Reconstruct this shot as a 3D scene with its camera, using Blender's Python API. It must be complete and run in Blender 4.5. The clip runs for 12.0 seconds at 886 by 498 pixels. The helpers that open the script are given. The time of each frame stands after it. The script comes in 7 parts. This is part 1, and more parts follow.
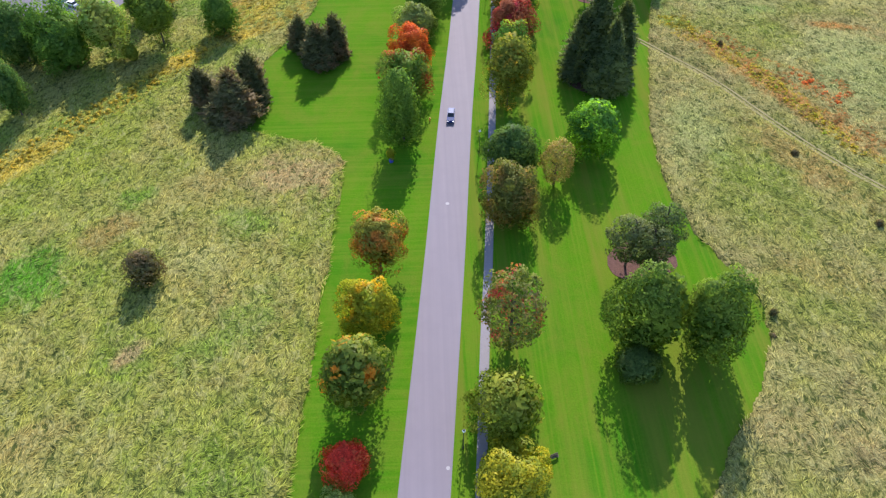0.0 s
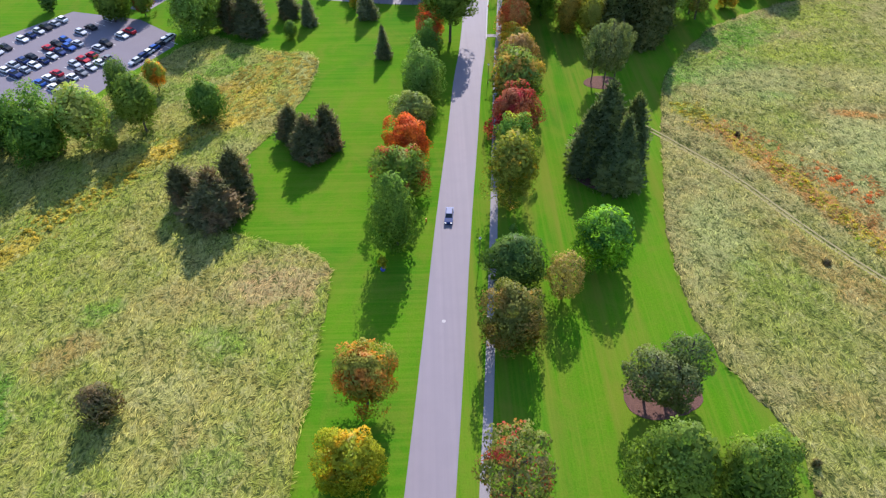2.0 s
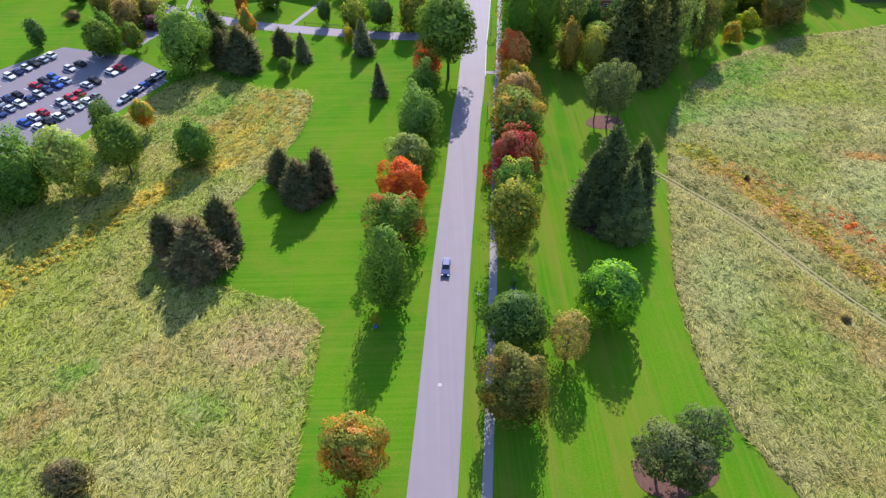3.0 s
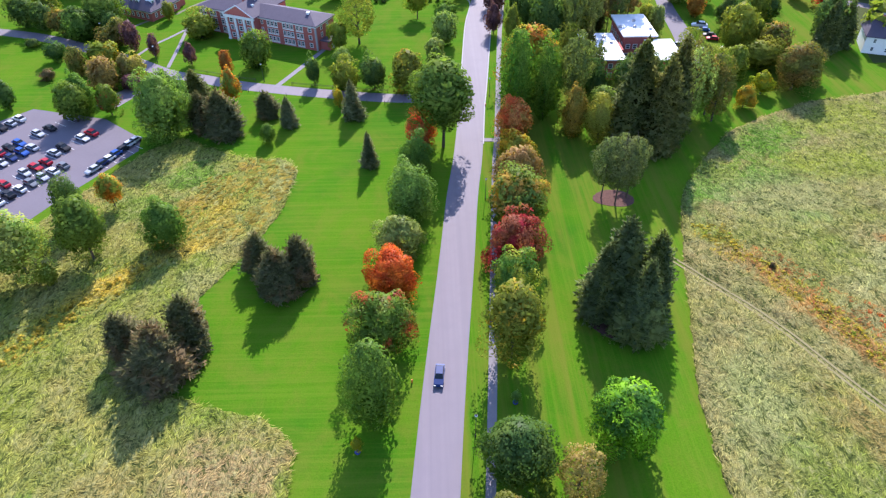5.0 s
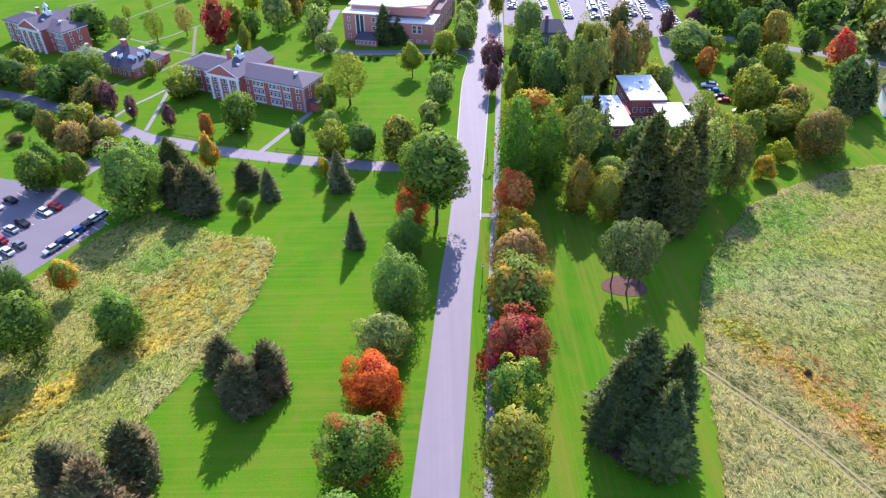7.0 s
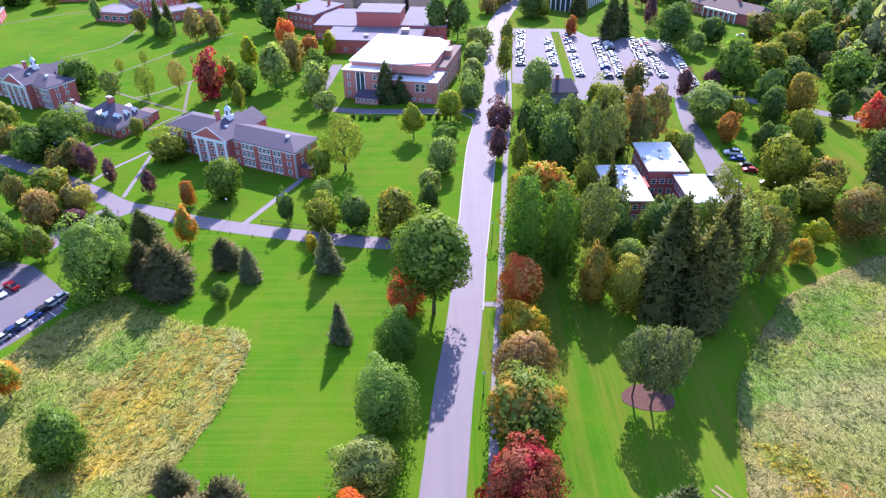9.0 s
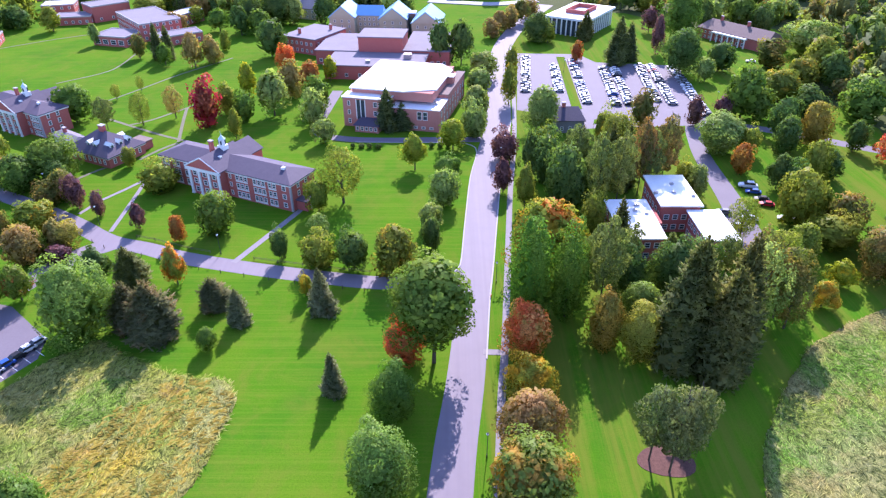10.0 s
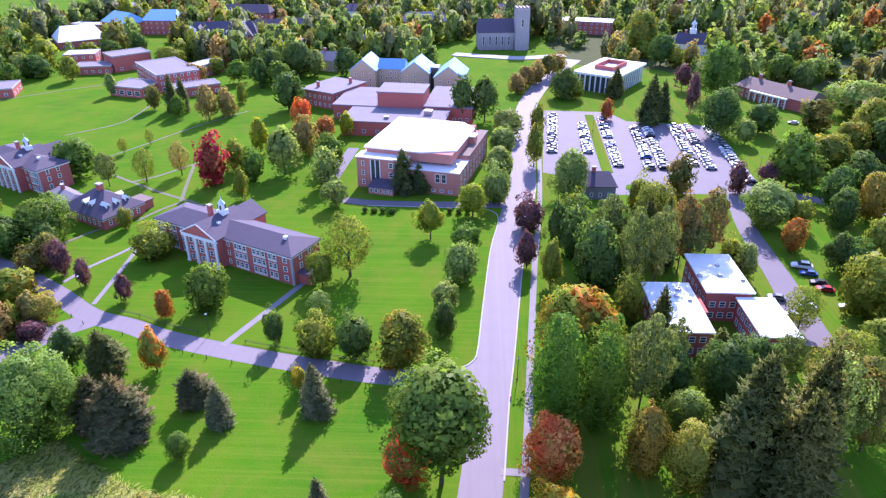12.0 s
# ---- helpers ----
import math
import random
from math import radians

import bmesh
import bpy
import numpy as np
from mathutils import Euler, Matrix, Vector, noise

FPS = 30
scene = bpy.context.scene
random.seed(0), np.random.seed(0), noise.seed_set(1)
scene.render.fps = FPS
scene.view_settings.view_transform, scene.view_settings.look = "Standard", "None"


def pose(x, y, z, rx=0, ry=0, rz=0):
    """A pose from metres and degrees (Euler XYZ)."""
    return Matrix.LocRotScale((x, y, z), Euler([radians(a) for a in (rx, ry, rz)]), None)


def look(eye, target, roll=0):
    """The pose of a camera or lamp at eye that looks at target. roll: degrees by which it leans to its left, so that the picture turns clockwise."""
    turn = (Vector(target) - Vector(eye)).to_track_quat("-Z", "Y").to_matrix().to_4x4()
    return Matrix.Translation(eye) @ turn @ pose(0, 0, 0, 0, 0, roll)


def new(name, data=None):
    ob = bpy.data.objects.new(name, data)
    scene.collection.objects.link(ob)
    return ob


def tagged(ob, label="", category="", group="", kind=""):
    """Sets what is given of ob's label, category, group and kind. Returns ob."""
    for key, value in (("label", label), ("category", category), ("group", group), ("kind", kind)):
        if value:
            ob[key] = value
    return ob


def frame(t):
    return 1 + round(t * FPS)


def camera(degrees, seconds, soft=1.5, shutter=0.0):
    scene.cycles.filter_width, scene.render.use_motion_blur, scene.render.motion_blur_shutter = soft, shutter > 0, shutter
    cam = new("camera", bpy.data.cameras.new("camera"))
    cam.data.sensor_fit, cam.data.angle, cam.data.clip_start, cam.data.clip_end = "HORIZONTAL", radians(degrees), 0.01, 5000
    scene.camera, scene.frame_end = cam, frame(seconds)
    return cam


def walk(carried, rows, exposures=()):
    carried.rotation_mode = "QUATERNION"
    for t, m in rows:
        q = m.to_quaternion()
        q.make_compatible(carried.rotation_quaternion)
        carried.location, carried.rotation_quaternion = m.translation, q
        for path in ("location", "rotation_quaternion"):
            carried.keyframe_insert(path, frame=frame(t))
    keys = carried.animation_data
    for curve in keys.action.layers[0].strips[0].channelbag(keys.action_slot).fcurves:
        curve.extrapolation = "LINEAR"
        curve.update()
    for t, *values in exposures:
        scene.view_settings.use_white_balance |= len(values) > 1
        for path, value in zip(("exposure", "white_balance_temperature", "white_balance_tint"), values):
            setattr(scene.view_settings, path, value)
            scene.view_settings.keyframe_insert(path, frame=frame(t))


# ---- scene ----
cam = camera(68.1, 12.0, soft=1.3)
PATH = [
    (0, (0.94, 1.499, 94.089), (0.964, 2.818, 92.586), -0.9),
    (0.5, (1.394, 6.048, 94.115), (1.417, 7.4, 92.641), -1.0),
    (1, (1.846, 10.627, 94.137), (1.866, 12.004, 92.686), -1.0),
    (1.5, (2.457, 15.474, 94.098), (2.474, 16.874, 92.669), -1.0),
    (2, (3.04, 20.364, 94.008), (3.054, 21.784, 92.599), -1.0),
    (2.5, (3.554, 25.208, 93.899), (3.567, 26.651, 92.514), -1.0),
    (3, (4.023, 29.841, 93.765), (4.037, 31.305, 92.401), -1.0),
    (3.2, (4.195, 31.778, 93.735), (4.208, 33.25, 92.381), -1.0),
    (4.8, (5.161, 47.569, 93.486), (5.182, 49.092, 92.191), -0.8),
    (5, (5.339, 49.596, 93.465), (5.361, 51.123, 92.174), -0.7),
    (5.5, (5.908, 54.73, 93.315), (5.931, 56.273, 92.042), -0.6),
    (6, (6.58, 59.644, 93.104), (6.601, 61.201, 91.849), -0.7),
    (6.5, (7.201, 64.633, 92.947), (7.222, 66.21, 91.717), -0.6),
    (7, (7.823, 69.46, 92.874), (7.843, 71.055, 91.669), -0.6),
    (7.2, (8.065, 71.475, 92.847), (8.086, 73.08, 91.654), -0.7),
    (9, (10.23, 90.609, 91.851), (10.228, 92.274, 90.743), -0.3),
    (9.5, (10.593, 95.824, 91.646), (10.584, 97.505, 90.562), -0.3),
    (10, (10.759, 100.965, 91.354), (10.746, 102.661, 90.293), -0.3),
    (10.5, (11.015, 106.278, 90.989), (10.991, 107.989, 89.954), -0.2),
    (11, (11.383, 111.436, 90.541), (11.341, 113.164, 89.533), -0.1),
    (11.5, (11.752, 116.769, 90.108), (11.69, 118.514, 89.133), -0.1),
    (12, (12.106, 121.904, 89.766), (12.024, 123.665, 88.822), -0.1),
]
walk(cam, [(t, look(eye, target, roll)) for t, eye, target, roll in PATH],
     exposures=((0.0, 1.18, 6320, 15), (2.5, 1.25, 6270, 16), (6.0, 1.48, 6020, 23), (9.0, 1.62, 5880, 30), (12.0, 1.64, 5720, 39)))

# ---------------------------------------------------------------- light
SUN_AZIMUTH, SUN_ELEVATION = radians(8.0), radians(36.5)   # clockwise from straight ahead
world = bpy.data.worlds.new("sky")
scene.world = world
world.use_nodes = True
sky = world.node_tree.nodes.new("ShaderNodeTexSky")
sky.sky_type = 'NISHITA'
sky.sun_disc = False
sky.dust_density, sky.ozone_density = 0.4, 3.0
sky.sun_elevation, sky.sun_rotation = SUN_ELEVATION, SUN_AZIMUTH
backdrop_node = world.node_tree.nodes["Background"]
world.node_tree.links.new(sky.outputs[0], backdrop_node.inputs[0])
backdrop_node.inputs[1].default_value = 0.15
sun = new("sun", bpy.data.lights.new("sun", "SUN"))
sun.data.energy, sun.data.angle, sun.data.color = 3.4, radians(0.6), (1.0, 0.95, 0.86)
sun.matrix_world = look((0, 0, 300), (-300 * math.sin(SUN_AZIMUTH) / math.tan(SUN_ELEVATION),
                                      -300 * math.cos(SUN_AZIMUTH) / math.tan(SUN_ELEVATION), 0))

# ---------------------------------------------------------------- materials


def shader(name, rough=0.8, spec=0.3, metal=0.0):
    m = bpy.data.materials.new(name)
    m.use_nodes = True
    b = m.node_tree.nodes["Principled BSDF"]
    b.inputs["Roughness"].default_value = rough
    b.inputs["Specular IOR Level"].default_value = spec
    b.inputs["Metallic"].default_value = metal
    return m, m.node_tree, b


def node(tree, kind, **values):
    n = tree.nodes.new(kind)
    for key, value in values.items():
        n.inputs[key].default_value = value
    return n


def noise_of(tree, coord, scale, detail=4.0, rough=0.55, distortion=0.0):
    n = node(tree, "ShaderNodeTexNoise", Scale=scale, Detail=detail, Roughness=rough, Distortion=distortion)
    tree.links.new(coord, n.inputs["Vector"])
    return n.outputs["Fac"]


def ramp(tree, fac, stops):
    n = tree.nodes.new("ShaderNodeValToRGB")
    while len(n.color_ramp.elements) < len(stops):
        n.color_ramp.elements.new(0.5)
    for e, (p, c) in zip(n.color_ramp.elements, stops):
        e.position, e.color = p, (*c, 1)
    tree.links.new(fac, n.inputs[0])
    return n.outputs[0]


def mixed(tree, fac, a, b, blend='MIX'):
    n = tree.nodes.new("ShaderNodeMix")
    n.data_type, n.blend_type = 'RGBA', blend
    for socket, value in ((0, fac), (6, a), (7, b)):
        if isinstance(value, bpy.types.NodeSocket):
            tree.links.new(value, n.inputs[socket])
        else:
            n.inputs[socket].default_value = value if socket == 0 else (*value, 1)
    return n.outputs[2]


def bumped(tree, shade, height, strength, distance):
    n = node(tree, "ShaderNodeBump", Strength=strength, Distance=distance)
    tree.links.new(height, n.inputs["Height"])
    tree.links.new(n.outputs[0], shade.inputs["Normal"])


def place(tree, stretch=(1, 1, 1), turn=0.0):
    g = tree.nodes.new("ShaderNodeNewGeometry")
    m = node(tree, "ShaderNodeMapping", Scale=stretch, Rotation=(0, 0, turn))
    tree.links.new(g.outputs["Position"], m.inputs[0])
    return m.outputs[0]


def surface(name, dark, light, scale, rough=0.85, spec=0.25, fine=8.0, bump=0.3, distance=0.01, metal=0.0):
    """A plain worn surface: two colours mixed at two scales, with fine relief."""
    m, tree, b = shader(name, rough, spec, metal)
    p = place(tree)
    big, small = noise_of(tree, p, scale), noise_of(tree, p, scale * fine, 3.0)
    c = mixed(tree, big, dark, light)
    c = mixed(tree, 0.35, c, ramp(tree, small, ((0.3, dark), (0.7, light))))
    tree.links.new(c, b.inputs["Base Color"])
    if bump:
        bumped(tree, b, small, bump, distance)
    return m


def lawn_material():
    """Mown grass: mower passes along the road, blotches, dry spots."""
    m, tree, b = shader("mown_grass", 1.0, 0.02)
    p = place(tree)
    rows = noise_of(tree, place(tree, (0.9, 0.02, 0.3), radians(5.5)), 1.0, 4.0, 0.7)
    rows2 = noise_of(tree, place(tree, (0.02, 0.8, 0.3), radians(5.5)), 1.0, 4.0, 0.7)
    patch = noise_of(tree, p, 0.04, 5.0, 0.6)
    blot = noise_of(tree, place(tree, (1, 0.5, 1), radians(5.5)), 0.22, 6.0, 0.68)
    fine = noise_of(tree, p, 3.0, 5.0, 0.75)
    c = ramp(tree, patch, ((0.34, LAWN_DARK), (0.5, LAWN), (0.66, LAWN_LIGHT)))
    east = tree.nodes.new("ShaderNodeVectorMath")
    east.operation = 'DOT_PRODUCT'
    east.inputs[1].default_value = (1.0, -0.1, 0.0)
    tree.links.new(p, east.inputs[0])
    side = node(tree, "ShaderNodeMapRange")
    side.inputs[1].default_value, side.inputs[2].default_value = -10.0, -6.0
    tree.links.new(east.outputs["Value"], side.inputs[0])
    passes = tree.nodes.new("ShaderNodeMix")
    tree.links.new(side.outputs[0], passes.inputs[0])
    tree.links.new(rows2, passes.inputs[2])
    tree.links.new(rows, passes.inputs[3])
    c = mixed(tree, ramp(tree, passes.outputs[0], ((0.46, (0, 0, 0)), (0.60, (0.45, 0.45, 0.45)))), c, LAWN_STRIPE)
    c = mixed(tree, ramp(tree, blot, ((0.54, (0, 0, 0)), (0.74, (0.45, 0.45, 0.45)))), c, LAWN_DRY)
    c = mixed(tree, ramp(tree, fine, ((0.3, (0.5, 0.5, 0.5)), (0.6, (0, 0, 0)))), c, LAWN_DEEP)
    lines = noise_of(tree, place(tree, (1.5, 0.010, 0.3), radians(5.5)), 1.0, 4.0, 0.65)
    lines2 = noise_of(tree, place(tree, (0.012, 1.3, 0.3), radians(3.0)), 1.0, 4.0, 0.65)
    scored = tree.nodes.new("ShaderNodeMix")
    tree.links.new(side.outputs[0], scored.inputs[0])
    tree.links.new(lines2, scored.inputs[2])
    tree.links.new(lines, scored.inputs[3])
    c = mixed(tree, ramp(tree, scored.outputs[0], ((0.51, (0, 0, 0)), (0.59, (0.42, 0.42, 0.42)))), c, LAWN_STRIPE)
    brown = noise_of(tree, p, 0.09, 6.0, 0.72, 0.6)
    c = mixed(tree, ramp(tree, brown, ((0.46, (0, 0, 0)), (0.64, (0.34, 0.34, 0.34)))), c, LAWN_DRY)
    lanes = noise_of(tree, place(tree, (0.26, 0.012, 0.3), radians(5.5)), 1.0, 3.0, 0.6)
    worn = node(tree, "ShaderNodeMath")
    worn.operation = 'MULTIPLY'
    tree.links.new(ramp(tree, lanes, ((0.46, (0, 0, 0)), (0.62, (0.55, 0.55, 0.55)))), worn.inputs[0])
    tree.links.new(side.outputs[0], worn.inputs[1])
    c = mixed(tree, worn.outputs[0], c, LAWN_DRY)
    tree.links.new(c, b.inputs["Base Color"])
    bumped(tree, b, fine, 0.7, 0.08)
    return m


LAWN, LAWN_DARK, LAWN_LIGHT = (0.064, 0.178, 0.006), (0.043, 0.152, 0.007), (0.092, 0.190, 0.008)
LAWN_STRIPE, LAWN_DRY, LAWN_DEEP = (0.108, 0.184, 0.013), (0.150, 0.152, 0.022), (0.029, 0.080, 0.004)


STRAW, LUSH, LIME, SAGE = (0.37, 0.335, 0.130), (0.060, 0.205, 0.012), (0.215, 0.255, 0.030), (0.250, 0.275, 0.095)
GOLD, RUST, UMBER, ROSE = (0.50, 0.34, 0.040), (0.38, 0.150, 0.038), (0.275, 0.170, 0.058), (0.36, 0.235, 0.115)
# drifts of other growth in the meadows: x, y, half length, half width, turn, colour, share
DRIFTS = {
    "west": ((-74, 79, 9, 10, 0, LUSH, 0.9), (-37, 92, 8, 5, 10, LUSH, 0.5), (-34, 67, 13, 6, 50, LUSH, 0.45), (-60, 100, 5, 3, 30, LUSH, 0.6),
             (-28, 106, 12, 9, 0, ROSE, 0.75), (-64, 90, 7, 5, 30, UMBER, 0.7), (-78, 112, 20, 11, 40, LIME, 0.75), (-51, 62, 5, 2.2, 50, ROSE, 0.8),
             (-62, 55, 12, 6, 20, LIME, 0.5), (-44, 82, 10, 5, 0, STRAW, 0.5), (-33, 187, 7, 12, -10, STRAW, 0.55), (-45, 176, 5, 8, -35, GOLD, 0.7),
             (-48, 162, 9, 3, 40, GOLD, 0.8), (-63, 150, 14, 4, 42, GOLD, 0.85), (-53, 179, 4, 3, 0, RUST, 0.5), (-43, 194, 4, 2, 0, UMBER, 0.8),
             (-70, 135, 14, 8, 45, LIME, 0.6), (-57, 190, 11, 10, 0, LUSH, 0.7), (-66, 178, 10, 9, 0, LUSH, 0.5), (-88, 112, 16, 4, 50, GOLD, 0.7), (-44, 150, 7, 6, 0, STRAW, 0.5)),
    "east": ((87, 186, 14, 7, 10, LUSH, 0.75), (92, 169, 6, 3, 0, LUSH, 0.6), (72, 178, 6, 5, 0, LUSH, 0.55), (106, 150, 15, 12, 0, STRAW, 0.8),
             (110, 159, 9, 2.4, -12, RUST, 0.9), (68, 162, 6, 4, -40, LIME, 0.9), (73, 153, 11, 6, -50, UMBER, 0.7), (84, 131, 32, 4.6, -62, RUST, 0.7),
             (80, 106, 20, 6.5, -58, UMBER, 0.7), (60, 122, 8, 12, 0, STRAW, 0.3), (62, 108, 4, 3, 20, LUSH, 0.4), (91, 144, 3, 3, 0, STRAW, 0.9),
             (108, 192, 22, 9, 10, LIME, 0.8), (95, 203, 24, 9, 30, LUSH, 0.75), (72, 182, 16, 10, 50, LUSH, 0.7), (122, 214, 24, 9, 20, LIME, 0.85), (78, 188, 8, 7, 50, LIME, 0.6), (120, 175, 14, 8, 0, STRAW, 0.5), (52, 60, 8, 14, 30, STRAW, 0.3), (70, 75, 12, 6, -30, UMBER, 0.3), (108, 138, 16, 22, -10, SAGE, 0.8), (60, 118, 9, 17, -15, SAGE, 0.7), (88, 176, 22, 14, 0, SAGE, 0.6)),
}


def meadow_colour(tree, side):
    """Straw, olive, green and brown drifts of an autumn meadow."""
    p = place(tree)
    broad = noise_of(tree, p, 0.035, 5.0, 0.65)
    mid = noise_of(tree, place(tree, (1.0, 0.5, 1), 0.5), 0.3, 5.0, 0.65, 1.5)
    ragged = noise_of(tree, p, 0.16, 5.0, 0.7, 0.8)
    dry = side == "east"
    c = ramp(tree, broad, ((0.34, (0.170, 0.206, 0.036) if dry else (0.135, 0.215, 0.024)), (0.45, (0.224, 0.222, 0.054) if dry else (0.215, 0.244, 0.040)),
                           (0.55, (0.258, 0.228, 0.078) if dry else (0.272, 0.255, 0.062)), (0.66, (0.268, 0.208, 0.082) if dry else (0.290, 0.235, 0.072))))
    offset = node(tree, "ShaderNodeMath")
    offset.operation = 'MULTIPLY_ADD'
    offset.inputs[1].default_value, offset.inputs[2].default_value = 2.4, -1.2
    tree.links.new(ragged, offset.inputs[0])
    for x, y, rx, ry, turn, tone, share in DRIFTS[side]:
        m = node(tree, "ShaderNodeMapping", Location=(x, y, 0), Rotation=(0, 0, radians(turn)), Scale=(rx, ry, 1000))
        m.vector_type = 'TEXTURE'
        tree.links.new(p, m.inputs[0])
        far = tree.nodes.new("ShaderNodeVectorMath")
        far.operation = 'LENGTH'
        tree.links.new(m.outputs[0], far.inputs[0])
        total = tree.nodes.new("ShaderNodeMath")
        total.operation = 'ADD'
        tree.links.new(far.outputs["Value"], total.inputs[0])
        tree.links.new(offset.outputs[0], total.inputs[1])
        c = mixed(tree, ramp(tree, total.outputs[0], ((0.4, (share, share, share)), (1.1, (0, 0, 0)))), c, tone)
    return mixed(tree, ramp(tree, mid, ((0.46, (0, 0, 0)), (0.68, (0.4, 0.4, 0.4)))), c, (0.275, 0.256, 0.092))


def meadow_material(name, side):
    """Tall grass laid flat by wind and rain: crumpled ridges of straw, the shade of the creases between painted dark.
    """
    m, tree, b = shader(name, 1.0, 0.03)
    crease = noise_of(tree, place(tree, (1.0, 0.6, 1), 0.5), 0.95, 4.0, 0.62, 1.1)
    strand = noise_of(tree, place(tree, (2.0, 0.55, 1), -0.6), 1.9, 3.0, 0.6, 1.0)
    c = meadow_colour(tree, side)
    # shade coloured into the creases, a pale highlight onto the straw ridges
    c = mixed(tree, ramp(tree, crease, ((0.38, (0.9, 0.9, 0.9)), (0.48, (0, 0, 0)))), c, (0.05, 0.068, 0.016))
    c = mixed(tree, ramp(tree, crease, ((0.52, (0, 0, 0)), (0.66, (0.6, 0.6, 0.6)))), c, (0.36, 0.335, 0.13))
    # painted shade again, in the lows between strands
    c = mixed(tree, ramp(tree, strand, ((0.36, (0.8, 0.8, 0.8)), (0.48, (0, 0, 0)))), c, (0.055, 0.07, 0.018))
    tree.links.new(c, b.inputs["Base Color"])
    both = tree.nodes.new("ShaderNodeMath")
    both.operation = 'MULTIPLY_ADD'
    both.inputs[1].default_value = 0.45
    tree.links.new(strand, both.inputs[0])
    tree.links.new(crease, both.inputs[2])
    bumped(tree, b, both.outputs[0], 1.0, 0.7)
    return m


def blade_shader(name, colour_of, lo=0.78, hi=1.22):
    """Grass blades: light falls on them and through them; each one lighter or darker."""
    m = bpy.data.materials.new(name)
    m.use_nodes = True
    tree = m.node_tree
    tree.nodes.clear()
    g = tree.nodes.new("ShaderNodeNewGeometry")
    hsv = tree.nodes.new("ShaderNodeHueSaturation")
    r = tree.nodes.new("ShaderNodeMapRange")
    r.inputs[3].default_value, r.inputs[4].default_value = lo, hi
    tree.links.new(g.outputs["Random Per Island"], r.inputs[0])
    tree.links.new(r.outputs[0], hsv.inputs["Value"])
    tree.links.new(colour_of(tree), hsv.inputs["Color"])
    d, tr, mix = (tree.nodes.new(k) for k in ("ShaderNodeBsdfDiffuse", "ShaderNodeBsdfTranslucent", "ShaderNodeMixShader"))
    mix.inputs[0].default_value = 0.3
    for n in (d, tr):
        tree.links.new(hsv.outputs[0], n.inputs["Color"])
    tree.links.new(d.outputs[0], mix.inputs[1])
    tree.links.new(tr.outputs[0], mix.inputs[2])
    out = tree.nodes.new("ShaderNodeOutputMaterial")
    tree.links.new(mix.outputs[0], out.inputs[0])
    return m


def straw_material(name, side):
    return blade_shader(name, lambda tree: meadow_colour(tree, side), 0.45, 1.85)


def blade_material(name, tones):
    def colour_of(tree):
        g = tree.nodes.new("ShaderNodeNewGeometry")
        return ramp(tree, g.outputs["Random Per Island"], [(i / (len(tones) - 1), t) for i, t in enumerate(tones)])
    return blade_shader(name, colour_of, 0.85, 1.15)


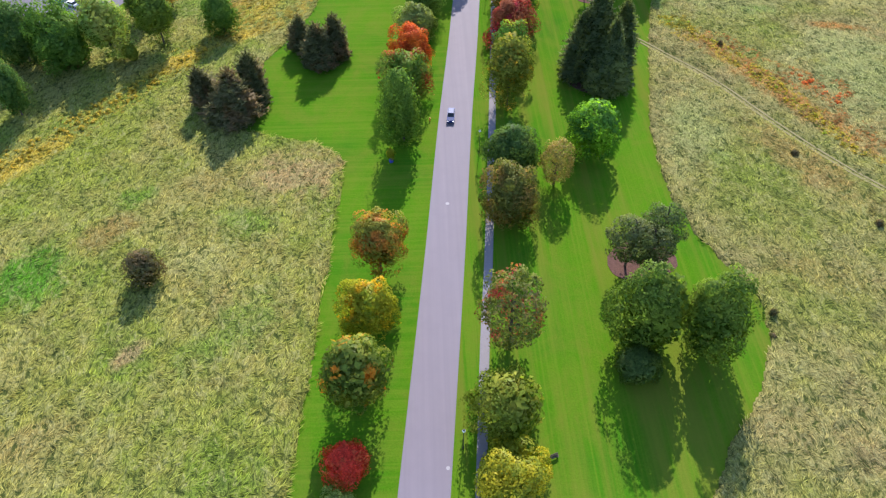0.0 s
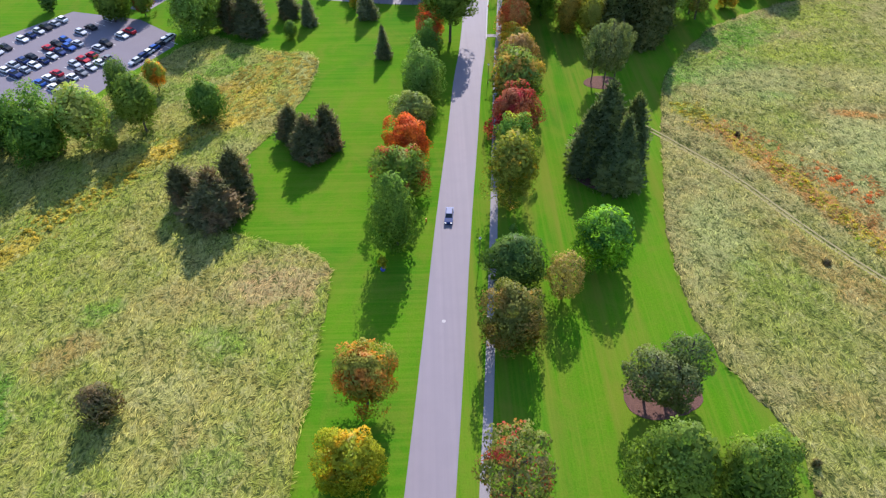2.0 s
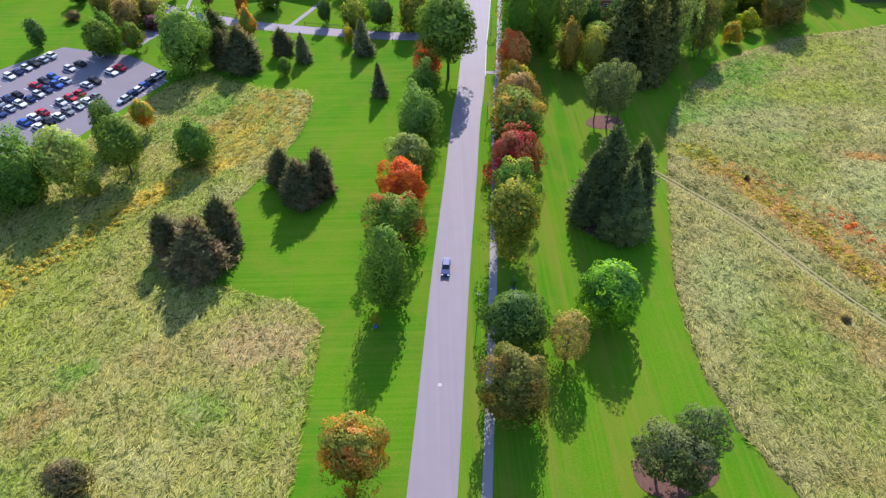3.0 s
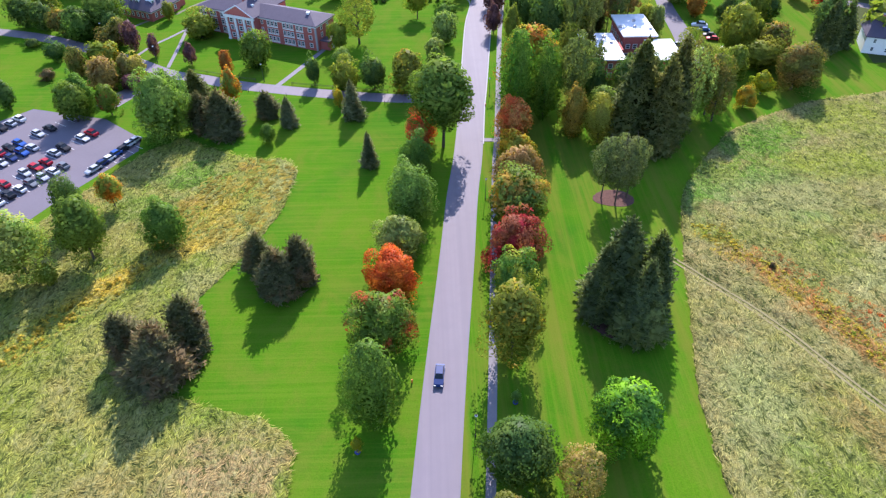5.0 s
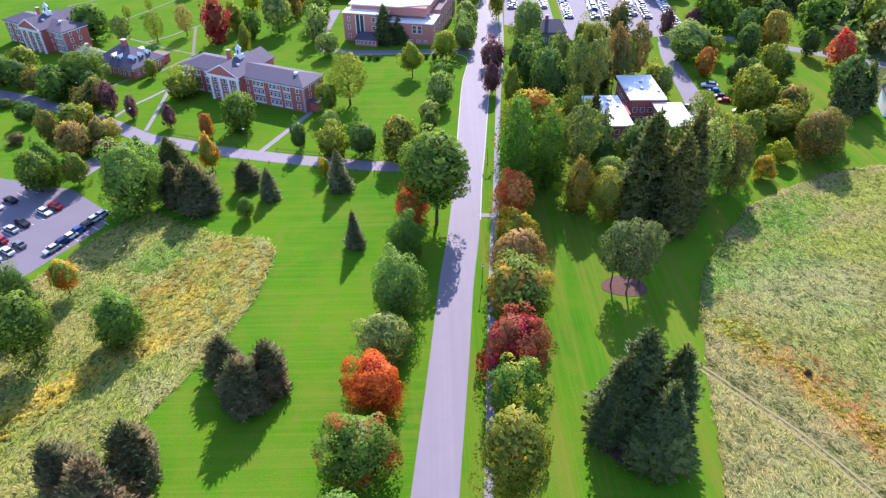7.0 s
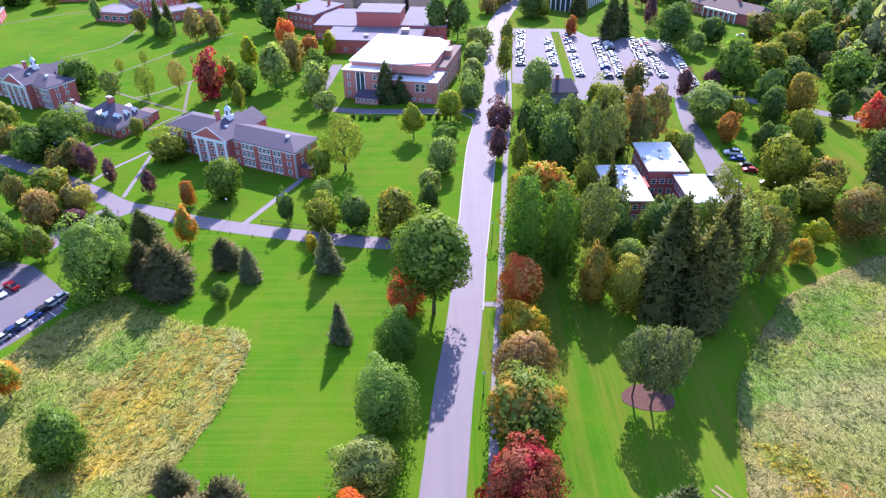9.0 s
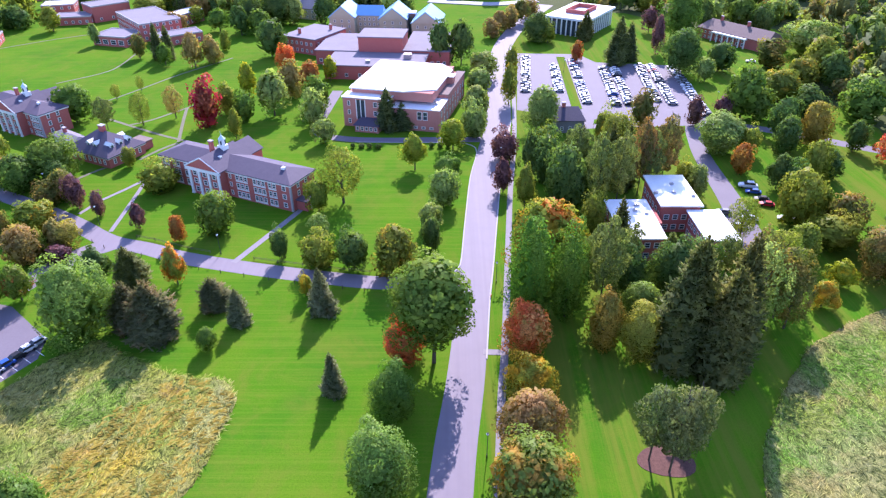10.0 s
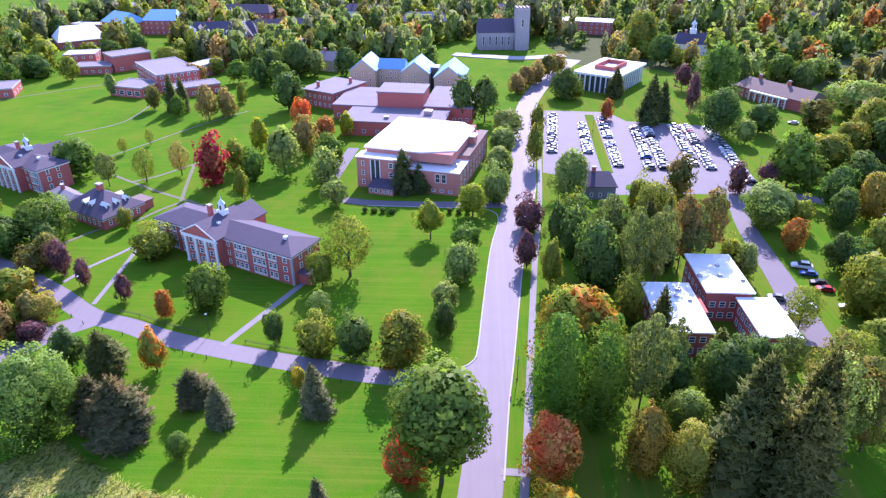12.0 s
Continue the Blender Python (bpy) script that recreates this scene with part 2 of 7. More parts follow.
def leaf_material(name, main, accent, share, third=None):
    """Leaves: a main and an accent colour in drifts over the crown, each leaf a little different."""
    m = bpy.data.materials.new("leaves_" + name)
    m.use_nodes = True
    tree = m.node_tree
    tree.nodes.clear()
    g = tree.nodes.new("ShaderNodeNewGeometry")
    info = tree.nodes.new("ShaderNodeObjectInfo")
    co = tree.nodes.new("ShaderNodeTexCoord")
    mp = tree.nodes.new("ShaderNodeMapping")
    tree.links.new(co.outputs["Object"], mp.inputs[0])
    shift = node(tree, "ShaderNodeMath")
    shift.operation = 'MULTIPLY'
    shift.inputs[1].default_value = 37.0
    tree.links.new(info.outputs["Random"], shift.inputs[0])
    tree.links.new(shift.outputs[0], mp.inputs["Location"])
    drift = noise_of(tree, mp.outputs[0], 1.5, 2.0, 0.6)
    edge = 0.62 - 0.4 * share
    c = mixed(tree, ramp(tree, drift, ((edge, (0, 0, 0)), (edge + 0.1, (1, 1, 1)))), main, accent)
    if third:
        other = noise_of(tree, mp.outputs[0], 2.3, 2.0, 0.6)
        c = mixed(tree, ramp(tree, other, ((0.54, (0, 0, 0)), (0.62, (1, 1, 1)))), c, third)
    c = mixed(tree, 1.0, c, (1.05, 1.0, 0.72), 'MULTIPLY')
    hsv = tree.nodes.new("ShaderNodeHueSaturation")
    for out, lo, hi, to in ((g.outputs["Random Per Island"], 0.76, 1.28, "Value"), (info.outputs["Random"], 0.485, 0.515, "Hue")):
        r = tree.nodes.new("ShaderNodeMapRange")
        r.inputs[3].default_value, r.inputs[4].default_value = lo, hi
        tree.links.new(out, r.inputs[0])
        tree.links.new(r.outputs[0], hsv.inputs[to])
    tree.links.new(c, hsv.inputs["Color"])
    d, tr = tree.nodes.new("ShaderNodeBsdfDiffuse"), tree.nodes.new("ShaderNodeBsdfTranslucent")
    gl = tree.nodes.new("ShaderNodeBsdfGlossy")
    gl.inputs["Roughness"].default_value = 0.45
    gl.inputs["Color"].default_value = (1, 1, 1, 1)
    tree.links.new(hsv.outputs[0], d.inputs["Color"])
    tree.links.new(mixed(tree, 0.85, hsv.outputs[0], (1.4, 1.55, 0.75), 'MULTIPLY'), tr.inputs["Color"])
    mix1, mix2 = tree.nodes.new("ShaderNodeMixShader"), tree.nodes.new("ShaderNodeMixShader")
    mix1.inputs[0].default_value, mix2.inputs[0].default_value = 0.44, 0.006
    tree.links.new(d.outputs[0], mix1.inputs[1])
    tree.links.new(tr.outputs[0], mix1.inputs[2])
    tree.links.new(mix1.outputs[0], mix2.inputs[1])
    tree.links.new(gl.outputs[0], mix2.inputs[2])
    out = tree.nodes.new("ShaderNodeOutputMaterial")
    tree.links.new(mix2.outputs[0], out.inputs[0])
    return m


def brick_material(name, a, b2, mortar):
    m, tree, b = shader(name, 0.85, 0.2)
    p = tree.nodes.new("ShaderNodeTexCoord")
    big = noise_of(tree, p.outputs["Object"], 0.5, 4.0)
    small = noise_of(tree, p.outputs["Object"], 6.0, 3.0, 0.7)
    c = mixed(tree, big, a, b2)
    c = mixed(tree, ramp(tree, small, ((0.4, (0, 0, 0)), (0.75, (0.5, 0.5, 0.5)))), c, mortar)
    tree.links.new(c, b.inputs["Base Color"])
    bumped(tree, b, small, 0.3, 0.02)
    return m


def plain(name, colour, rough=0.5, spec=0.5, metal=0.0):
    m, tree, b = shader(name, rough, spec, metal)
    p = place(tree)
    n = noise_of(tree, p, 3.0, 3.0)
    c = mixed(tree, n, tuple(0.86 * v for v in colour), colour)
    tree.links.new(c, b.inputs["Base Color"])
    return m


GRASS = lawn_material()
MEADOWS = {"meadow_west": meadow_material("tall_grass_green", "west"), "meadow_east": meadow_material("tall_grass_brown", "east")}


def asphalt_material(name, dark, light):
    """Old sealed asphalt: paler wheel tracks along the way, patches, fine stone."""
    m, tree, b = shader(name, 0.75, 0.35)
    lanes = noise_of(tree, place(tree, (0.75, 0.012, 1), radians(5.4)), 1.0, 4.0, 0.6)
    patch = noise_of(tree, place(tree), 0.25, 5.0, 0.6)
    fine = noise_of(tree, place(tree), 9.0, 3.0, 0.7)
    c = mixed(tree, ramp(tree, lanes, ((0.3, (0.25, 0.25, 0.25)), (0.7, (0.85, 0.85, 0.85)))), dark, light)
    c = mixed(tree, ramp(tree, patch, ((0.3, (0.4, 0.4, 0.4)), (0.55, (0, 0, 0)))), c, dark)
    c = mixed(tree, ramp(tree, fine, ((0.3, (0.2, 0.2, 0.2)), (0.6, (0, 0, 0)))), c, dark)
    tree.links.new(c, b.inputs["Base Color"])
    bumped(tree, b, fine, 0.3, 0.01)
    return m


ASPHALT = asphalt_material("asphalt", (0.168, 0.143, 0.170), (0.215, 0.184, 0.207))
ASPHALT_LOT = surface("asphalt_lot", (0.126, 0.108, 0.130), (0.176, 0.152, 0.176), 0.15, 0.8, 0.3, 14.0)
CONCRETE = surface("concrete", (0.185, 0.165, 0.180), (0.265, 0.24, 0.245), 0.4, 0.85, 0.25, 10.0)
WORN_PATH = surface("worn_path", (0.135, 0.135, 0.085), (0.20, 0.19, 0.13), 0.5, 0.9, 0.15, 8.0)
KERB = surface("kerb_stone", (0.31, 0.285, 0.30), (0.42, 0.39, 0.39), 0.6, 0.8, 0.25, 8.0)
# woodland floor: the shade under the trees is put into its dark colours
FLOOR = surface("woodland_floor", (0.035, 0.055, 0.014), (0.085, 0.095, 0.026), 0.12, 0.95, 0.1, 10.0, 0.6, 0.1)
DIRT = surface("trodden_earth", (0.19, 0.160, 0.070), (0.29, 0.245, 0.12), 0.5, 0.95, 0.1, 6.0, 0.6, 0.05)
MULCH = surface("bark_mulch", (0.05, 0.028, 0.025), (0.20, 0.105, 0.082), 1.6, 0.95, 0.1, 6.0, 0.8, 0.06)
BARK = surface("bark", (0.05, 0.04, 0.03), (0.14, 0.11, 0.085), 2.0, 0.95, 0.1, 6.0, 0.9, 0.03)
BRICK = brick_material("red_brick", (0.40, 0.085, 0.075), (0.48, 0.12, 0.095), (0.50, 0.24, 0.20))
BRICK_PALE = brick_material("pale_brick", (0.46, 0.15, 0.12), (0.52, 0.20, 0.16), (0.52, 0.32, 0.27))
STONE = brick_material("tan_stone", (0.42, 0.34, 0.24), (0.50, 0.42, 0.31), (0.34, 0.28, 0.21))
STONE_GREY = brick_material("grey_stone", (0.30, 0.27, 0.29), (0.38, 0.34, 0.35), (0.25, 0.22, 0.23))
SHINGLE = surface("slate_shingle", (0.062, 0.051, 0.078), (0.108, 0.088, 0.118), 0.6, 0.8, 0.3, 8.0, 0.6, 0.03)
SHINGLE_BROWN = surface("brown_shingle", (0.13, 0.09, 0.085), (0.20, 0.145, 0.13), 0.6, 0.85, 0.25, 8.0, 0.6, 0.03)
METAL_BLUE = surface("blue_metal_roof", (0.13, 0.30, 0.52), (0.20, 0.40, 0.62), 0.3, 0.45, 0.5, 8.0, 0.15)
ROOF_WHITE = surface("white_roof_membrane", (0.70, 0.69, 0.70), (0.84, 0.83, 0.82), 0.15, 0.6, 0.35, 9.0, 0.1)
ROOF_GREY = surface("grey_roof_gravel", (0.16, 0.145, 0.17), (0.25, 0.225, 0.25), 0.2, 0.9, 0.2, 10.0)
TRACK = surface("running_track", (0.42, 0.17, 0.16), (0.52, 0.24, 0.22), 0.2, 0.85, 0.2, 9.0, 0.1)
ROOF_TAN = surface("tan_roof_gravel", (0.16, 0.12, 0.11), (0.25, 0.19, 0.17), 0.2, 0.9, 0.2, 10.0)
WHITE = plain("white_paint", (0.80, 0.79, 0.78), 0.5)
STEEL = plain("galvanised_steel", (0.42, 0.42, 0.44), 0.4, 0.5, 0.8)
IRON = plain("dark_iron", (0.03, 0.035, 0.03), 0.5)
WOOD_POST = plain("weathered_post", (0.13, 0.10, 0.07), 0.9, 0.2)
RUBBER = plain("tyre_rubber", (0.02, 0.02, 0.02), 0.8, 0.3)
ORANGE_PAINT = plain("orange_paint", (0.75, 0.17, 0.03), 0.5)
BAG_BLUE = plain("blue_tarpaulin", (0.05, 0.07, 0.34), 0.6, 0.3)
LAMP_WHITE = plain("lamp_globe", (0.85, 0.85, 0.82), 0.3)
GLASS, glass_tree, glass_shade = shader("window_glass", 0.08, 0.9)
glass_shade.inputs["Base Color"].default_value = (0.05, 0.06, 0.075, 1)
AUTO_GLASS, glass_tree, glass_shade = shader("car_glass", 0.12, 0.5)
glass_shade.inputs["Base Color"].default_value = (0.02, 0.025, 0.03, 1)

PALETTE = {
    # main, accent, share of the accent, third, words
    "green": ((0.105, 0.190, 0.042), (0.155, 0.245, 0.050), 0.4, None, "full green leaf"),
    "oak_green": ((0.113, 0.198, 0.044), (0.17, 0.251, 0.054), 0.35, None, "dense mid-green leaf"),
    "light_green": ((0.148, 0.251, 0.067), (0.204, 0.305, 0.084), 0.4, None, "light green leaf"),
    "dark_green": ((0.083, 0.152, 0.051), (0.126, 0.192, 0.057), 0.35, None, "dark green leaf"),
    "dark_olive": ((0.117, 0.222, 0.046), (0.394, 0.393, 0.055), 0.3, None, "dark olive leaf with yellowing tips"),
    "olive": ((0.185, 0.235, 0.040), (0.275, 0.290, 0.055), 0.35, None, "olive-green leaf"),
    "light_olive": ((0.261, 0.36, 0.105), (0.338, 0.355, 0.113), 0.4, None, "pale olive leaf"),
    "sage": ((0.19, 0.264, 0.092), (0.28, 0.342, 0.125), 0.4, None, "grey-green leaf"),
    "green_lime": ((0.089, 0.198, 0.045), (0.251, 0.431, 0.039), 0.4, None, "green leaf with lime-yellow top"),
    "yellow_green": ((0.30, 0.32, 0.028), (0.54, 0.36, 0.02), 0.22, (0.20, 0.27, 0.03), "yellow-green leaf"),
    "lime": ((0.215, 0.300, 0.040), (0.300, 0.330, 0.040), 0.4, None, "fresh lime-green leaf"),
    "yellow": ((0.44, 0.35, 0.035), (0.27, 0.28, 0.04), 0.4, None, "bright yellow autumn leaf"),
    "gold": ((0.444, 0.307, 0.03), (0.284, 0.322, 0.057), 0.4, None, "golden autumn leaf"),
    "yellow_olive": ((0.301, 0.301, 0.074), (0.338, 0.301, 0.077), 0.4, None, "yellowing olive leaf"),
    "olive_gold": ((0.177, 0.21, 0.044), (0.488, 0.311, 0.037), 0.14, (0.262, 0.275, 0.055), "olive leaf with golden patches"),
    "olive_orange": ((0.128, 0.183, 0.044), (0.62, 0.244, 0.037), 0.16, (0.232, 0.262, 0.061), "olive leaf with orange patches"),
    "brown_olive": ((0.137, 0.156, 0.049), (0.268, 0.195, 0.067), 0.32, None, "bronzed olive leaf"),
    "green_brown": ((0.143, 0.222, 0.055), (0.471, 0.315, 0.084), 0.25, None, "dark green leaf browning above"),
    "red_green": ((0.226, 0.232, 0.055), (0.488, 0.201, 0.055), 0.3, None, "green leaf turning rust red"),
    "green_red": ((0.130, 0.220, 0.040), (0.40, 0.09, 0.05), 0.12, (0.185, 0.235, 0.06), "green leaf with a red patch"),
    "green_orange": ((0.311, 0.356, 0.077), (0.62, 0.232, 0.044), 0.4, None, "green leaf half turned orange"),
    "green_autumn": ((0.085, 0.192, 0.033), (0.142, 0.239, 0.039), 0.4, None, "green leaf"),
    "autumn_green": ((0.183, 0.244, 0.037), (0.512, 0.207, 0.037), 0.22, (0.39, 0.317, 0.037), "green leaf turning orange and red"),
    "orange": ((0.56, 0.205, 0.035), (0.50, 0.135, 0.030), 0.4, None, "brilliant orange autumn leaf"),
    "orange_tan": ((0.378, 0.232, 0.061), (0.268, 0.22, 0.061), 0.35, None, "orange-brown autumn leaf"),
    "red": ((0.66, 0.13, 0.055), (0.62, 0.2, 0.07), 0.35, None, "bright red autumn leaf"),
    "crimson": ((0.40, 0.042, 0.058), (0.27, 0.10, 0.06), 0.5, None, "crimson autumn leaf"),
    "dark_red": ((0.62, 0.075, 0.065), (0.45, 0.12, 0.08), 0.35, None, "dark red autumn leaf"),
    "pink_red": ((0.62, 0.26, 0.13), (0.62, 0.12, 0.075), 0.4, (0.45, 0.28, 0.10), "pinkish red autumn leaf"),
    "rust": ((0.434, 0.145, 0.051), (0.362, 0.182, 0.065), 0.4, None, "rust-coloured autumn leaf"),
    "red_gray": ((0.150, 0.185, 0.055), (0.42, 0.06, 0.07), 0.18, (0.22, 0.18, 0.11), "thinning grey-green leaf with red sprays"),
    "tan": ((0.34, 0.235, 0.11), (0.3, 0.25, 0.1), 0.4, None, "tan thinning leaf"),
    "tan_olive": ((0.29, 0.235, 0.1), (0.33, 0.235, 0.1), 0.4, None, "thin tan-olive leaf"),
    "purple": ((0.146, 0.074, 0.12), (0.227, 0.107, 0.146), 0.4, None, "dark purple leaf"),
    "shrub_dark": ((0.13, 0.125, 0.075), (0.21, 0.15, 0.1), 0.35, None, "dark twiggy leaf"),
    "weed_gold": ((0.497, 0.367, 0.054), (0.324, 0.313, 0.065), 0.45, None, "golden weeds"),
    "weed_green": ((0.270, 0.378, 0.068), (0.302, 0.346, 0.065), 0.4, None, "green weeds"),
    "weed_rust": ((0.454, 0.216, 0.076), (0.367, 0.259, 0.086), 0.4, None, "russet weeds"),
    "pine": ((0.125, 0.175, 0.07), (0.19, 0.23, 0.09), 0.4, None, "dark green needles"),
    "pine_light": ((0.152, 0.207, 0.076), (0.213, 0.262, 0.1), 0.4, None, "fresh green needles"),
    "pine_gray": ((0.118, 0.158, 0.080), (0.165, 0.195, 0.110), 0.4, None, "grey-green needles"),
    "pine_brown": ((0.15, 0.135, 0.065), (0.3, 0.175, 0.085), 0.4, None, "brownish green needles"),
    "spruce": ((0.130, 0.158, 0.068), (0.205, 0.215, 0.085), 0.4, None, "dark green boughs"),
    "spruce_dark": ((0.12, 0.16, 0.085), (0.195, 0.23, 0.095), 0.4, None, "deep green boughs"),
    "spruce_brown": ((0.142, 0.150, 0.088), (0.225, 0.172, 0.104), 0.3, None, "dark boughs hung with brown cones"),
    "spruce_gray": ((0.165, 0.195, 0.125), (0.24, 0.26, 0.165), 0.4, None, "thin grey-green boughs"),
}
LEAVES = {k: leaf_material(k, *v[:4]) for k, v in PALETTE.items()}

# ---------------------------------------------------------------- building blocks


def mesh_from(name, verts, faces):
    me = bpy.data.meshes.new(name)
    me.from_pydata([tuple(v) for v in verts], [], [tuple(f) for f in faces])
    me.update()
    return me


def quads(name, corners, normals=None):
    """A mesh of loose quads; corners: an array n x 4 x 3; normals: one a quad, for soft shading."""
    n = len(corners)
    me = bpy.data.meshes.new(name)
    me.vertices.add(4 * n)
    me.vertices.foreach_set("co", np.ascontiguousarray(corners, dtype=np.float32).ravel())
    me.loops.add(4 * n)
    me.loops.foreach_set("vertex_index", np.arange(4 * n, dtype=np.int32))
    me.polygons.add(n)
    me.polygons.foreach_set("loop_start", np.arange(0, 4 * n, 4, dtype=np.int32))
    me.update(calc_edges=True)
    if normals is not None:
        me.polygons.foreach_set("use_smooth", np.ones(n, bool))
        me.normals_split_custom_set_from_vertices([tuple(v) for v in np.repeat(normals, 4, axis=0)])
    return me


def part(name, bm, material, parent, label=""):
    """Links a bmesh, or a mesh, as one object under parent."""
    if isinstance(bm, bmesh.types.BMesh):
        me = bpy.data.meshes.new(name)
        bm.normal_update()
        bm.to_mesh(me)
        bm.free()
        me.materials.append(material)
    else:
        me = bm
        if not me.materials:
            me.materials.append(material)
    ob = new(name, me)
    ob.parent = parent
    if me.materials[0] != material:
        ob.material_slots[0].link = 'OBJECT'
        ob.material_slots[0].material = material
    return tagged(ob, label)


def thing(name, x, y, z=0.0, turn=0.0, label="", category="", group="", kind=""):
    ob = new(name)
    ob.matrix_basis = pose(x, y, z, 0, 0, turn)
    return tagged(ob, label, category, group, kind)


def box(bm, x0, x1, y0, y1, z0, z1):
    v = [bm.verts.new(c) for c in ((x0, y0, z0), (x1, y0, z0), (x1, y1, z0), (x0, y1, z0),
                                   (x0, y0, z1), (x1, y0, z1), (x1, y1, z1), (x0, y1, z1))]
    for f in ((0, 3, 2, 1), (4, 5, 6, 7), (0, 1, 5, 4), (1, 2, 6, 5), (2, 3, 7, 6), (3, 0, 4, 7)):
        bm.faces.new([v[i] for i in f])


def boxed(*rows):
    bm = bmesh.new()
    for r in rows:
        box(bm, *r)
    return bm


def prism(outline, z0, z1):
    """A plan outline, drawn anticlockwise, raised from z0 to z1."""
    bm = bmesh.new()
    low, high = ([bm.verts.new((x, y, z)) for x, y in outline] for z in (z0, z1))
    bm.faces.new(list(reversed(low)))
    bm.faces.new(high)
    for i in range(len(outline)):
        j = (i + 1) % len(outline)
        bm.faces.new((low[i], low[j], high[j], high[i]))
    bmesh.ops.recalc_face_normals(bm, faces=bm.faces)
    return bm


def tube(bm, a, b, r0, r1, sides=8):
    a, b = Vector(a), Vector(b)
    q = (b - a).to_track_quat("Z", "Y")
    rings = []
    for c, r in ((a, r0), (b, r1)):
        rings.append([bm.verts.new(c + q @ Vector((r * math.cos(i * math.tau / sides), r * math.sin(i * math.tau / sides), 0)))
                      for i in range(sides)])
    for i in range(sides):
        j = (i + 1) % sides
        bm.faces.new((rings[0][i], rings[0][j], rings[1][j], rings[1][i]))
    bm.faces.new(list(reversed(rings[0])))
    bm.faces.new(rings[1])


def along(points, step=3.0):
    """A smooth line through plan points."""
    pts = [Vector(p) for p in points]
    ext = [2 * pts[0] - pts[1]] + pts + [2 * pts[-1] - pts[-2]]
    out = []
    for i in range(1, len(ext) - 2):
        p0, p1, p2, p3 = ext[i - 1:i + 3]
        n = max(2, int((p2 - p1).length / step))
        for k in range(n):
            t = k / n
            out.append(0.5 * (2 * p1 + (p2 - p0) * t + (2 * p0 - 5 * p1 + 4 * p2 - p3) * t * t + (3 * p1 - p0 - 3 * p2 + p3) * t ** 3))
    return out + [pts[-1]]


def ribbon(points, width, z0, z1, shift=0.0):
    """A slab that follows a line; shift moves it to the right of the line."""
    line = along(points)
    bm = bmesh.new()
    rows = []
    for i, p in enumerate(line):
        d = (line[min(i + 1, len(line) - 1)] - line[max(i - 1, 0)]).normalized()
        s = Vector((d.y, -d.x))
        w = width(i / (len(line) - 1)) if callable(width) else width
        a, b = p + s * (shift - w / 2), p + s * (shift + w / 2)
        rows.append([bm.verts.new((q.x, q.y, z)) for q, z in ((a, z0), (a, z1), (b, z1), (b, z0))])
    for r, q in zip(rows, rows[1:]):
        for k in range(3):
            bm.faces.new((r[k], r[k + 1], q[k + 1], q[k]))
    bm.faces.new(rows[0])
    bm.faces.new(list(reversed(rows[-1])))
    bmesh.ops.recalc_face_normals(bm, faces=bm.faces)
    return bm


def structure(name, bm, material, label, category):
    return tagged(part(name, bm, material, None), label, category, "", "structure")


def inside(px, py, outline):
    """Which of the plan points lie inside the outline."""
    hit = np.zeros(px.shape, bool)
    for (x0, y0), (x1, y1) in zip(outline, outline[1:] + outline[:1]):
        crosses = (y0 > py) != (y1 > py)
        hit ^= crosses & (px < (x1 - x0) * (py - y0) / (y1 - y0 + 1e-9) + x0)
    return hit


def ripple(px, py, seed, wave, octaves=3):
    """Smooth random relief from crossed waves."""
    rng = np.random.default_rng(seed)
    out = np.zeros(px.shape)
    for o in range(octaves):
        for _ in range(5):
            a, ph = rng.uniform(0, math.tau), rng.uniform(0, math.tau)
            k = math.tau / wave * 2 ** o * rng.uniform(0.7, 1.3)
            out += np.sin(k * (px * math.cos(a) + py * math.sin(a)) + ph) / 5 / 1.6 ** o
    return out

# ---------------------------------------------------------------- ground, roads, paths


ground_bm = bmesh.new()
edges = (-3000, -900, -300, 0, 300, 900, 3000)
grid = [[ground_bm.verts.new((x, y + 300, 0)) for x in edges] for y in edges]
for j in range(6):
    for i in range(6):
        ground_bm.faces.new((grid[j][i], grid[j][i + 1], grid[j + 1][i + 1], grid[j + 1][i]))
structure("ground", ground_bm, GRASS, "bright green mown lawn in faint stripes", "lawn")

ROAD = [(-14.0, -90), (-1.7, 36.7), (2.9, 84), (6.2, 121), (9.7, 155), (12.1, 180), (14.6, 200), (18.3, 240),
        (23.0, 290), (27.1, 318), (30.5, 340), (36.0, 420), (44.0, 463), (58.0, 505), (75.0, 545)]
structure("road", ribbon(ROAD, lambda t: 7.6 + 1.8 * min(1, max(0, (t - 0.475) / 0.12)), -0.05, 0.03), ASPHALT, "pale sun-bleached asphalt two-lane road", "road")
CROSS = [(15.0, 231.8), (-4.0, 231.4), (-20.6, 234.0), (-40.0, 238.2), (-57.5, 242.9), (-69.0, 247.6), (-80.5, 251.5),
         (-95.0, 261.5), (-114.0, 272.5), (-145.0, 287.0), (-200.0, 300.0)]
structure("road_west", ribbon(CROSS, 5.4, -0.05, 0.024), ASPHALT, "narrow lilac-grey asphalt side road", "road")
structure("road_junction", prism([(16.5, 222.5), (16.5, 243.5), (14.6, 239.0), (11.0, 234.6), (4.0, 233.6), (4.0, 229.2), (9.0, 228.6), (13.0, 226.5)], -0.05, 0.018),
          ASPHALT, "flared asphalt mouth of the side road", "road")
structure("road_lot_stub", ribbon([(-78.0, 250.5), (-86.0, 243.0), (-93.0, 229.0)], 7.0, -0.05, 0.018), ASPHALT, "short asphalt drive into the car park", "road")
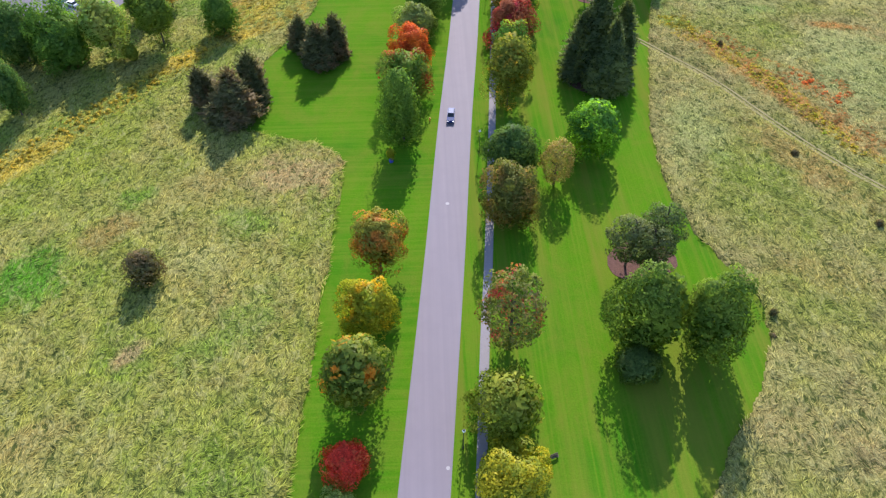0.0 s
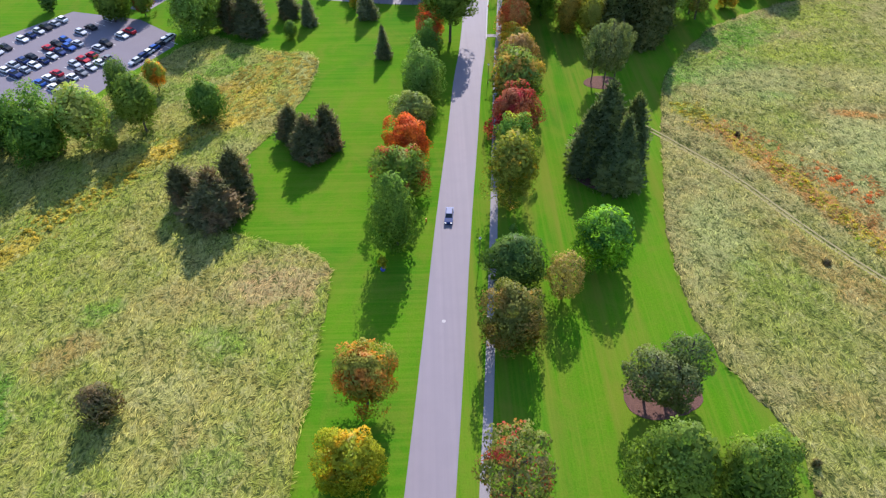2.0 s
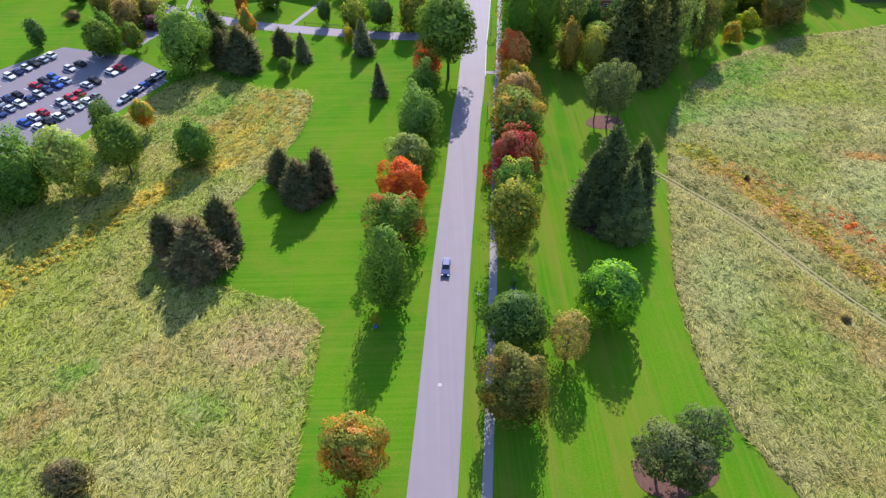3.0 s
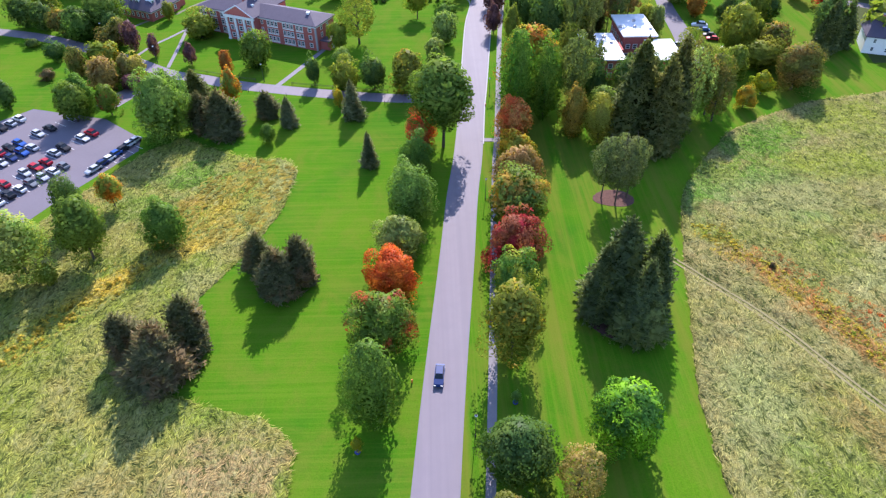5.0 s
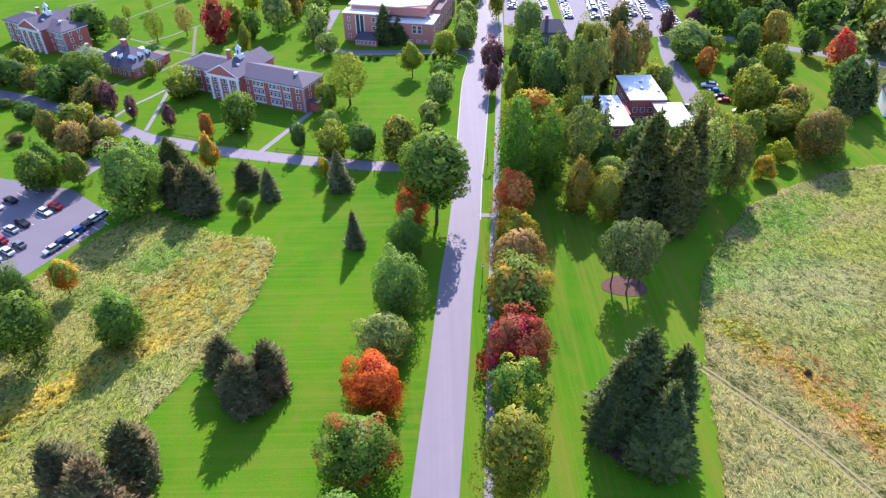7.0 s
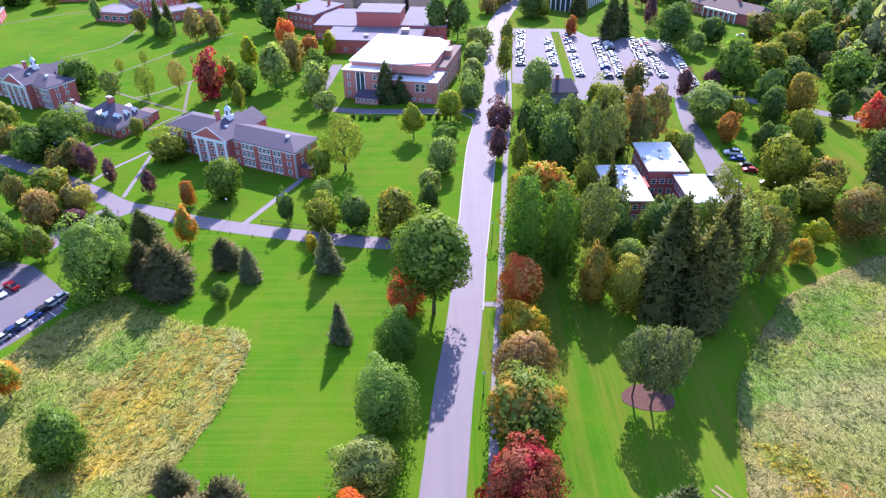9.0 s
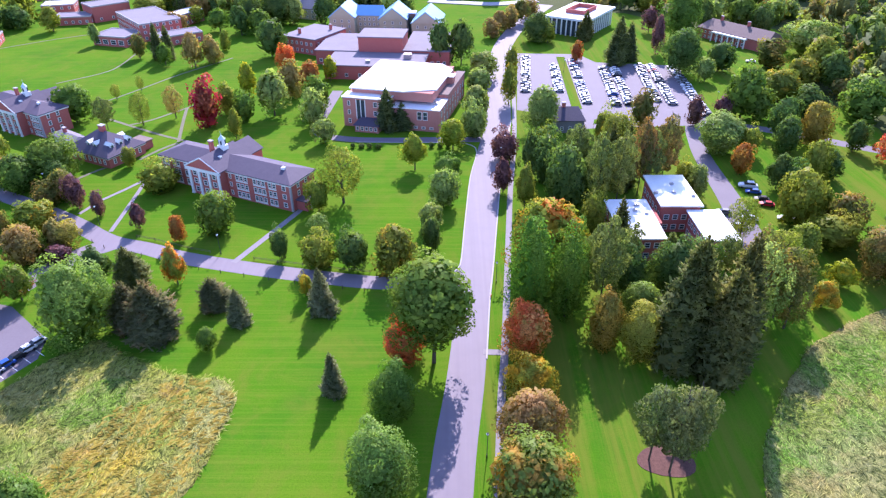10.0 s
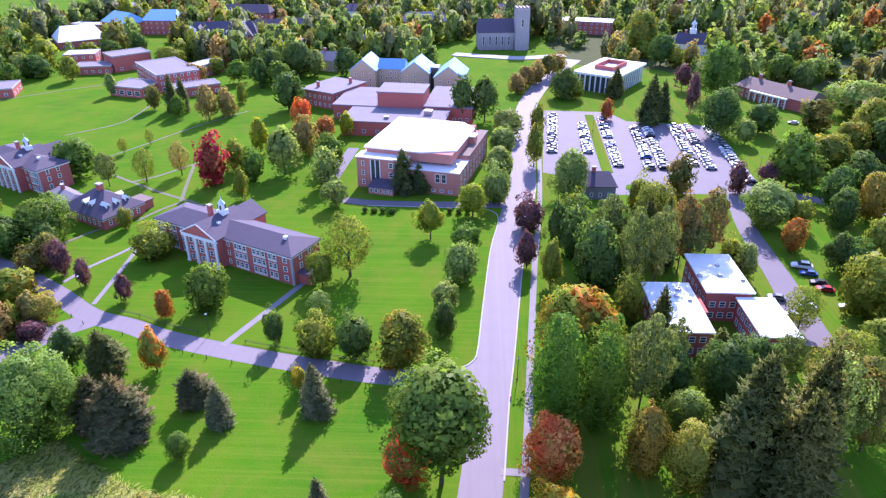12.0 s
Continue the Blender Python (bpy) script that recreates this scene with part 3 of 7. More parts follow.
structure("drive_hall", ribbon([(26.0, 321.0), (6.0, 320.8), (-9.0, 320.4), (-24.4, 321.4), (-35.0, 326.0), (-38.0, 337.0), (-37.6, 351.0), (-36.0, 375.0)], 4.6, -0.05, 0.02),
          ASPHALT_LOT, "grey asphalt service drive", "road")
structure("lane_east", ribbon([(112.0, 336.0), (103.0, 334.0), (98.5, 316.0), (96.5, 300.0), (95.0, 276.0), (93.5, 262.0), (92.0, 246.0)], lambda t: 4.6 + 3.4 * t, -0.05, 0.02),
          ASPHALT_LOT, "pale asphalt lane with parking along it", "road")
structure("road_east", ribbon([(100.0, 338.0), (111.0, 336.0), (124.4, 331.5), (136.2, 325.0), (147.0, 318.0), (190.0, 290.0)], 5.5, -0.05, 0.016),
          ASPHALT_LOT, "asphalt side street among trees", "road")
structure("car_park_west", prism([(-114.0, 229.0), (-150.0, 190.0), (-135.0, 165.0), (-91.0, 172.0), (-86.0, 183.0), (-74.5, 204.0), (-76.0, 210.5), (-90.0, 222.0)], -0.05, 0.012),
          ASPHALT_LOT, "worn lilac-grey asphalt car park", "car park")
structure("car_park_east", prism([(38.5, 351.0), (57.0, 343.0), (62.0, 331.0), (104.0, 334.0), (114.0, 338.0), (118.5, 410.0), (82.0, 416.0), (76.0, 430.0), (46.0, 432.0)], -0.05, 0.012),
          ASPHALT_LOT, "large pale asphalt car park", "car park")
structure("car_park_island", ribbon([(62.5, 352.0), (66.5, 425.0)], 4.0, -0.02, 0.16), GRASS, "kerbed grass strip between parking rows", "lawn")
structure("car_park_island_end", prism([(66.0, 336.0), (76.0, 334.5), (80.0, 338.5), (74.0, 341.5), (67.0, 340.0)], -0.02, 0.16), GRASS, "small kerbed grass island", "lawn")

SIDEWALK = [(-5.0, -85), (2.9, 0), (7.1, 43.3), (9.0, 63.5), (11.2, 83.8), (15.2, 125.9), (20.7, 187.8), (23.0, 208), (25.9, 238), (29.8, 278), (33.0, 305), (36.5, 340), (42.5, 420)]
structure("pavement", ribbon(SIDEWALK, 1.6, -0.05, 0.05), CONCRETE, "pale concrete footpath along the road", "footpath")
WALKS = [((-43.7, 240.6), (-37.5, 255.0), (-30.6, 271.5)), ((-82.0, 256.2), (-83.0, 269.8), (-84.6, 288.0)),
         ((-95.5, 266.3), (-92.7, 274.9), (-88.8, 281.5), (-83.5, 292.0)), ((-119.8, 341.9), (-107.7, 334.2), (-93.7, 325.7), (-80.0, 318.5), (-66.6, 309.9)),
         ((-94.0, 354.6), (-90.6, 340.3), (-85.2, 319.3)), ((-109.7, 335.5), (-103.0, 341.0), (-94.4, 353.4), (-80.0, 372.0)),
         ((-85.2, 318.3), (-89.4, 312.2), (-93.0, 304.0)), ((-108.8, 286.0), (-103.1, 296.1), (-96.0, 303.5)),
         ((-240.0, 425.0), (-207.8, 456.9), (-188.0, 472.0)), ((-162.8, 385.8), (-149.2, 400.6), (-145.8, 412.8), (-146.7, 440.0)),
         ((-130.6, 361.2), (-122.7, 376.4), (-111.4, 399.7), (-95.0, 425.0)), ((18.3, 206.2), (23.0, 206.0))]
for i, w in enumerate(WALKS):
    structure("path", ribbon(w, 1.7 if i in (0, 11) else 1.2 if i < 8 else 0.9, -0.05, 0.036 + 0.003 * i), CONCRETE if i < 3 or i == 11 else WORN_PATH, "pale concrete path across the lawn", "path")
structure("kerb_east", ribbon([(18.9, 204.0), (20.7, 224.5), (22.5, 240), (27.9, 290), (32.0, 318), (35.3, 340)], 0.32, -0.05, 0.15), KERB, "pale concrete kerb", "kerb")
structure("kerb_west", ribbon([(5.0, 233.9), (10.5, 234.9), (13.4, 237.6), (14.4, 242.5), (15.6, 259), (18.1, 289.5), (20.9, 309), (19.4, 315.5), (14.0, 318.0), (2.0, 318.1), (-22.0, 318.7)], 0.32, -0.05, 0.15),
          KERB, "pale concrete kerb round the corner", "kerb")

# meadows: tall grass round the mown strips
MEADOW_WEST = [(-26.0, -60), (-21.8, 10), (-21.2, 40), (-20.2, 54.8), (-19.1, 79.5), (-18.2, 102.3), (-18.2, 109.4), (-20.8, 113.7), (-26.1, 117.0), (-32.7, 118.8),
               (-39.9, 121.1), (-45.0, 123.0), (-48.4, 131.0), (-46.1, 138.8), (-42.9, 146.7), (-38.5, 155.3), (-35.0, 163.5), (-32.0, 172.4),
               (-30.1, 183.5), (-29.9, 192.6), (-33.0, 197.6), (-38.0, 198.6), (-44.0, 199.5), (-55.4, 204.7), (-64.5, 210.0), (-72.0, 203.0), (-80.5, 187.0),
               (-88.0, 170.5), (-130.0, 150.0), (-180.0, 140.0), (-180.0, -60.0)]
MEADOW_EAST = [(30.0, -60), (37.0, 10), (39.6, 35.3), (43.9, 42.1), (52.6, 52.2), (57.4, 61.7), (58.3, 71.2), (55.1, 78.6), (51.4, 85.9), (49.6, 96.2), (49.3, 110.3),
               (50.4, 120.0), (54.1, 135.4), (57.5, 150.8), (61.6, 166.9), (66.0, 180.0), (75.7, 194.2), (88.0, 208.5), (102.4, 217.0),
               (116.0, 224.0), (136.0, 228.0), (200.0, 245.0), (200.0, -60.0)]
TRAIL = [(54.0, 158.0), (59.3, 151.2), (63.4, 145.6), (67.3, 140.6), (70.6, 135.5), (73.3, 130.8), (76.0, 125.2), (79.5, 118.6), (83.5, 111.5), (87.3, 105.5), (92.0, 99.0), (106.0, 82.0)]
trail_line = np.array([tuple(p) for p in along(TRAIL, 1.0)])


def meadow_height(px, py, seed):
    h = 0.48 + 0.24 * ripple(px, py, seed, 5.0) + 0.16 * ripple(px, py, seed + 1, 2.2, 2)
    d = np.full(px.shape, 9.0)
    for a, b in trail_line:
        d = np.minimum(d, np.hypot(px - a, py - b))
    return np.clip(h, 0.08, 1.1) * np.clip((d - 1.1) / 0.8, 0.02, 1)


def meadow(name, outline, seed, label):
    step = 0.9
    ox, oy = np.array(outline).T
    xs, ys = np.arange(ox.min() - 3, ox.max() + 3, step), np.arange(oy.min() - 3, oy.max() + 3, step)
    gx, gy = np.meshgrid(xs, ys)
    wob = 0.5 * ripple(gx, gy, seed + 5, 4.0)
    keep = inside(gx + wob, gy + wob, outline)
    z = np.where(keep, meadow_height(gx, gy, seed), 0)
    cell = keep[:-1, :-1] | keep[1:, :-1] | keep[:-1, 1:] | keep[1:, 1:]
    used = np.zeros(keep.shape, bool)
    for a in (slice(None, -1), slice(1, None)):
        for b in (slice(None, -1), slice(1, None)):
            used[a, b] |= cell
    index = np.full(keep.shape, -1)
    index[used] = np.arange(used.sum())
    j, i = np.nonzero(cell)
    faces = np.stack([index[j, i], index[j, i + 1], index[j + 1, i + 1], index[j + 1, i]], 1)
    z = np.where(keep, z, 0.006)
    rim = used & ~keep
    for _ in range(3):
        for g in (gx, gy):
            total, count = np.zeros(g.shape), np.zeros(g.shape)
            for dj, di in ((0, 1), (0, -1), (1, 0), (-1, 0), (1, 1), (-1, -1), (1, -1), (-1, 1)):
                near = np.roll(used, (dj, di), (0, 1))
                total += np.where(near, np.roll(g, (dj, di), (0, 1)), 0)
                count += near
            g[rim] = (0.35 * g + 0.65 * total / np.maximum(count, 1))[rim]
    me = mesh_from(name, np.stack([gx[used], gy[used], z[used]], 1), faces)
    for p in me.polygons:
        p.use_smooth = True
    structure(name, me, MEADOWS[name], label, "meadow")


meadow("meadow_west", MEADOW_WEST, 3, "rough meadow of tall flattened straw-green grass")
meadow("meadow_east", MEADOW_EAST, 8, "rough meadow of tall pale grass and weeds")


def blades(name, outline, count, seed, size, material, label, category, low=0.02, bounds=None, density=None, slim=0.13):
    """Leaning blades and stems over a plan outline, combed in swirls."""
    rng = np.random.default_rng(seed)
    ox, oy = np.array(outline).T
    x0, x1, y0, y1 = bounds or (ox.min(), ox.max(), oy.min(), oy.max())
    px, py = rng.uniform(x0, x1, count), rng.uniform(y0, y1, count)
    keep = inside(px, py, outline)
    if density:
        keep &= rng.uniform(0, 1, count) < density(px, py)
    px, py = px[keep], py[keep]
    n = len(px)
    z = meadow_height(px, py, 3 if px.mean() < 0 else 8)
    clear = z > 0.045
    px, py, z = px[clear], py[clear], z[clear]
    n = len(px)
    a = 0.6 + 2.2 * ripple(px, py, seed + 2, 11.0, 3) + rng.normal(0, 0.3, n)
    length = size * rng.uniform(0.6, 1.5, n)
    tip = np.stack([np.cos(a) * length, np.sin(a) * length, rng.uniform(low, low + 0.07, n) * length], 1)
    side = np.stack([-np.sin(a), np.cos(a), rng.normal(0, 0.1, n)], 1) * (length * slim)[:, None]
    base = np.stack([px, py, z - 0.05], 1)
    c = np.stack([base - side * 0.5, base + tip * 0.5 - side, base + tip, base + tip * 0.45 + side], 1)
    up = np.stack([0.3 * np.cos(a), 0.3 * np.sin(a), np.ones(len(a))], 1)
    face = np.cross(c[:, 1] - c[:, 0], c[:, 2] - c[:, 0])
    c = np.where((face[:, 2] < 0)[:, None, None], c[:, ::-1], c)
    tagged(part(name, quads(name, c, up / np.linalg.norm(up, axis=1)[:, None]), material, None), label, category, "", "stuff")


STRAW_WEST, STRAW_EAST = straw_material("straw_blades_green", "west"), straw_material("straw_blades_brown", "east")
STRAW_GOLD = blade_material("golden_straw", ((0.19, 0.18, 0.03), (0.30, 0.23, 0.035), (0.33, 0.27, 0.06), (0.29, 0.20, 0.03), (0.36, 0.30, 0.085)))
FLOWERS = blade_material("goldenrod_stems", ((0.20, 0.20, 0.035), (0.36, 0.27, 0.035), (0.27, 0.18, 0.04), (0.40, 0.31, 0.05), (0.19, 0.21, 0.035)))
RUSTY = blade_material("rust_stems", ((0.26, 0.12, 0.04), (0.36, 0.17, 0.04), (0.22, 0.19, 0.06), (0.42, 0.12, 0.05)))
blades("meadow_grass", MEADOW_WEST, 170000, 21, 0.95, STRAW_WEST, "straw-coloured tall grass laid in swirls", "grass", 0.08, bounds=(-125, -17, 25, 212), slim=0.055)
blades("meadow_grass", MEADOW_EAST, 170000, 31, 0.9, STRAW_EAST, "pale tall grass laid in swirls", "grass", 0.08, bounds=(37, 135, 25, 230), slim=0.055)


def drift_of(seed, wave, edge):
    return lambda px, py: np.clip((ripple(px, py, seed, wave) - edge) * 4, 0, 1)


GOLD_BELT = [(71, 150), (77, 140), (83, 129), (88, 116), (93, 103), (98, 104), (94, 118), (89, 130), (84, 140), (78, 150), (72, 166), (64, 168), (62, 161)]
RUST_BELT = [(70, 158), (75, 146), (82, 134), (88, 124), (95, 108), (103, 110), (94, 126), (101, 128), (102, 134), (94, 138), (88, 142), (82, 152), (78, 158)]
GOLD_CORE = [(75, 147), (79, 139), (82, 130), (87, 118), (92, 106), (95, 107), (91, 118), (87, 129), (84, 138), (80, 147), (70, 165), (64, 167), (64, 161), (70, 158)]
BANK_WEST = [(-100, 95), (-80, 116), (-66, 138), (-56, 152), (-46, 170), (-40, 184), (-46, 190), (-56, 176), (-64, 160), (-74, 142), (-92, 122), (-112, 104)]
blades("goldenrod", GOLD_BELT, 46000, 61, 0.6, FLOWERS, "goldenrod and weeds in yellow bloom", "wildflowers", 0.14, None, drift_of(64, 9.0, -0.2))
blades("russet_weeds", RUST_BELT, 34000, 71, 0.6, RUSTY, "russet and red dying weeds", "wildflowers", 0.14, None, drift_of(74, 8.0, -0.1))
blades("goldenrod", BANK_WEST, 24000, 81, 0.5, FLOWERS, "golden weeds along the field bank", "wildflowers", 0.14, None, drift_of(84, 9.0, -0.05))
TONGUE = [(-58, 158), (-46, 162), (-38, 160), (-34.5, 168), (-32.5, 176), (-31, 186), (-31, 193), (-36, 197), (-44, 198), (-52, 190), (-58, 176)]
blades("meadow_grass", TONGUE, 24000, 91, 0.9, STRAW_GOLD, "thick golden straw bent over in tufts", "grass", 0.02, None, drift_of(94, 22.0, -0.45))
blades("meadow_grass", BANK_WEST, 14000, 92, 0.9, STRAW_GOLD, "golden straw along the field bank", "grass", 0.02, None, drift_of(95, 16.0, -0.3))
for side_shift in (-0.55, 0.55):
    structure("trail", ribbon(TRAIL, 0.5, -0.02, 0.075, side_shift), DIRT, "pale trodden wheel rut through the meadow", "track")


def mulch_bed(x, y, r, seed):
    rng = random.Random(seed)
    pts = []
    for i in range(48):
        a = i * math.tau / 48
        q = r * (1 + 0.07 * math.sin(2 * a + seed) + 0.05 * math.sin(3 * a + 2 * seed) + rng.uniform(-0.02, 0.02))
        pts.append((x + q * math.cos(a), y + 0.8 * q * math.sin(a)))
    structure("mulch_bed", prism(pts, -0.05, 0.06), MULCH, "round reddish bark-mulch bed under pines", "mulch bed")


mulch_bed(39.3, 79.6, 6.2, 1)
mulch_bed(48.6, 177.8, 4.6, 2)
mulch_bed(40.5, 136.5, 5.5, 3)

# ---------------------------------------------------------------- trees


def leaf_quads(centres, normals, size, rng, spread=0.55, slim=0.62):
    """One kite-shaped leaf spray at each centre, facing roughly along its normal."""
    n = len(centres)
    base = normals / np.linalg.norm(normals, axis=1)[:, None]
    nn = base + rng.normal(0, spread, (n, 3))
    nn /= np.linalg.norm(nn, axis=1)[:, None]
    nn *= np.where((nn * base).sum(1) < 0, -1, 1)[:, None]
    t = np.cross(nn, rng.normal(0, 1, (n, 3)))
    t /= np.linalg.norm(t, axis=1)[:, None]
    b = np.cross(nn, t)
    s = (size * rng.uniform(0.65, 1.35, n))[:, None]
    soft = 0.88 * base + 0.12 * nn
    return np.stack([centres - t * s, centres - b * s * slim + t * s * 0.15, centres + t * s, centres + b * s * slim + t * s * 0.1], 1), soft / np.linalg.norm(soft, axis=1)[:, None]


def crown_mesh(name, seed, lobes, per_lobe, leaf, lobe_r=(0.26, 0.42), reach=0.66, flat=1.0, fill=0.25, aspect=1.5):
    """A crown one unit in radius, z from -1 to 1: clumps of leaf sprays on an uneven egg."""
    rng = np.random.default_rng(seed)
    out = []
    for k in range(lobes):
        z = 1 - 2 * (k + 0.5) / lobes
        a = k * 2.39996 + rng.uniform(-0.4, 0.4)
        ring = math.sqrt(max(0, 1 - z * z))
        d = np.array([ring * math.cos(a), ring * math.sin(a), z])
        c = d * reach * rng.uniform(0.72, 1.12)
        if z > 0.2:
            c[:2] *= 1 - 0.22 * (z - 0.2)
        if z < -0.3:
            c[:2] *= 0.85
        r = rng.uniform(*lobe_r)
        n = rng.normal(0, 1, (per_lobe, 3))
        n /= np.linalg.norm(n, axis=1)[:, None]
        n[:, 2] *= flat
        inward = (n @ d) < -0.25
        n[inward] *= -1
        rad = r * rng.uniform(0.7, 1.06, per_lobe)[:, None]
        out.append(leaf_quads(c + n * rad, n + 0.35 * d, leaf, rng))
    m = int(fill * lobes * per_lobe)
    q = rng.normal(0, 0.36, (m, 3))
    q *= np.minimum(1, 0.7 / np.linalg.norm(q, axis=1))[:, None]
    out.append(leaf_quads(q, q + 0.01, leaf * 1.25, rng))
    q = np.concatenate([o[0] for o in out])
    mid = q.mean(1, keepdims=True)
    q[:, :, 2] = mid[:, :, 2] + (q[:, :, 2] - mid[:, :, 2]) / aspect
    return quads(name, q, np.concatenate([o[1] for o in out]))


def head_mesh(name, seed, leaves, leaf, lumps=80, ragged=0.3, taper=0.25, holes=6, skirt=0.10, aspect=1.25):
    """A full crown one unit in radius, z from -1 to 1: leaf sprays in clumps of unequal reach, with hollows between."""
    rng = np.random.default_rng(seed)

    def ways(n):
        v = rng.normal(0, 1, (n, 3))
        return v / np.linalg.norm(v, axis=1)[:, None]
    lump, low, gap = ways(lumps), ways(6), ways(holes)
    swell = rng.uniform(0.62, 1.06, lumps) * (1 - 0.35 * np.clip(((lump @ gap.T).max(1) - 0.8) / 0.2, 0, 1))
    swell *= 1 + ragged * (np.clip(lump @ low.T, 0, 1) @ rng.uniform(-1, 0.6, 6))
    width = rng.uniform(0.16, 0.30, lumps) * math.sqrt(70 / lumps)
    # most leaves sit on the clumps, the rest fill the shaded inside
    outer = int(leaves * 0.80)
    own = rng.integers(0, lumps, outer)
    n = ways(outer)
    back = (n * lump[own]).sum(1) < -0.35
    n[back] *= -1
    size = width[own] * (0.85 + 0.30 * rng.uniform(0, 1, outer) ** 0.5 + 0.08 * rng.normal(0, 1, outer))
    core = lump * (swell * 0.80)[:, None]
    c = core[own] + n * size[:, None] * np.array([1, 1, 0.8])
    inner = ways(leaves - outer) * rng.uniform(0.3, 0.74, leaves - outer)[:, None]
    c, n = np.concatenate([c, inner]), np.concatenate([n + 0.7 * lump[own], inner])
    c[:, :2] *= (1 - taper * np.clip(c[:, 2] + 0.1, 0, 1))[:, None]
    ring = np.percentile(np.hypot(c[:, 0], c[:, 1]), 98.5)
    top, foot = np.percentile(c[:, 2], 99.7), np.percentile(c[:, 2], 0.5)
    c = np.stack([c[:, 0] / ring, c[:, 1] / ring, (c[:, 2] - foot) / (top - foot) * 2 - 1], 1)
    c[:, :2] *= (1 + skirt * np.clip(-c[:, 2] - 0.15, 0, 1))[:, None]
    q, soft = leaf_quads(c, n, np.where(np.arange(leaves) < outer, leaf, 2.2 * leaf), rng, 0.5)
    q[:, :, 2] = c[:, None, 2] + (q[:, :, 2] - c[:, None, 2]) / aspect
    return quads(name, q, soft)


def spruce_mesh(name, seed, levels, boughs, twigs, swell=0.68, lift=0.03, lop=0.14, fine=1.0):
    """Whorls of boughs, each a spine with twigs along both sides, drooping and turned up at the tip; one unit at the skirt, one unit high."""
    rng = np.random.default_rng(seed)
    ph = rng.uniform(0, 6.28, 3)
    rows = []
    for lv in range(levels):
        f = lv / (levels - 1)
        count = max(4, int(boughs * (0.3 + 0.7 * (1 - f))))
        a = rng.uniform(0, 6.28) + np.arange(count) * math.tau / count + rng.normal(0, 0.16, count)
        wide = 1 + lop * np.sin(a + ph[0]) + lop * np.sin(2 * a + ph[1] + 5 * f) + 0.5 * lop * np.sin(3 * a + ph[2] - 9 * f)
        reach = ((1 - f) ** swell * (0.74 + 0.26 * min(1, f * 5)) + 0.02) * rng.uniform(0.68, 1.1, count) * wide
        rows.append(np.stack([a, reach, 0.05 + 0.93 * f + rng.normal(0, 0.008, count), np.full(count, f)], 1))
    a, reach, z, f = np.concatenate(rows).T
    n = len(a)
    out, soft = [], []
    way, side, up = np.stack([np.cos(a), np.sin(a), 0 * a], 1), np.stack([-np.sin(a), np.cos(a), 0 * a], 1), np.array([0, 0, 1.0])

    def spine(u):
        drop = -0.07 * u ** 1.6 * (1.25 - f) * reach / 0.7 + lift * u ** 4
        return way * (reach * u)[:, None] + up * (z + drop)[:, None]

    def kite(p, d, w):
        out.append(np.stack([p - 0.15 * d, p + 0.45 * d - w, p + d, p + 0.5 * d + w], 1))
        nn = way * 0.5 + up * 0.9 + rng.normal(0, 0.36, (n, 3))
        soft.append(nn / np.linalg.norm(nn, axis=1)[:, None])
    for k in range(twigs):
        u = 0.22 + 0.78 * (k + rng.uniform(0, 1, n)) / twigs
        sgn = np.where(rng.uniform(0, 1, n) < 0.5, -1, 1)
        ln = (reach * (0.32 - 0.2 * u) * rng.uniform(0.7, 1.3, n) + 0.03) * fine
        tilt = rng.normal(0, 0.16, n) + 0.05
        d = (way * 0.75 + side * (sgn * rng.uniform(0.5, 1.0, n))[:, None]) * ln[:, None] + up * (ln * tilt)[:, None]
        w = np.cross(up, d) * 0.13 + up * (0.006 * rng.normal(0, 1, n))[:, None]
        kite(spine(u), d, w)
    # the tip of each bough, turned up, and dark needles round the stem
    d = way * (0.16 * reach + 0.025)[:, None] + up * (0.6 * lift + 0.01)
    kite(spine(np.full(n, 0.9)), d, side * (0.03 * reach + 0.008)[:, None])
    for u in (0.2, 0.38, 0.55):
        d = way * (0.32 * reach)[:, None] - up * 0.02
        kite(spine(np.full(n, u)), d, side * (0.22 * reach)[:, None] + up * (0.02 * rng.normal(0, 1, n))[:, None])
    return quads(name, np.concatenate(out), np.concatenate(soft))


def trunk_mesh(name, seed, limbs, top=0.75, thick=0.055, fork=0.3, up=0.5):
    rng = random.Random(seed)
    bm = bmesh.new()
    knees = [(0, 0, 0), (rng.uniform(-.03, .03), rng.uniform(-.03, .03), top * 0.5), (rng.uniform(-.06, .06), rng.uniform(-.06, .06), top)]
    tube(bm, knees[0], knees[1], thick, thick * 0.7)
    tube(bm, knees[1], knees[2], thick * 0.7, thick * 0.2)
    for k in range(limbs):
        z = fork + (top - fork) * (k + 0.3) / limbs
        a = k * 2.4 + rng.uniform(-.5, .5)
        ln = rng.uniform(0.45, 0.75) * (1.15 - z)
        mid = (ln * 0.55 * math.cos(a), ln * 0.55 * math.sin(a), z + 0.08)
        tip = (ln * math.cos(a), ln * math.sin(a), z + up * 0.4 * rng.uniform(0.6, 1.2))
        tube(bm, (0, 0, z), mid, thick * 0.42, thick * 0.27, 5)
        tube(bm, mid, tip, thick * 0.27, thick * 0.08, 5)
    me = bpy.data.meshes.new(name)
    bm.to_mesh(me)
    bm.free()
    return me


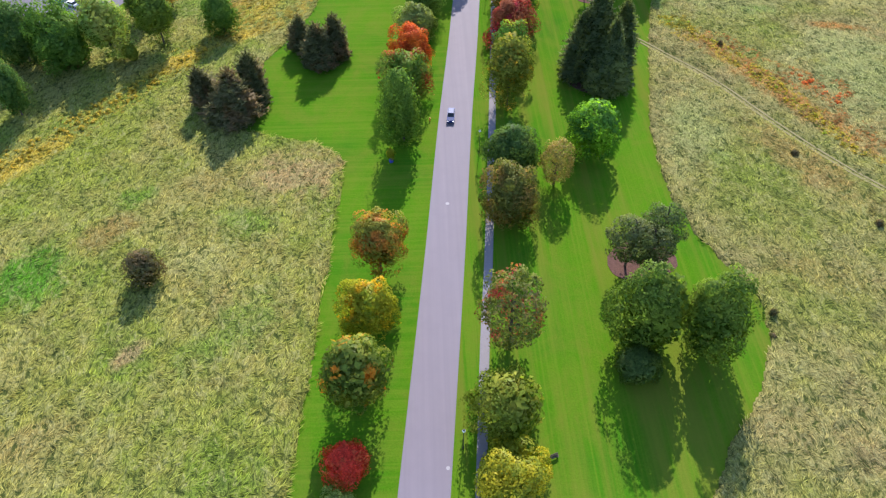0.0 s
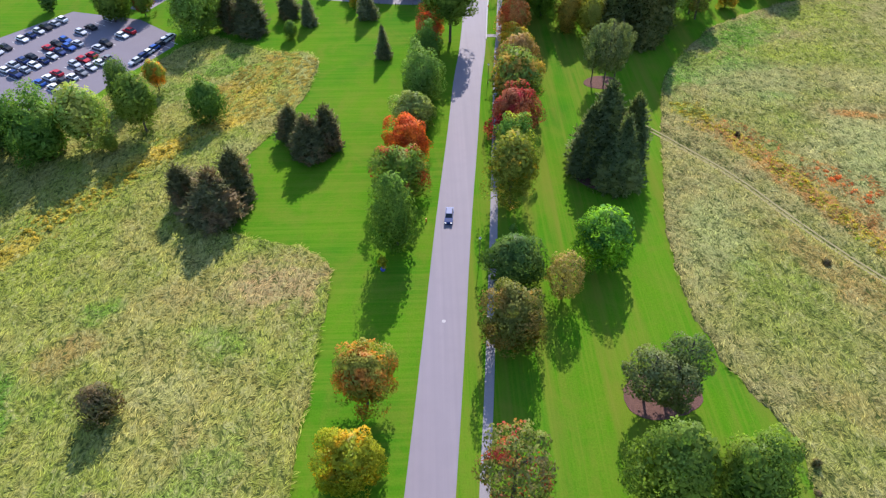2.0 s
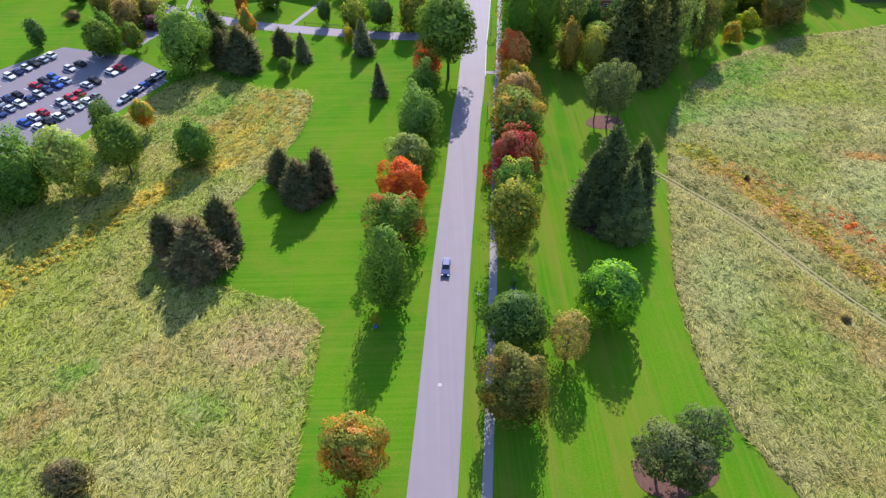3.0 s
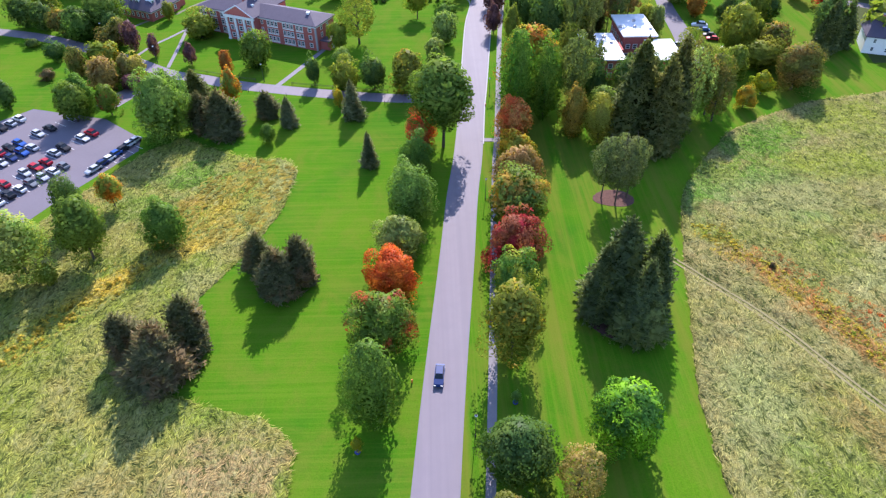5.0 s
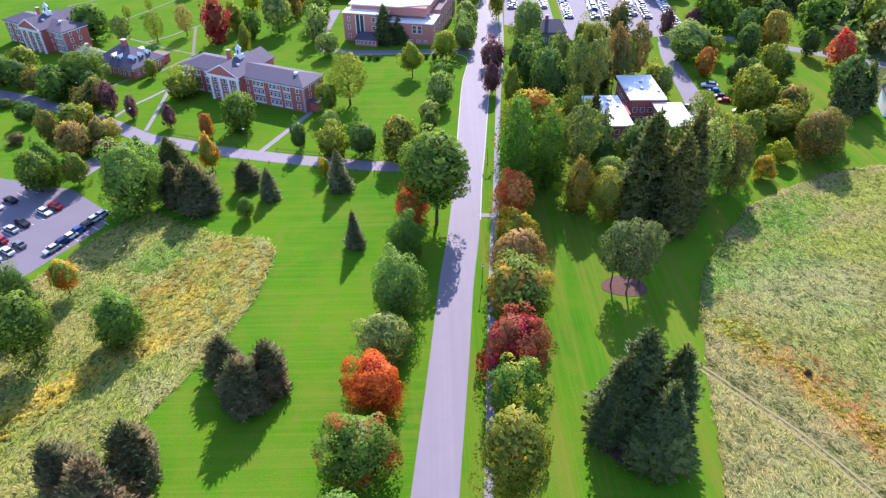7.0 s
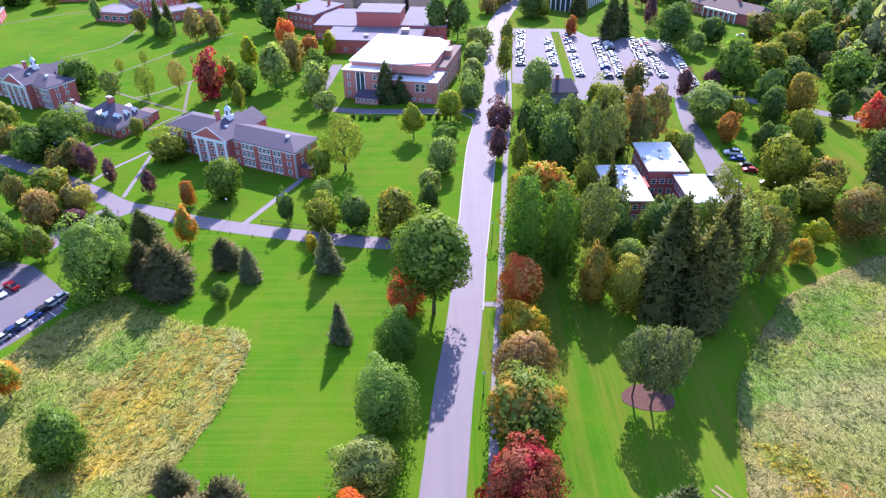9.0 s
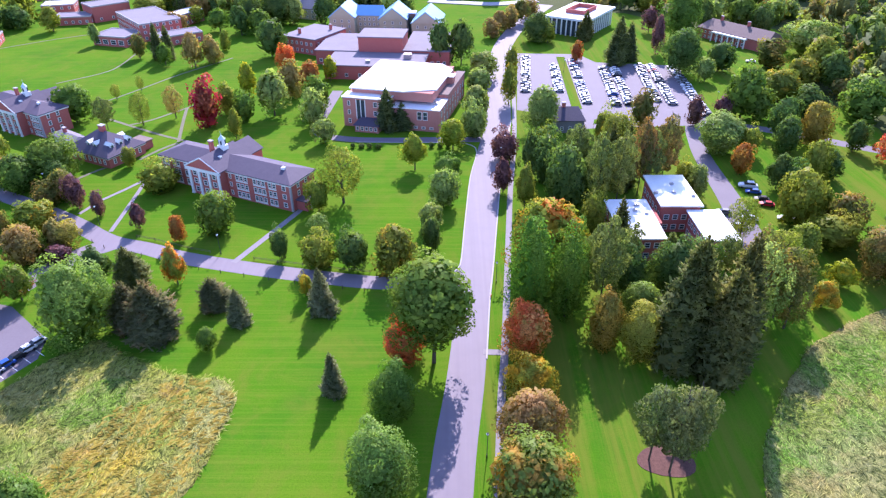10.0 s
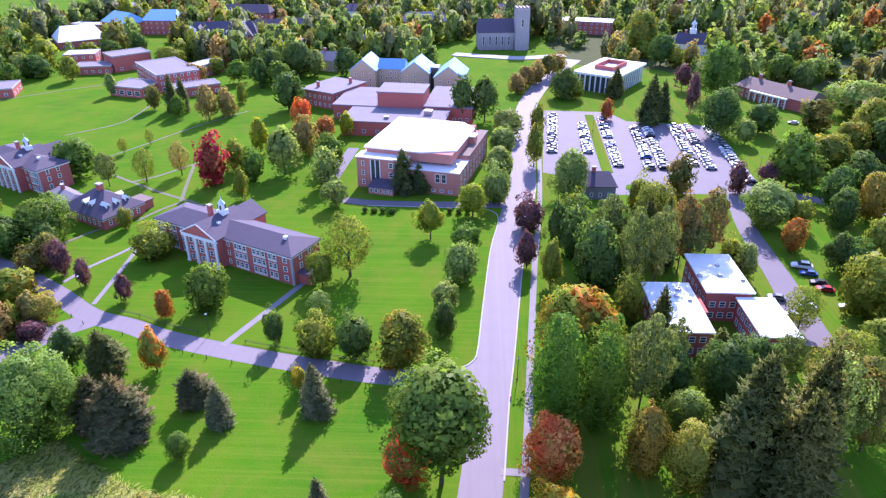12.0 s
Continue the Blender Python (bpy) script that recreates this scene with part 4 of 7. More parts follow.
CROWNS = [head_mesh("crown", 100 + i, 8500, 0.042, 70, 0.42, 0.05 + 0.1 * (i % 4)) for i in range(8)]
CROWNS_NEAR = [head_mesh("crown", 110 + i, 11500, 0.035, 75, 0.42, 0.05 + 0.1 * (i % 4)) for i in range(5)]
CROWNS_NEAR_TALL = [head_mesh("crown", 115 + i, 11500, 0.035, 80, 0.42, 0.15 + 0.1 * (i % 3), 6, 0.08, 1.7) for i in range(3)]
CROWNS_MID = [head_mesh("crown", 150 + i, 3600, 0.063, 60, 0.42, 0.05 + 0.1 * (i % 4)) for i in range(6)]
CROWNS_FAR = [head_mesh("crown", 200 + i, 1500, 0.092, 45, 0.42, 0.05 + 0.1 * (i % 4)) for i in range(5)]
CROWNS_THIN = [crown_mesh("crown", 300 + i, 46, 85, 0.042, (0.18, 0.32), 0.72, 1.0, 0.12) for i in range(3)]
CROWNS_PINE = [crown_mesh("crown", 400 + i, 44, 110, 0.046, (0.18, 0.34), 0.72, 0.5, 0.2) for i in range(3)]
CROWNS_OPEN = [crown_mesh("crown", 450 + i, 40, 110, 0.042, (0.20, 0.36), 0.68, 0.6, 0.18) for i in range(2)]
BUSHES = [head_mesh("crown", 500 + i, 3000, 0.06, 40, 0.3, 0.2) for i in range(2)]
OAK_CROWN = head_mesh("crown", 500, 16000, 0.034, 90, 0.46, 0.12)
CROWNS_TALL = [head_mesh("crown", 120 + i, 8500, 0.042, 75, 0.42, 0.1 + 0.1 * (i % 3), 6, 0.08, 1.7) for i in range(4)]
LINDENS = [head_mesh("crown", 560 + i, 11000, 0.037, 80, 0.42, 0.24, 6, 0.15, 2.0) for i in range(2)]
SPRUCES = [spruce_mesh("crown", 600 + i, 30, 18, 22) for i in range(5)]
SPRUCES_GREAT = [spruce_mesh("crown", 615 + i, 36, 23, 30, 0.58, 0.012, 0.14, 0.62) for i in range(3)]
SPRUCES_BROAD = [spruce_mesh("crown", 630 + i, 28, 20, 26, 0.54, 0.06, 0.17, 0.8) for i in range(4)]
TRUNKS = [trunk_mesh("trunk", 700 + i, 7) for i in range(3)]
TRUNKS_TALL = [trunk_mesh("trunk", 720 + i, 7, 0.9, 0.05, 0.45, 0.3) for i in range(2)]
TRUNK_SPIRE = trunk_mesh("trunk", 740, 0, 0.96, 0.055)
pick = random.Random(11)


def upright(name, x, y, trunk, trunk_scale, crown, crown_z, crown_scale, tone, label, category="tree", crown_name="crown"):
    t = thing(name, x, y, 0, pick.uniform(0, 360), label, category)
    if trunk:
        o = part("trunk", trunk, BARK, t)
        o.scale = trunk_scale
        o.location.z = -0.1
    c = part(crown_name, crown, LEAVES[tone], t)
    c.scale, c.location.z = crown_scale, crown_z
    c.rotation_euler.z = pick.uniform(0, 6.28)
    return t


def broadleaf(x, y, r, h, tone, foot=None):
    """A round-headed tree: r the crown's radius, h the whole height, foot the bare trunk below the crown."""
    foot = foot or min(0.05 * h, 0.6)
    half = (h - foot) / 2
    tall = half > 1.25 * r
    if y < 235 and r > 4.2:
        heads = CROWNS_NEAR_TALL if tall else CROWNS_NEAR
    elif y > 330 and r < 8:
        heads = CROWNS_FAR
    elif y > 225 and r < 6.5:
        heads = CROWNS_MID
    else:
        heads = CROWNS_TALL if tall else CROWNS
    upright("broadleaf_tree", x, y, pick.choice(TRUNKS), (r, r, 0.85 * h), pick.choice(heads), foot + half,
            (r * 1.11, r * 1.11, half * 1.05), tone, "round-headed broadleaf tree in " + PALETTE[tone][4])


def linden(x, y, r, h, tone):
    """A tall tree narrowing to its top, leafy nearly to the ground."""
    upright("broadleaf_tree", x, y, pick.choice(TRUNKS), (r, r, 0.85 * h), pick.choice(LINDENS), 0.52 * h, (r * 1.06, r * 1.06, 0.49 * h), tone,
            "tall egg-shaped tree in " + PALETTE[tone][4])


def oak(x, y, r, h, tone):
    """A wide tree on a tall bare trunk."""
    upright("oak_tree", x, y, TRUNKS[0], (r * 0.8, r * 0.8, 0.9 * h), OAK_CROWN, 0.64 * h, (r, r, 0.37 * h), tone,
            "large spreading oak in " + PALETTE[tone][4] + " beside the road")


def thin_tree(x, y, r, h, tone):
    upright("broadleaf_tree", x, y, pick.choice(TRUNKS), (r * 1.1, r * 1.1, 0.95 * h), pick.choice(CROWNS_THIN), 0.53 * h, (r * 1.05, r * 1.05, 0.47 * h), tone,
            "thinly leaved tree in " + PALETTE[tone][4] + ", branches showing")


def pine(x, y, r, h, tone):
    upright("pine_tree", x, y, pick.choice(TRUNKS_TALL), (r * 0.9, r * 0.9, h), pick.choice(CROWNS_PINE), 0.57 * h, (r * 1.2, r * 1.2, 0.44 * h), tone,
            "tall pine with bare lower trunk and " + PALETTE[tone][4])


def flat_pine(x, y, r, h, tone):
    upright("pine_tree", x, y, pick.choice(TRUNKS_TALL), (r * 1.1, r * 1.1, h), pick.choice(CROWNS_OPEN), 0.56 * h, (r * 1.25, r * 1.25, 0.44 * h), tone,
            "spreading pine with " + PALETTE[tone][4] + " over a mulch bed")


def spruce(x, y, r, h, tone):
    wide = 1.34 if tone == "spruce_brown" else 1.22
    upright("spruce_tree", x, y, TRUNK_SPIRE, (min(r, 4), min(r, 4), h), pick.choice(SPRUCES_BROAD if tone == "spruce_brown" else SPRUCES_GREAT if h > 16 and y < 240 else SPRUCES), 0.0, (r * wide, r * wide, h), tone,
            "pointed spruce with " + PALETTE[tone][4], "tree")


def shrub(x, y, r, h, tone):
    upright("shrub", x, y, None, None, pick.choice(BUSHES), 0.45 * h, (r, r, h * 0.52), tone, "rounded shrub of " + PALETTE[tone][4] + " in the grass", "shrub")


def sapling(x, y, r, h, tone):
    """A young tree with a blue watering bag zipped round its foot."""
    t = upright("sapling", x, y, TRUNKS[1], (r, r, 0.85 * h), BUSHES[0], 0.62 * h, (r, r, 0.38 * h), tone, "young tree in " + PALETTE[tone][4] + " with a blue watering bag")
    bm = bmesh.new()
    for r0, r1, a, b in ((0.42, 0.5, 0, 0.2), (0.5, 0.34, 0.2, 0.75), (0.34, 0.14, 0.75, 1.05)):
        tube(bm, (0, 0, a), (0, 0, b), r0, r1, 10)
    part("watering_bag", bm, BAG_BLUE, t, "slumped blue watering bag")


broadleaf(-14.0, 34.4, 3.2, 4.5, "sage")
broadleaf(-12.8, 41.5, 3.7, 5.0, "red")
broadleaf(-11.5, 52.2, 5.5, 15.2, "olive_orange")
broadleaf(-10.5, 66.5, 5.0, 11.4, "yellow_green")
broadleaf(-9.2, 79.4, 5.0, 13.4, "red_green", 3.4)
sapling(-8.0, 109.6, 1.1, 3.9, "yellow_green")
sapling(18.5, 118.6, 1.0, 3.2, "light_green")
linden(-5.3, 116.6, 4.8, 18.4, "green")
broadleaf(-4.8, 132.5, 6.3, 12.1, "green_red")
broadleaf(-3.2, 146.8, 5.4, 10.1, "orange")
broadleaf(-2.3, 158.9, 5.6, 10.1, "sage")
linden(-0.4, 170.6, 5.6, 16.5, "light_green")
linden(1.0, 187.4, 4.5, 14.4, "green")
broadleaf(1.8, 204.1, 4.6, 11.0, "dark_red")
oak(8.0, 203.0, 10.1, 23.4, "oak_green")
broadleaf(10.6, 38.2, 5.7, 8.3, "yellow")
broadleaf(11.3, 47.8, 5.6, 11.6, "olive")
thin_tree(12.8, 61.9, 6.2, 19.8, "red_gray")
broadleaf(15.8, 90.6, 5.5, 14.2, "brown_olive")
broadleaf(17.1, 105.5, 5.8, 12.2, "dark_green")
broadleaf(18.8, 128.9, 5.6, 16.8, "olive_gold")
broadleaf(20.8, 144.0, 5.5, 12.5, "dark_olive")
broadleaf(21.9, 155.0, 6.3, 12.4, "crimson")
broadleaf(23.6, 167.1, 7.1, 15.1, "green_brown")
broadleaf(25.2, 180.6, 5.9, 12.9, "tan")
broadleaf(26.8, 193.6, 4.9, 9.5, "gold")
broadleaf(27.3, 206.3, 5.1, 12.4, "pink_red")
linden(29.3, 217.1, 5.5, 26.0, "green_autumn")
linden(37.0, 218.2, 5.1, 25.0, "green_autumn")
broadleaf(35.8, 236.3, 9.4, 18.9, "autumn_green")
broadleaf(43.5, 207.1, 3.9, 14.9, "orange_tan")
broadleaf(49.9, 203.9, 4.6, 14.0, "yellow_olive")
broadleaf(53.7, 217.0, 4.5, 9.6, "light_green")
broadleaf(63.6, 226.3, 6.1, 15.0, "dark_green")
pine(45.4, 221.0, 4.7, 26.0, "pine")
spruce(64.9, 236.0, 3.4, 11.5, "pine_light")
thin_tree(77.0, 213.5, 5.6, 22.0, "sage")
pine(83.7, 217.8, 5.6, 19.9, "brown_olive")
broadleaf(35.5, 62.2, 6.7, 20.2, "green")
broadleaf(44.8, 60.2, 5.9, 18.8, "green")
broadleaf(32.5, 55.6, 3.8, 5.6, "dark_green")
flat_pine(36.1, 78.5, 4.4, 13.3, "pine_gray")
flat_pine(42.4, 81.3, 3.7, 13.4, "pine_gray")
flat_pine(39.3, 77.5, 4.2, 12.0, "pine_gray")
broadleaf(35.5, 111.0, 5.9, 12.9, "green_lime")
thin_tree(26.0, 101.1, 4.2, 12.2, "tan_olive")
flat_pine(45.6, 178.0, 3.4, 18.6, "pine_gray")
flat_pine(48.4, 175.4, 3.8, 20.4, "pine_gray")
flat_pine(51.6, 177.6, 3.4, 19.2, "pine_gray")
shrub(-51.7, 78.6, 3.9, 8.2, "shrub_dark")
shrub(59.3, 66.5, 0.9, 1.8, "shrub_dark")
shrub(57.8, 62.0, 0.7, 0.8, "shrub_dark")
shrub(76.2, 151.2, 0.8, 2.0, "shrub_dark")
shrub(79.1, 108.1, 1.1, 1.5, "shrub_dark")
shrub(87.3, 86.6, 1.0, 1.8, "shrub_dark")
broadleaf(-39.6, 207.0, 2.2, 5.6, "green")
broadleaf(-22.3, 226.2, 1.6, 7.1, "gold")
broadleaf(-54.5, 230.9, 3.0, 11.1, "green_orange")
broadleaf(-69.0, 212.1, 7.7, 17.9, "light_green")
broadleaf(-31.5, 241.3, 2.3, 10.7, "dark_green")
broadleaf(-21.6, 238.8, 4.3, 10.6, "olive")
broadleaf(-12.5, 237.7, 4.3, 12.0, "dark_green")
broadleaf(-2.1, 236.0, 5.5, 12.6, "olive_gold")
thin_tree(-23.6, 253.0, 3.5, 7.2, "sage")
broadleaf(-52.0, 255.5, 4.6, 11.7, "green")
broadleaf(-61.2, 250.9, 2.2, 7.7, "rust")
broadleaf(-74.6, 258.3, 2.3, 7.8, "purple")
broadleaf(-88.7, 265.0, 2.2, 7.9, "purple")
broadleaf(-97.2, 270.2, 3.0, 10.4, "purple")
broadleaf(-101.9, 258.3, 4.1, 7.3, "gold")
broadleaf(-90.0, 248.4, 4.1, 8.7, "yellow_olive")
broadleaf(-93.5, 243.1, 2.2, 8.7, "olive")
broadleaf(-88.8, 241.4, 3.4, 4.3, "purple")
broadleaf(-73.8, 232.0, 3.9, 9.7, "dark_green")
broadleaf(-114.0, 288.8, 8.6, 13.3, "green")
broadleaf(-120.5, 282.4, 5.6, 10.7, "dark_green")
broadleaf(-145.0, 294.0, 5.4, 11.4, "dark_green")
broadleaf(-136.5, 290.5, 4.8, 10.2, "dark_green")
broadleaf(-128.6, 286.0, 4.4, 10.6, "brown_olive")
broadleaf(-108.2, 282.2, 3.4, 9.2, "dark_green")
broadleaf(-139.5, 302.0, 5.0, 10.8, "olive")
shrub(-135.0, 275.0, 2.8, 3.2, "dark_green")
broadleaf(-103.4, 274.7, 3.5, 9.6, "brown_olive")
broadleaf(-77.1, 280.8, 5.4, 10.6, "olive")
broadleaf(-93.7, 298.1, 2.3, 6.9, "olive")
broadleaf(-26.3, 267.5, 3.4, 12.0, "olive")
thin_tree(-19.9, 272.8, 7.0, 19.5, "olive")
broadleaf(0.3, 295.6, 4.4, 12.2, "lime", 2.2)
broadleaf(12.8, 312.3, 4.9, 10.3, "lime", 1.8)
broadleaf(10.6, 288.4, 4.4, 9.3, "green")
broadleaf(9.7, 270.8, 4.1, 11.1, "sage")
broadleaf(6.2, 257.1, 3.4, 9.6, "sage")
broadleaf(6.6, 246.3, 2.8, 9.1, "dark_green")
broadleaf(30.1, 303.5, 4.5, 12.0, "purple")
broadleaf(27.7, 279.5, 3.3, 11.1, "purple")
broadleaf(26.6, 390.4, 6.5, 12.4, "sage")
broadleaf(24.1, 369.1, 5.5, 11.1, "sage")
broadleaf(22.1, 345.0, 5.3, 11.5, "sage")
broadleaf(20.6, 323.4, 4.6, 14.4, "sage")
broadleaf(39.5, 394.0, 3.3, 13.5, "olive_gold")
broadleaf(35.6, 356.7, 3.2, 16.6, "olive_gold")
broadleaf(7.8, 412.7, 6.3, 20.5, "dark_green")
broadleaf(17.5, 413.1, 5.9, 19.7, "dark_green")
broadleaf(-63.3, 402.2, 4.6, 12.3, "red")
broadleaf(-49.8, 383.6, 5.6, 10.3, "rust")
broadleaf(-53.6, 365.9, 5.0, 15.7, "tan")
broadleaf(-78.1, 333.0, 5.6, 19.0, "crimson")
broadleaf(-74.4, 347.0, 4.7, 12.5, "olive")
broadleaf(-65.9, 339.4, 4.5, 11.7, "green")
broadleaf(-71.9, 367.2, 3.9, 13.9, "yellow_green")
broadleaf(-56.5, 345.6, 6.1, 16.8, "sage")
broadleaf(-65.1, 322.0, 2.6, 11.5, "olive")
broadleaf(-40.5, 352.7, 5.3, 13.4, "green")
broadleaf(-38.9, 335.0, 4.9, 14.2, "sage")
broadleaf(-32.4, 318.0, 4.2, 10.6, "sage")
broadleaf(-41.1, 388.3, 3.0, 10.5, "yellow_green")
broadleaf(-108.5, 409.9, 5.1, 15.8, "tan")
broadleaf(-102.0, 416.9, 5.2, 12.9, "tan_olive")
broadleaf(-102.5, 439.2, 3.1, 10.2, "olive")
thin_tree(-104.0, 335.5, 4.5, 13.6, "olive")
thin_tree(-94.2, 342.8, 4.1, 13.5, "tan_olive")
pine(-115.5, 331.1, 3.6, 13.5, "pine")
broadleaf(-131.0, 339.2, 7.1, 14.5, "green")
thin_tree(-120.4, 375.2, 1.9, 7.3, "olive")
thin_tree(-126.3, 364.2, 2.3, 7.2, "olive")
broadleaf(-76.0, 427.4, 7.4, 17.8, "dark_green")
broadleaf(44.7, 325.2, 6.5, 16.7, "sage")
broadleaf(41.1, 287.3, 5.1, 18.3, "dark_green")
broadleaf(44.8, 269.4, 5.7, 18.7, "dark_green")
pine(51.3, 289.0, 5.1, 19.3, "pine")
pine(53.2, 266.6, 4.1, 26.0, "pine")
pine(59.3, 268.3, 4.2, 26.0, "pine")
broadleaf(65.1, 297.3, 6.5, 19.7, "olive_gold")
pine(68.0, 277.7, 3.7, 26.0, "pine_brown")
pine(75.8, 281.5, 4.5, 25.7, "pine_brown")
broadleaf(82.4, 331.8, 4.7, 14.4, "brown_olive")
broadleaf(82.8, 280.6, 3.4, 11.0, "olive")
broadleaf(33.2, 269.4, 3.3, 13.7, "olive")
broadleaf(103.8, 308.7, 8.2, 13.5, "sage")
broadleaf(103.9, 292.3, 3.8, 10.3, "rust")
broadleaf(111.4, 281.7, 4.0, 11.6, "dark_green")
broadleaf(114.2, 278.8, 3.7, 11.1, "dark_green")
broadleaf(107.4, 260.1, 5.4, 16.1, "olive")
broadleaf(102.7, 334.0, 3.4, 11.3, "purple")
broadleaf(117.0, 342.3, 4.0, 8.3, "purple")
broadleaf(122.8, 341.1, 6.8, 20.2, "green")
broadleaf(144.2, 358.0, 8.5, 12.9, "olive_gold")
broadleaf(128.9, 321.1, 5.9, 14.7, "dark_green")
broadleaf(136.3, 313.7, 5.7, 15.6, "orange_tan")
broadleaf(149.0, 341.8, 6.8, 12.3, "dark_green")
broadleaf(115.9, 396.4, 8.3, 18.7, "dark_green")
broadleaf(135.2, 401.2, 6.6, 12.9, "dark_green")
broadleaf(124.4, 386.4, 4.0, 10.2, "sage")
broadleaf(160.4, 406.3, 7.3, 13.5, "brown_olive")
broadleaf(132.7, 454.2, 10.4, 26.0, "green")
broadleaf(114.8, 431.0, 3.3, 18.0, "purple")
broadleaf(122.0, 472.3, 4.4, 12.9, "purple")
broadleaf(73.1, 418.4, 3.1, 9.4, "rust")
broadleaf(96.5, 222.0, 3.3, 6.6, "gold")
broadleaf(104.8, 229.9, 3.6, 7.0, "yellow_green")
broadleaf(115.3, 232.7, 6.7, 14.3, "brown_olive")
broadleaf(110.2, 246.5, 6.8, 9.5, "olive")
broadleaf(-96.6, 225.8, 4.8, 13.2, "green")
broadleaf(-88.9, 224.5, 3.6, 9.7, "green_red")
broadleaf(-108.3, 250.7, 2.9, 9.9, "brown_olive")
broadleaf(-103.2, 257.2, 5.4, 8.1, "olive")
broadleaf(-96.2, 239.9, 4.4, 10.6, "tan_olive")
broadleaf(-91.4, 246.8, 3.4, 8.8, "tan")
broadleaf(-121.0, 262.8, 3.4, 7.5, "dark_green")
shrub(-118.0, 249.2, 3.1, 3.5, "shrub_dark")
broadleaf(-106.3, 271.5, 4.0, 8.4, "brown_olive")
broadleaf(-119.1, 279.9, 4.9, 10.0, "green")
broadleaf(-90.0, 150.5, 7.8, 18.0, "green")
broadleaf(-79.6, 152.4, 6.3, 16.5, "light_olive")
broadleaf(-69.0, 158.8, 5.4, 15.6, "green")
broadleaf(-77.6, 171.4, 3.8, 14.5, "dark_green")
broadleaf(-71.1, 177.8, 2.9, 9.4, "green_orange", 2.2)
broadleaf(-54.0, 163.8, 4.6, 12.0, "green")
broadleaf(-74.7, 151.1, 2.0, 5.7, "olive")
broadleaf(-94.7, 129.3, 3.7, 14.9, "dark_green")
broadleaf(-101.5, 152.0, 6.8, 16.5, "dark_green")
broadleaf(-120.8, 229.4, 3.2, 9.1, "dark_green")
broadleaf(-97.5, 220.9, 4.8, 12.0, "green")
spruce(58.6, 203.6, 6.2, 30.0, "spruce")
spruce(64.0, 198.6, 5.4, 27.0, "spruce")
spruce(69.5, 206.5, 5.0, 29.0, "spruce")
spruce(40.7, 141.5, 6.2, 22.7, "spruce_dark")
spruce(42.9, 133.9, 4.8, 19.2, "spruce_dark")
spruce(46.6, 141.0, 4.4, 19.6, "spruce_dark")
spruce(37.2, 139.6, 4.0, 18.2, "spruce_dark")
spruce(-31.9, 155.2, 3.0, 9.6, "spruce_brown")
spruce(-22.6, 150.8, 3.4, 12.2, "spruce_brown")
spruce(-26.8, 147.0, 4.4, 11.9, "spruce_brown")
spruce(-52.2, 131.6, 3.4, 10.5, "spruce_brown")
spruce(-40.4, 133.4, 3.8, 13.2, "spruce_brown")
spruce(-43.5, 126.7, 5.2, 13.2, "spruce_brown")
spruce(-11.4, 193.9, 2.3, 10.4, "spruce_gray")
spruce(-64.7, 229.4, 4.3, 11.7, "spruce")
spruce(-52.9, 212.5, 4.8, 13.5, "spruce_brown")
spruce(-59.2, 215.2, 3.3, 11.5, "spruce_brown")
spruce(-42.8, 221.4, 3.3, 8.2, "spruce_brown")
spruce(-35.6, 216.4, 2.7, 9.0, "spruce_gray")
spruce(-17.8, 220.0, 3.2, 11.9, "spruce_gray")
spruce(-130.6, 423.0, 3.5, 17.9, "spruce_dark")
spruce(-125.2, 423.2, 3.5, 16.6, "spruce_dark")
spruce(91.9, 414.2, 5.6, 21.9, "spruce_dark")
spruce(98.3, 419.7, 4.6, 18.2, "spruce_dark")
spruce(84.5, 457.3, 4.6, 15.3, "spruce")
spruce(-11.4, 331.3, 4.5, 15.8, "spruce_dark")
spruce(-5.9, 331.1, 3.9, 10.3, "spruce_dark")
spruce(137.3, 259.7, 5.0, 17.0, "spruce_dark")
spruce(144.5, 263.1, 4.1, 16.5, "spruce_dark")
broadleaf(34.9, 461.6, 4.7, 10.5, "tan")
broadleaf(40.0, 473.4, 4.8, 11.3, "tan")
broadleaf(46.7, 482.3, 4.9, 12.4, "tan")
broadleaf(54.0, 495.5, 5.1, 12.7, "brown_olive")
broadleaf(60.4, 508.0, 4.9, 12.0, "tan")
broadleaf(58.2, 455.0, 8.0, 14.8, "dark_green")
broadleaf(63.7, 452.0, 4.2, 9.6, "olive")
broadleaf(-100.3, 484.5, 7.0, 17.5, "dark_green")
broadleaf(-86.6, 493.4, 10.3, 18.8, "dark_green")
broadleaf(-116.9, 478.6, 6.2, 11.6, "green")
broadleaf(-102.1, 469.1, 5.3, 15.3, "dark_green")
broadleaf(-92.9, 471.8, 6.4, 12.7, "green")
broadleaf(-78.4, 495.3, 6.4, 14.1, "sage")
broadleaf(-60.4, 495.9, 6.7, 15.7, "dark_green")
broadleaf(-45.8, 541.3, 5.3, 12.8, "olive")
broadleaf(-35.2, 541.6, 5.3, 12.1, "rust")
broadleaf(-88.6, 558.1, 9.2, 15.6, "olive")
broadleaf(-75.3, 566.9, 5.6, 16.2, "dark_green")
broadleaf(-72.3, 601.0, 6.6, 11.7, "gold")
broadleaf(-241.4, 472.1, 4.9, 10.7, "green")
broadleaf(-232.9, 486.0, 7.5, 12.4, "dark_green")
broadleaf(-211.6, 479.6, 5.5, 13.1, "olive")
broadleaf(-205.5, 551.7, 5.9, 13.9, "dark_green")
broadleaf(-219.5, 540.7, 7.2, 10.4, "dark_green")
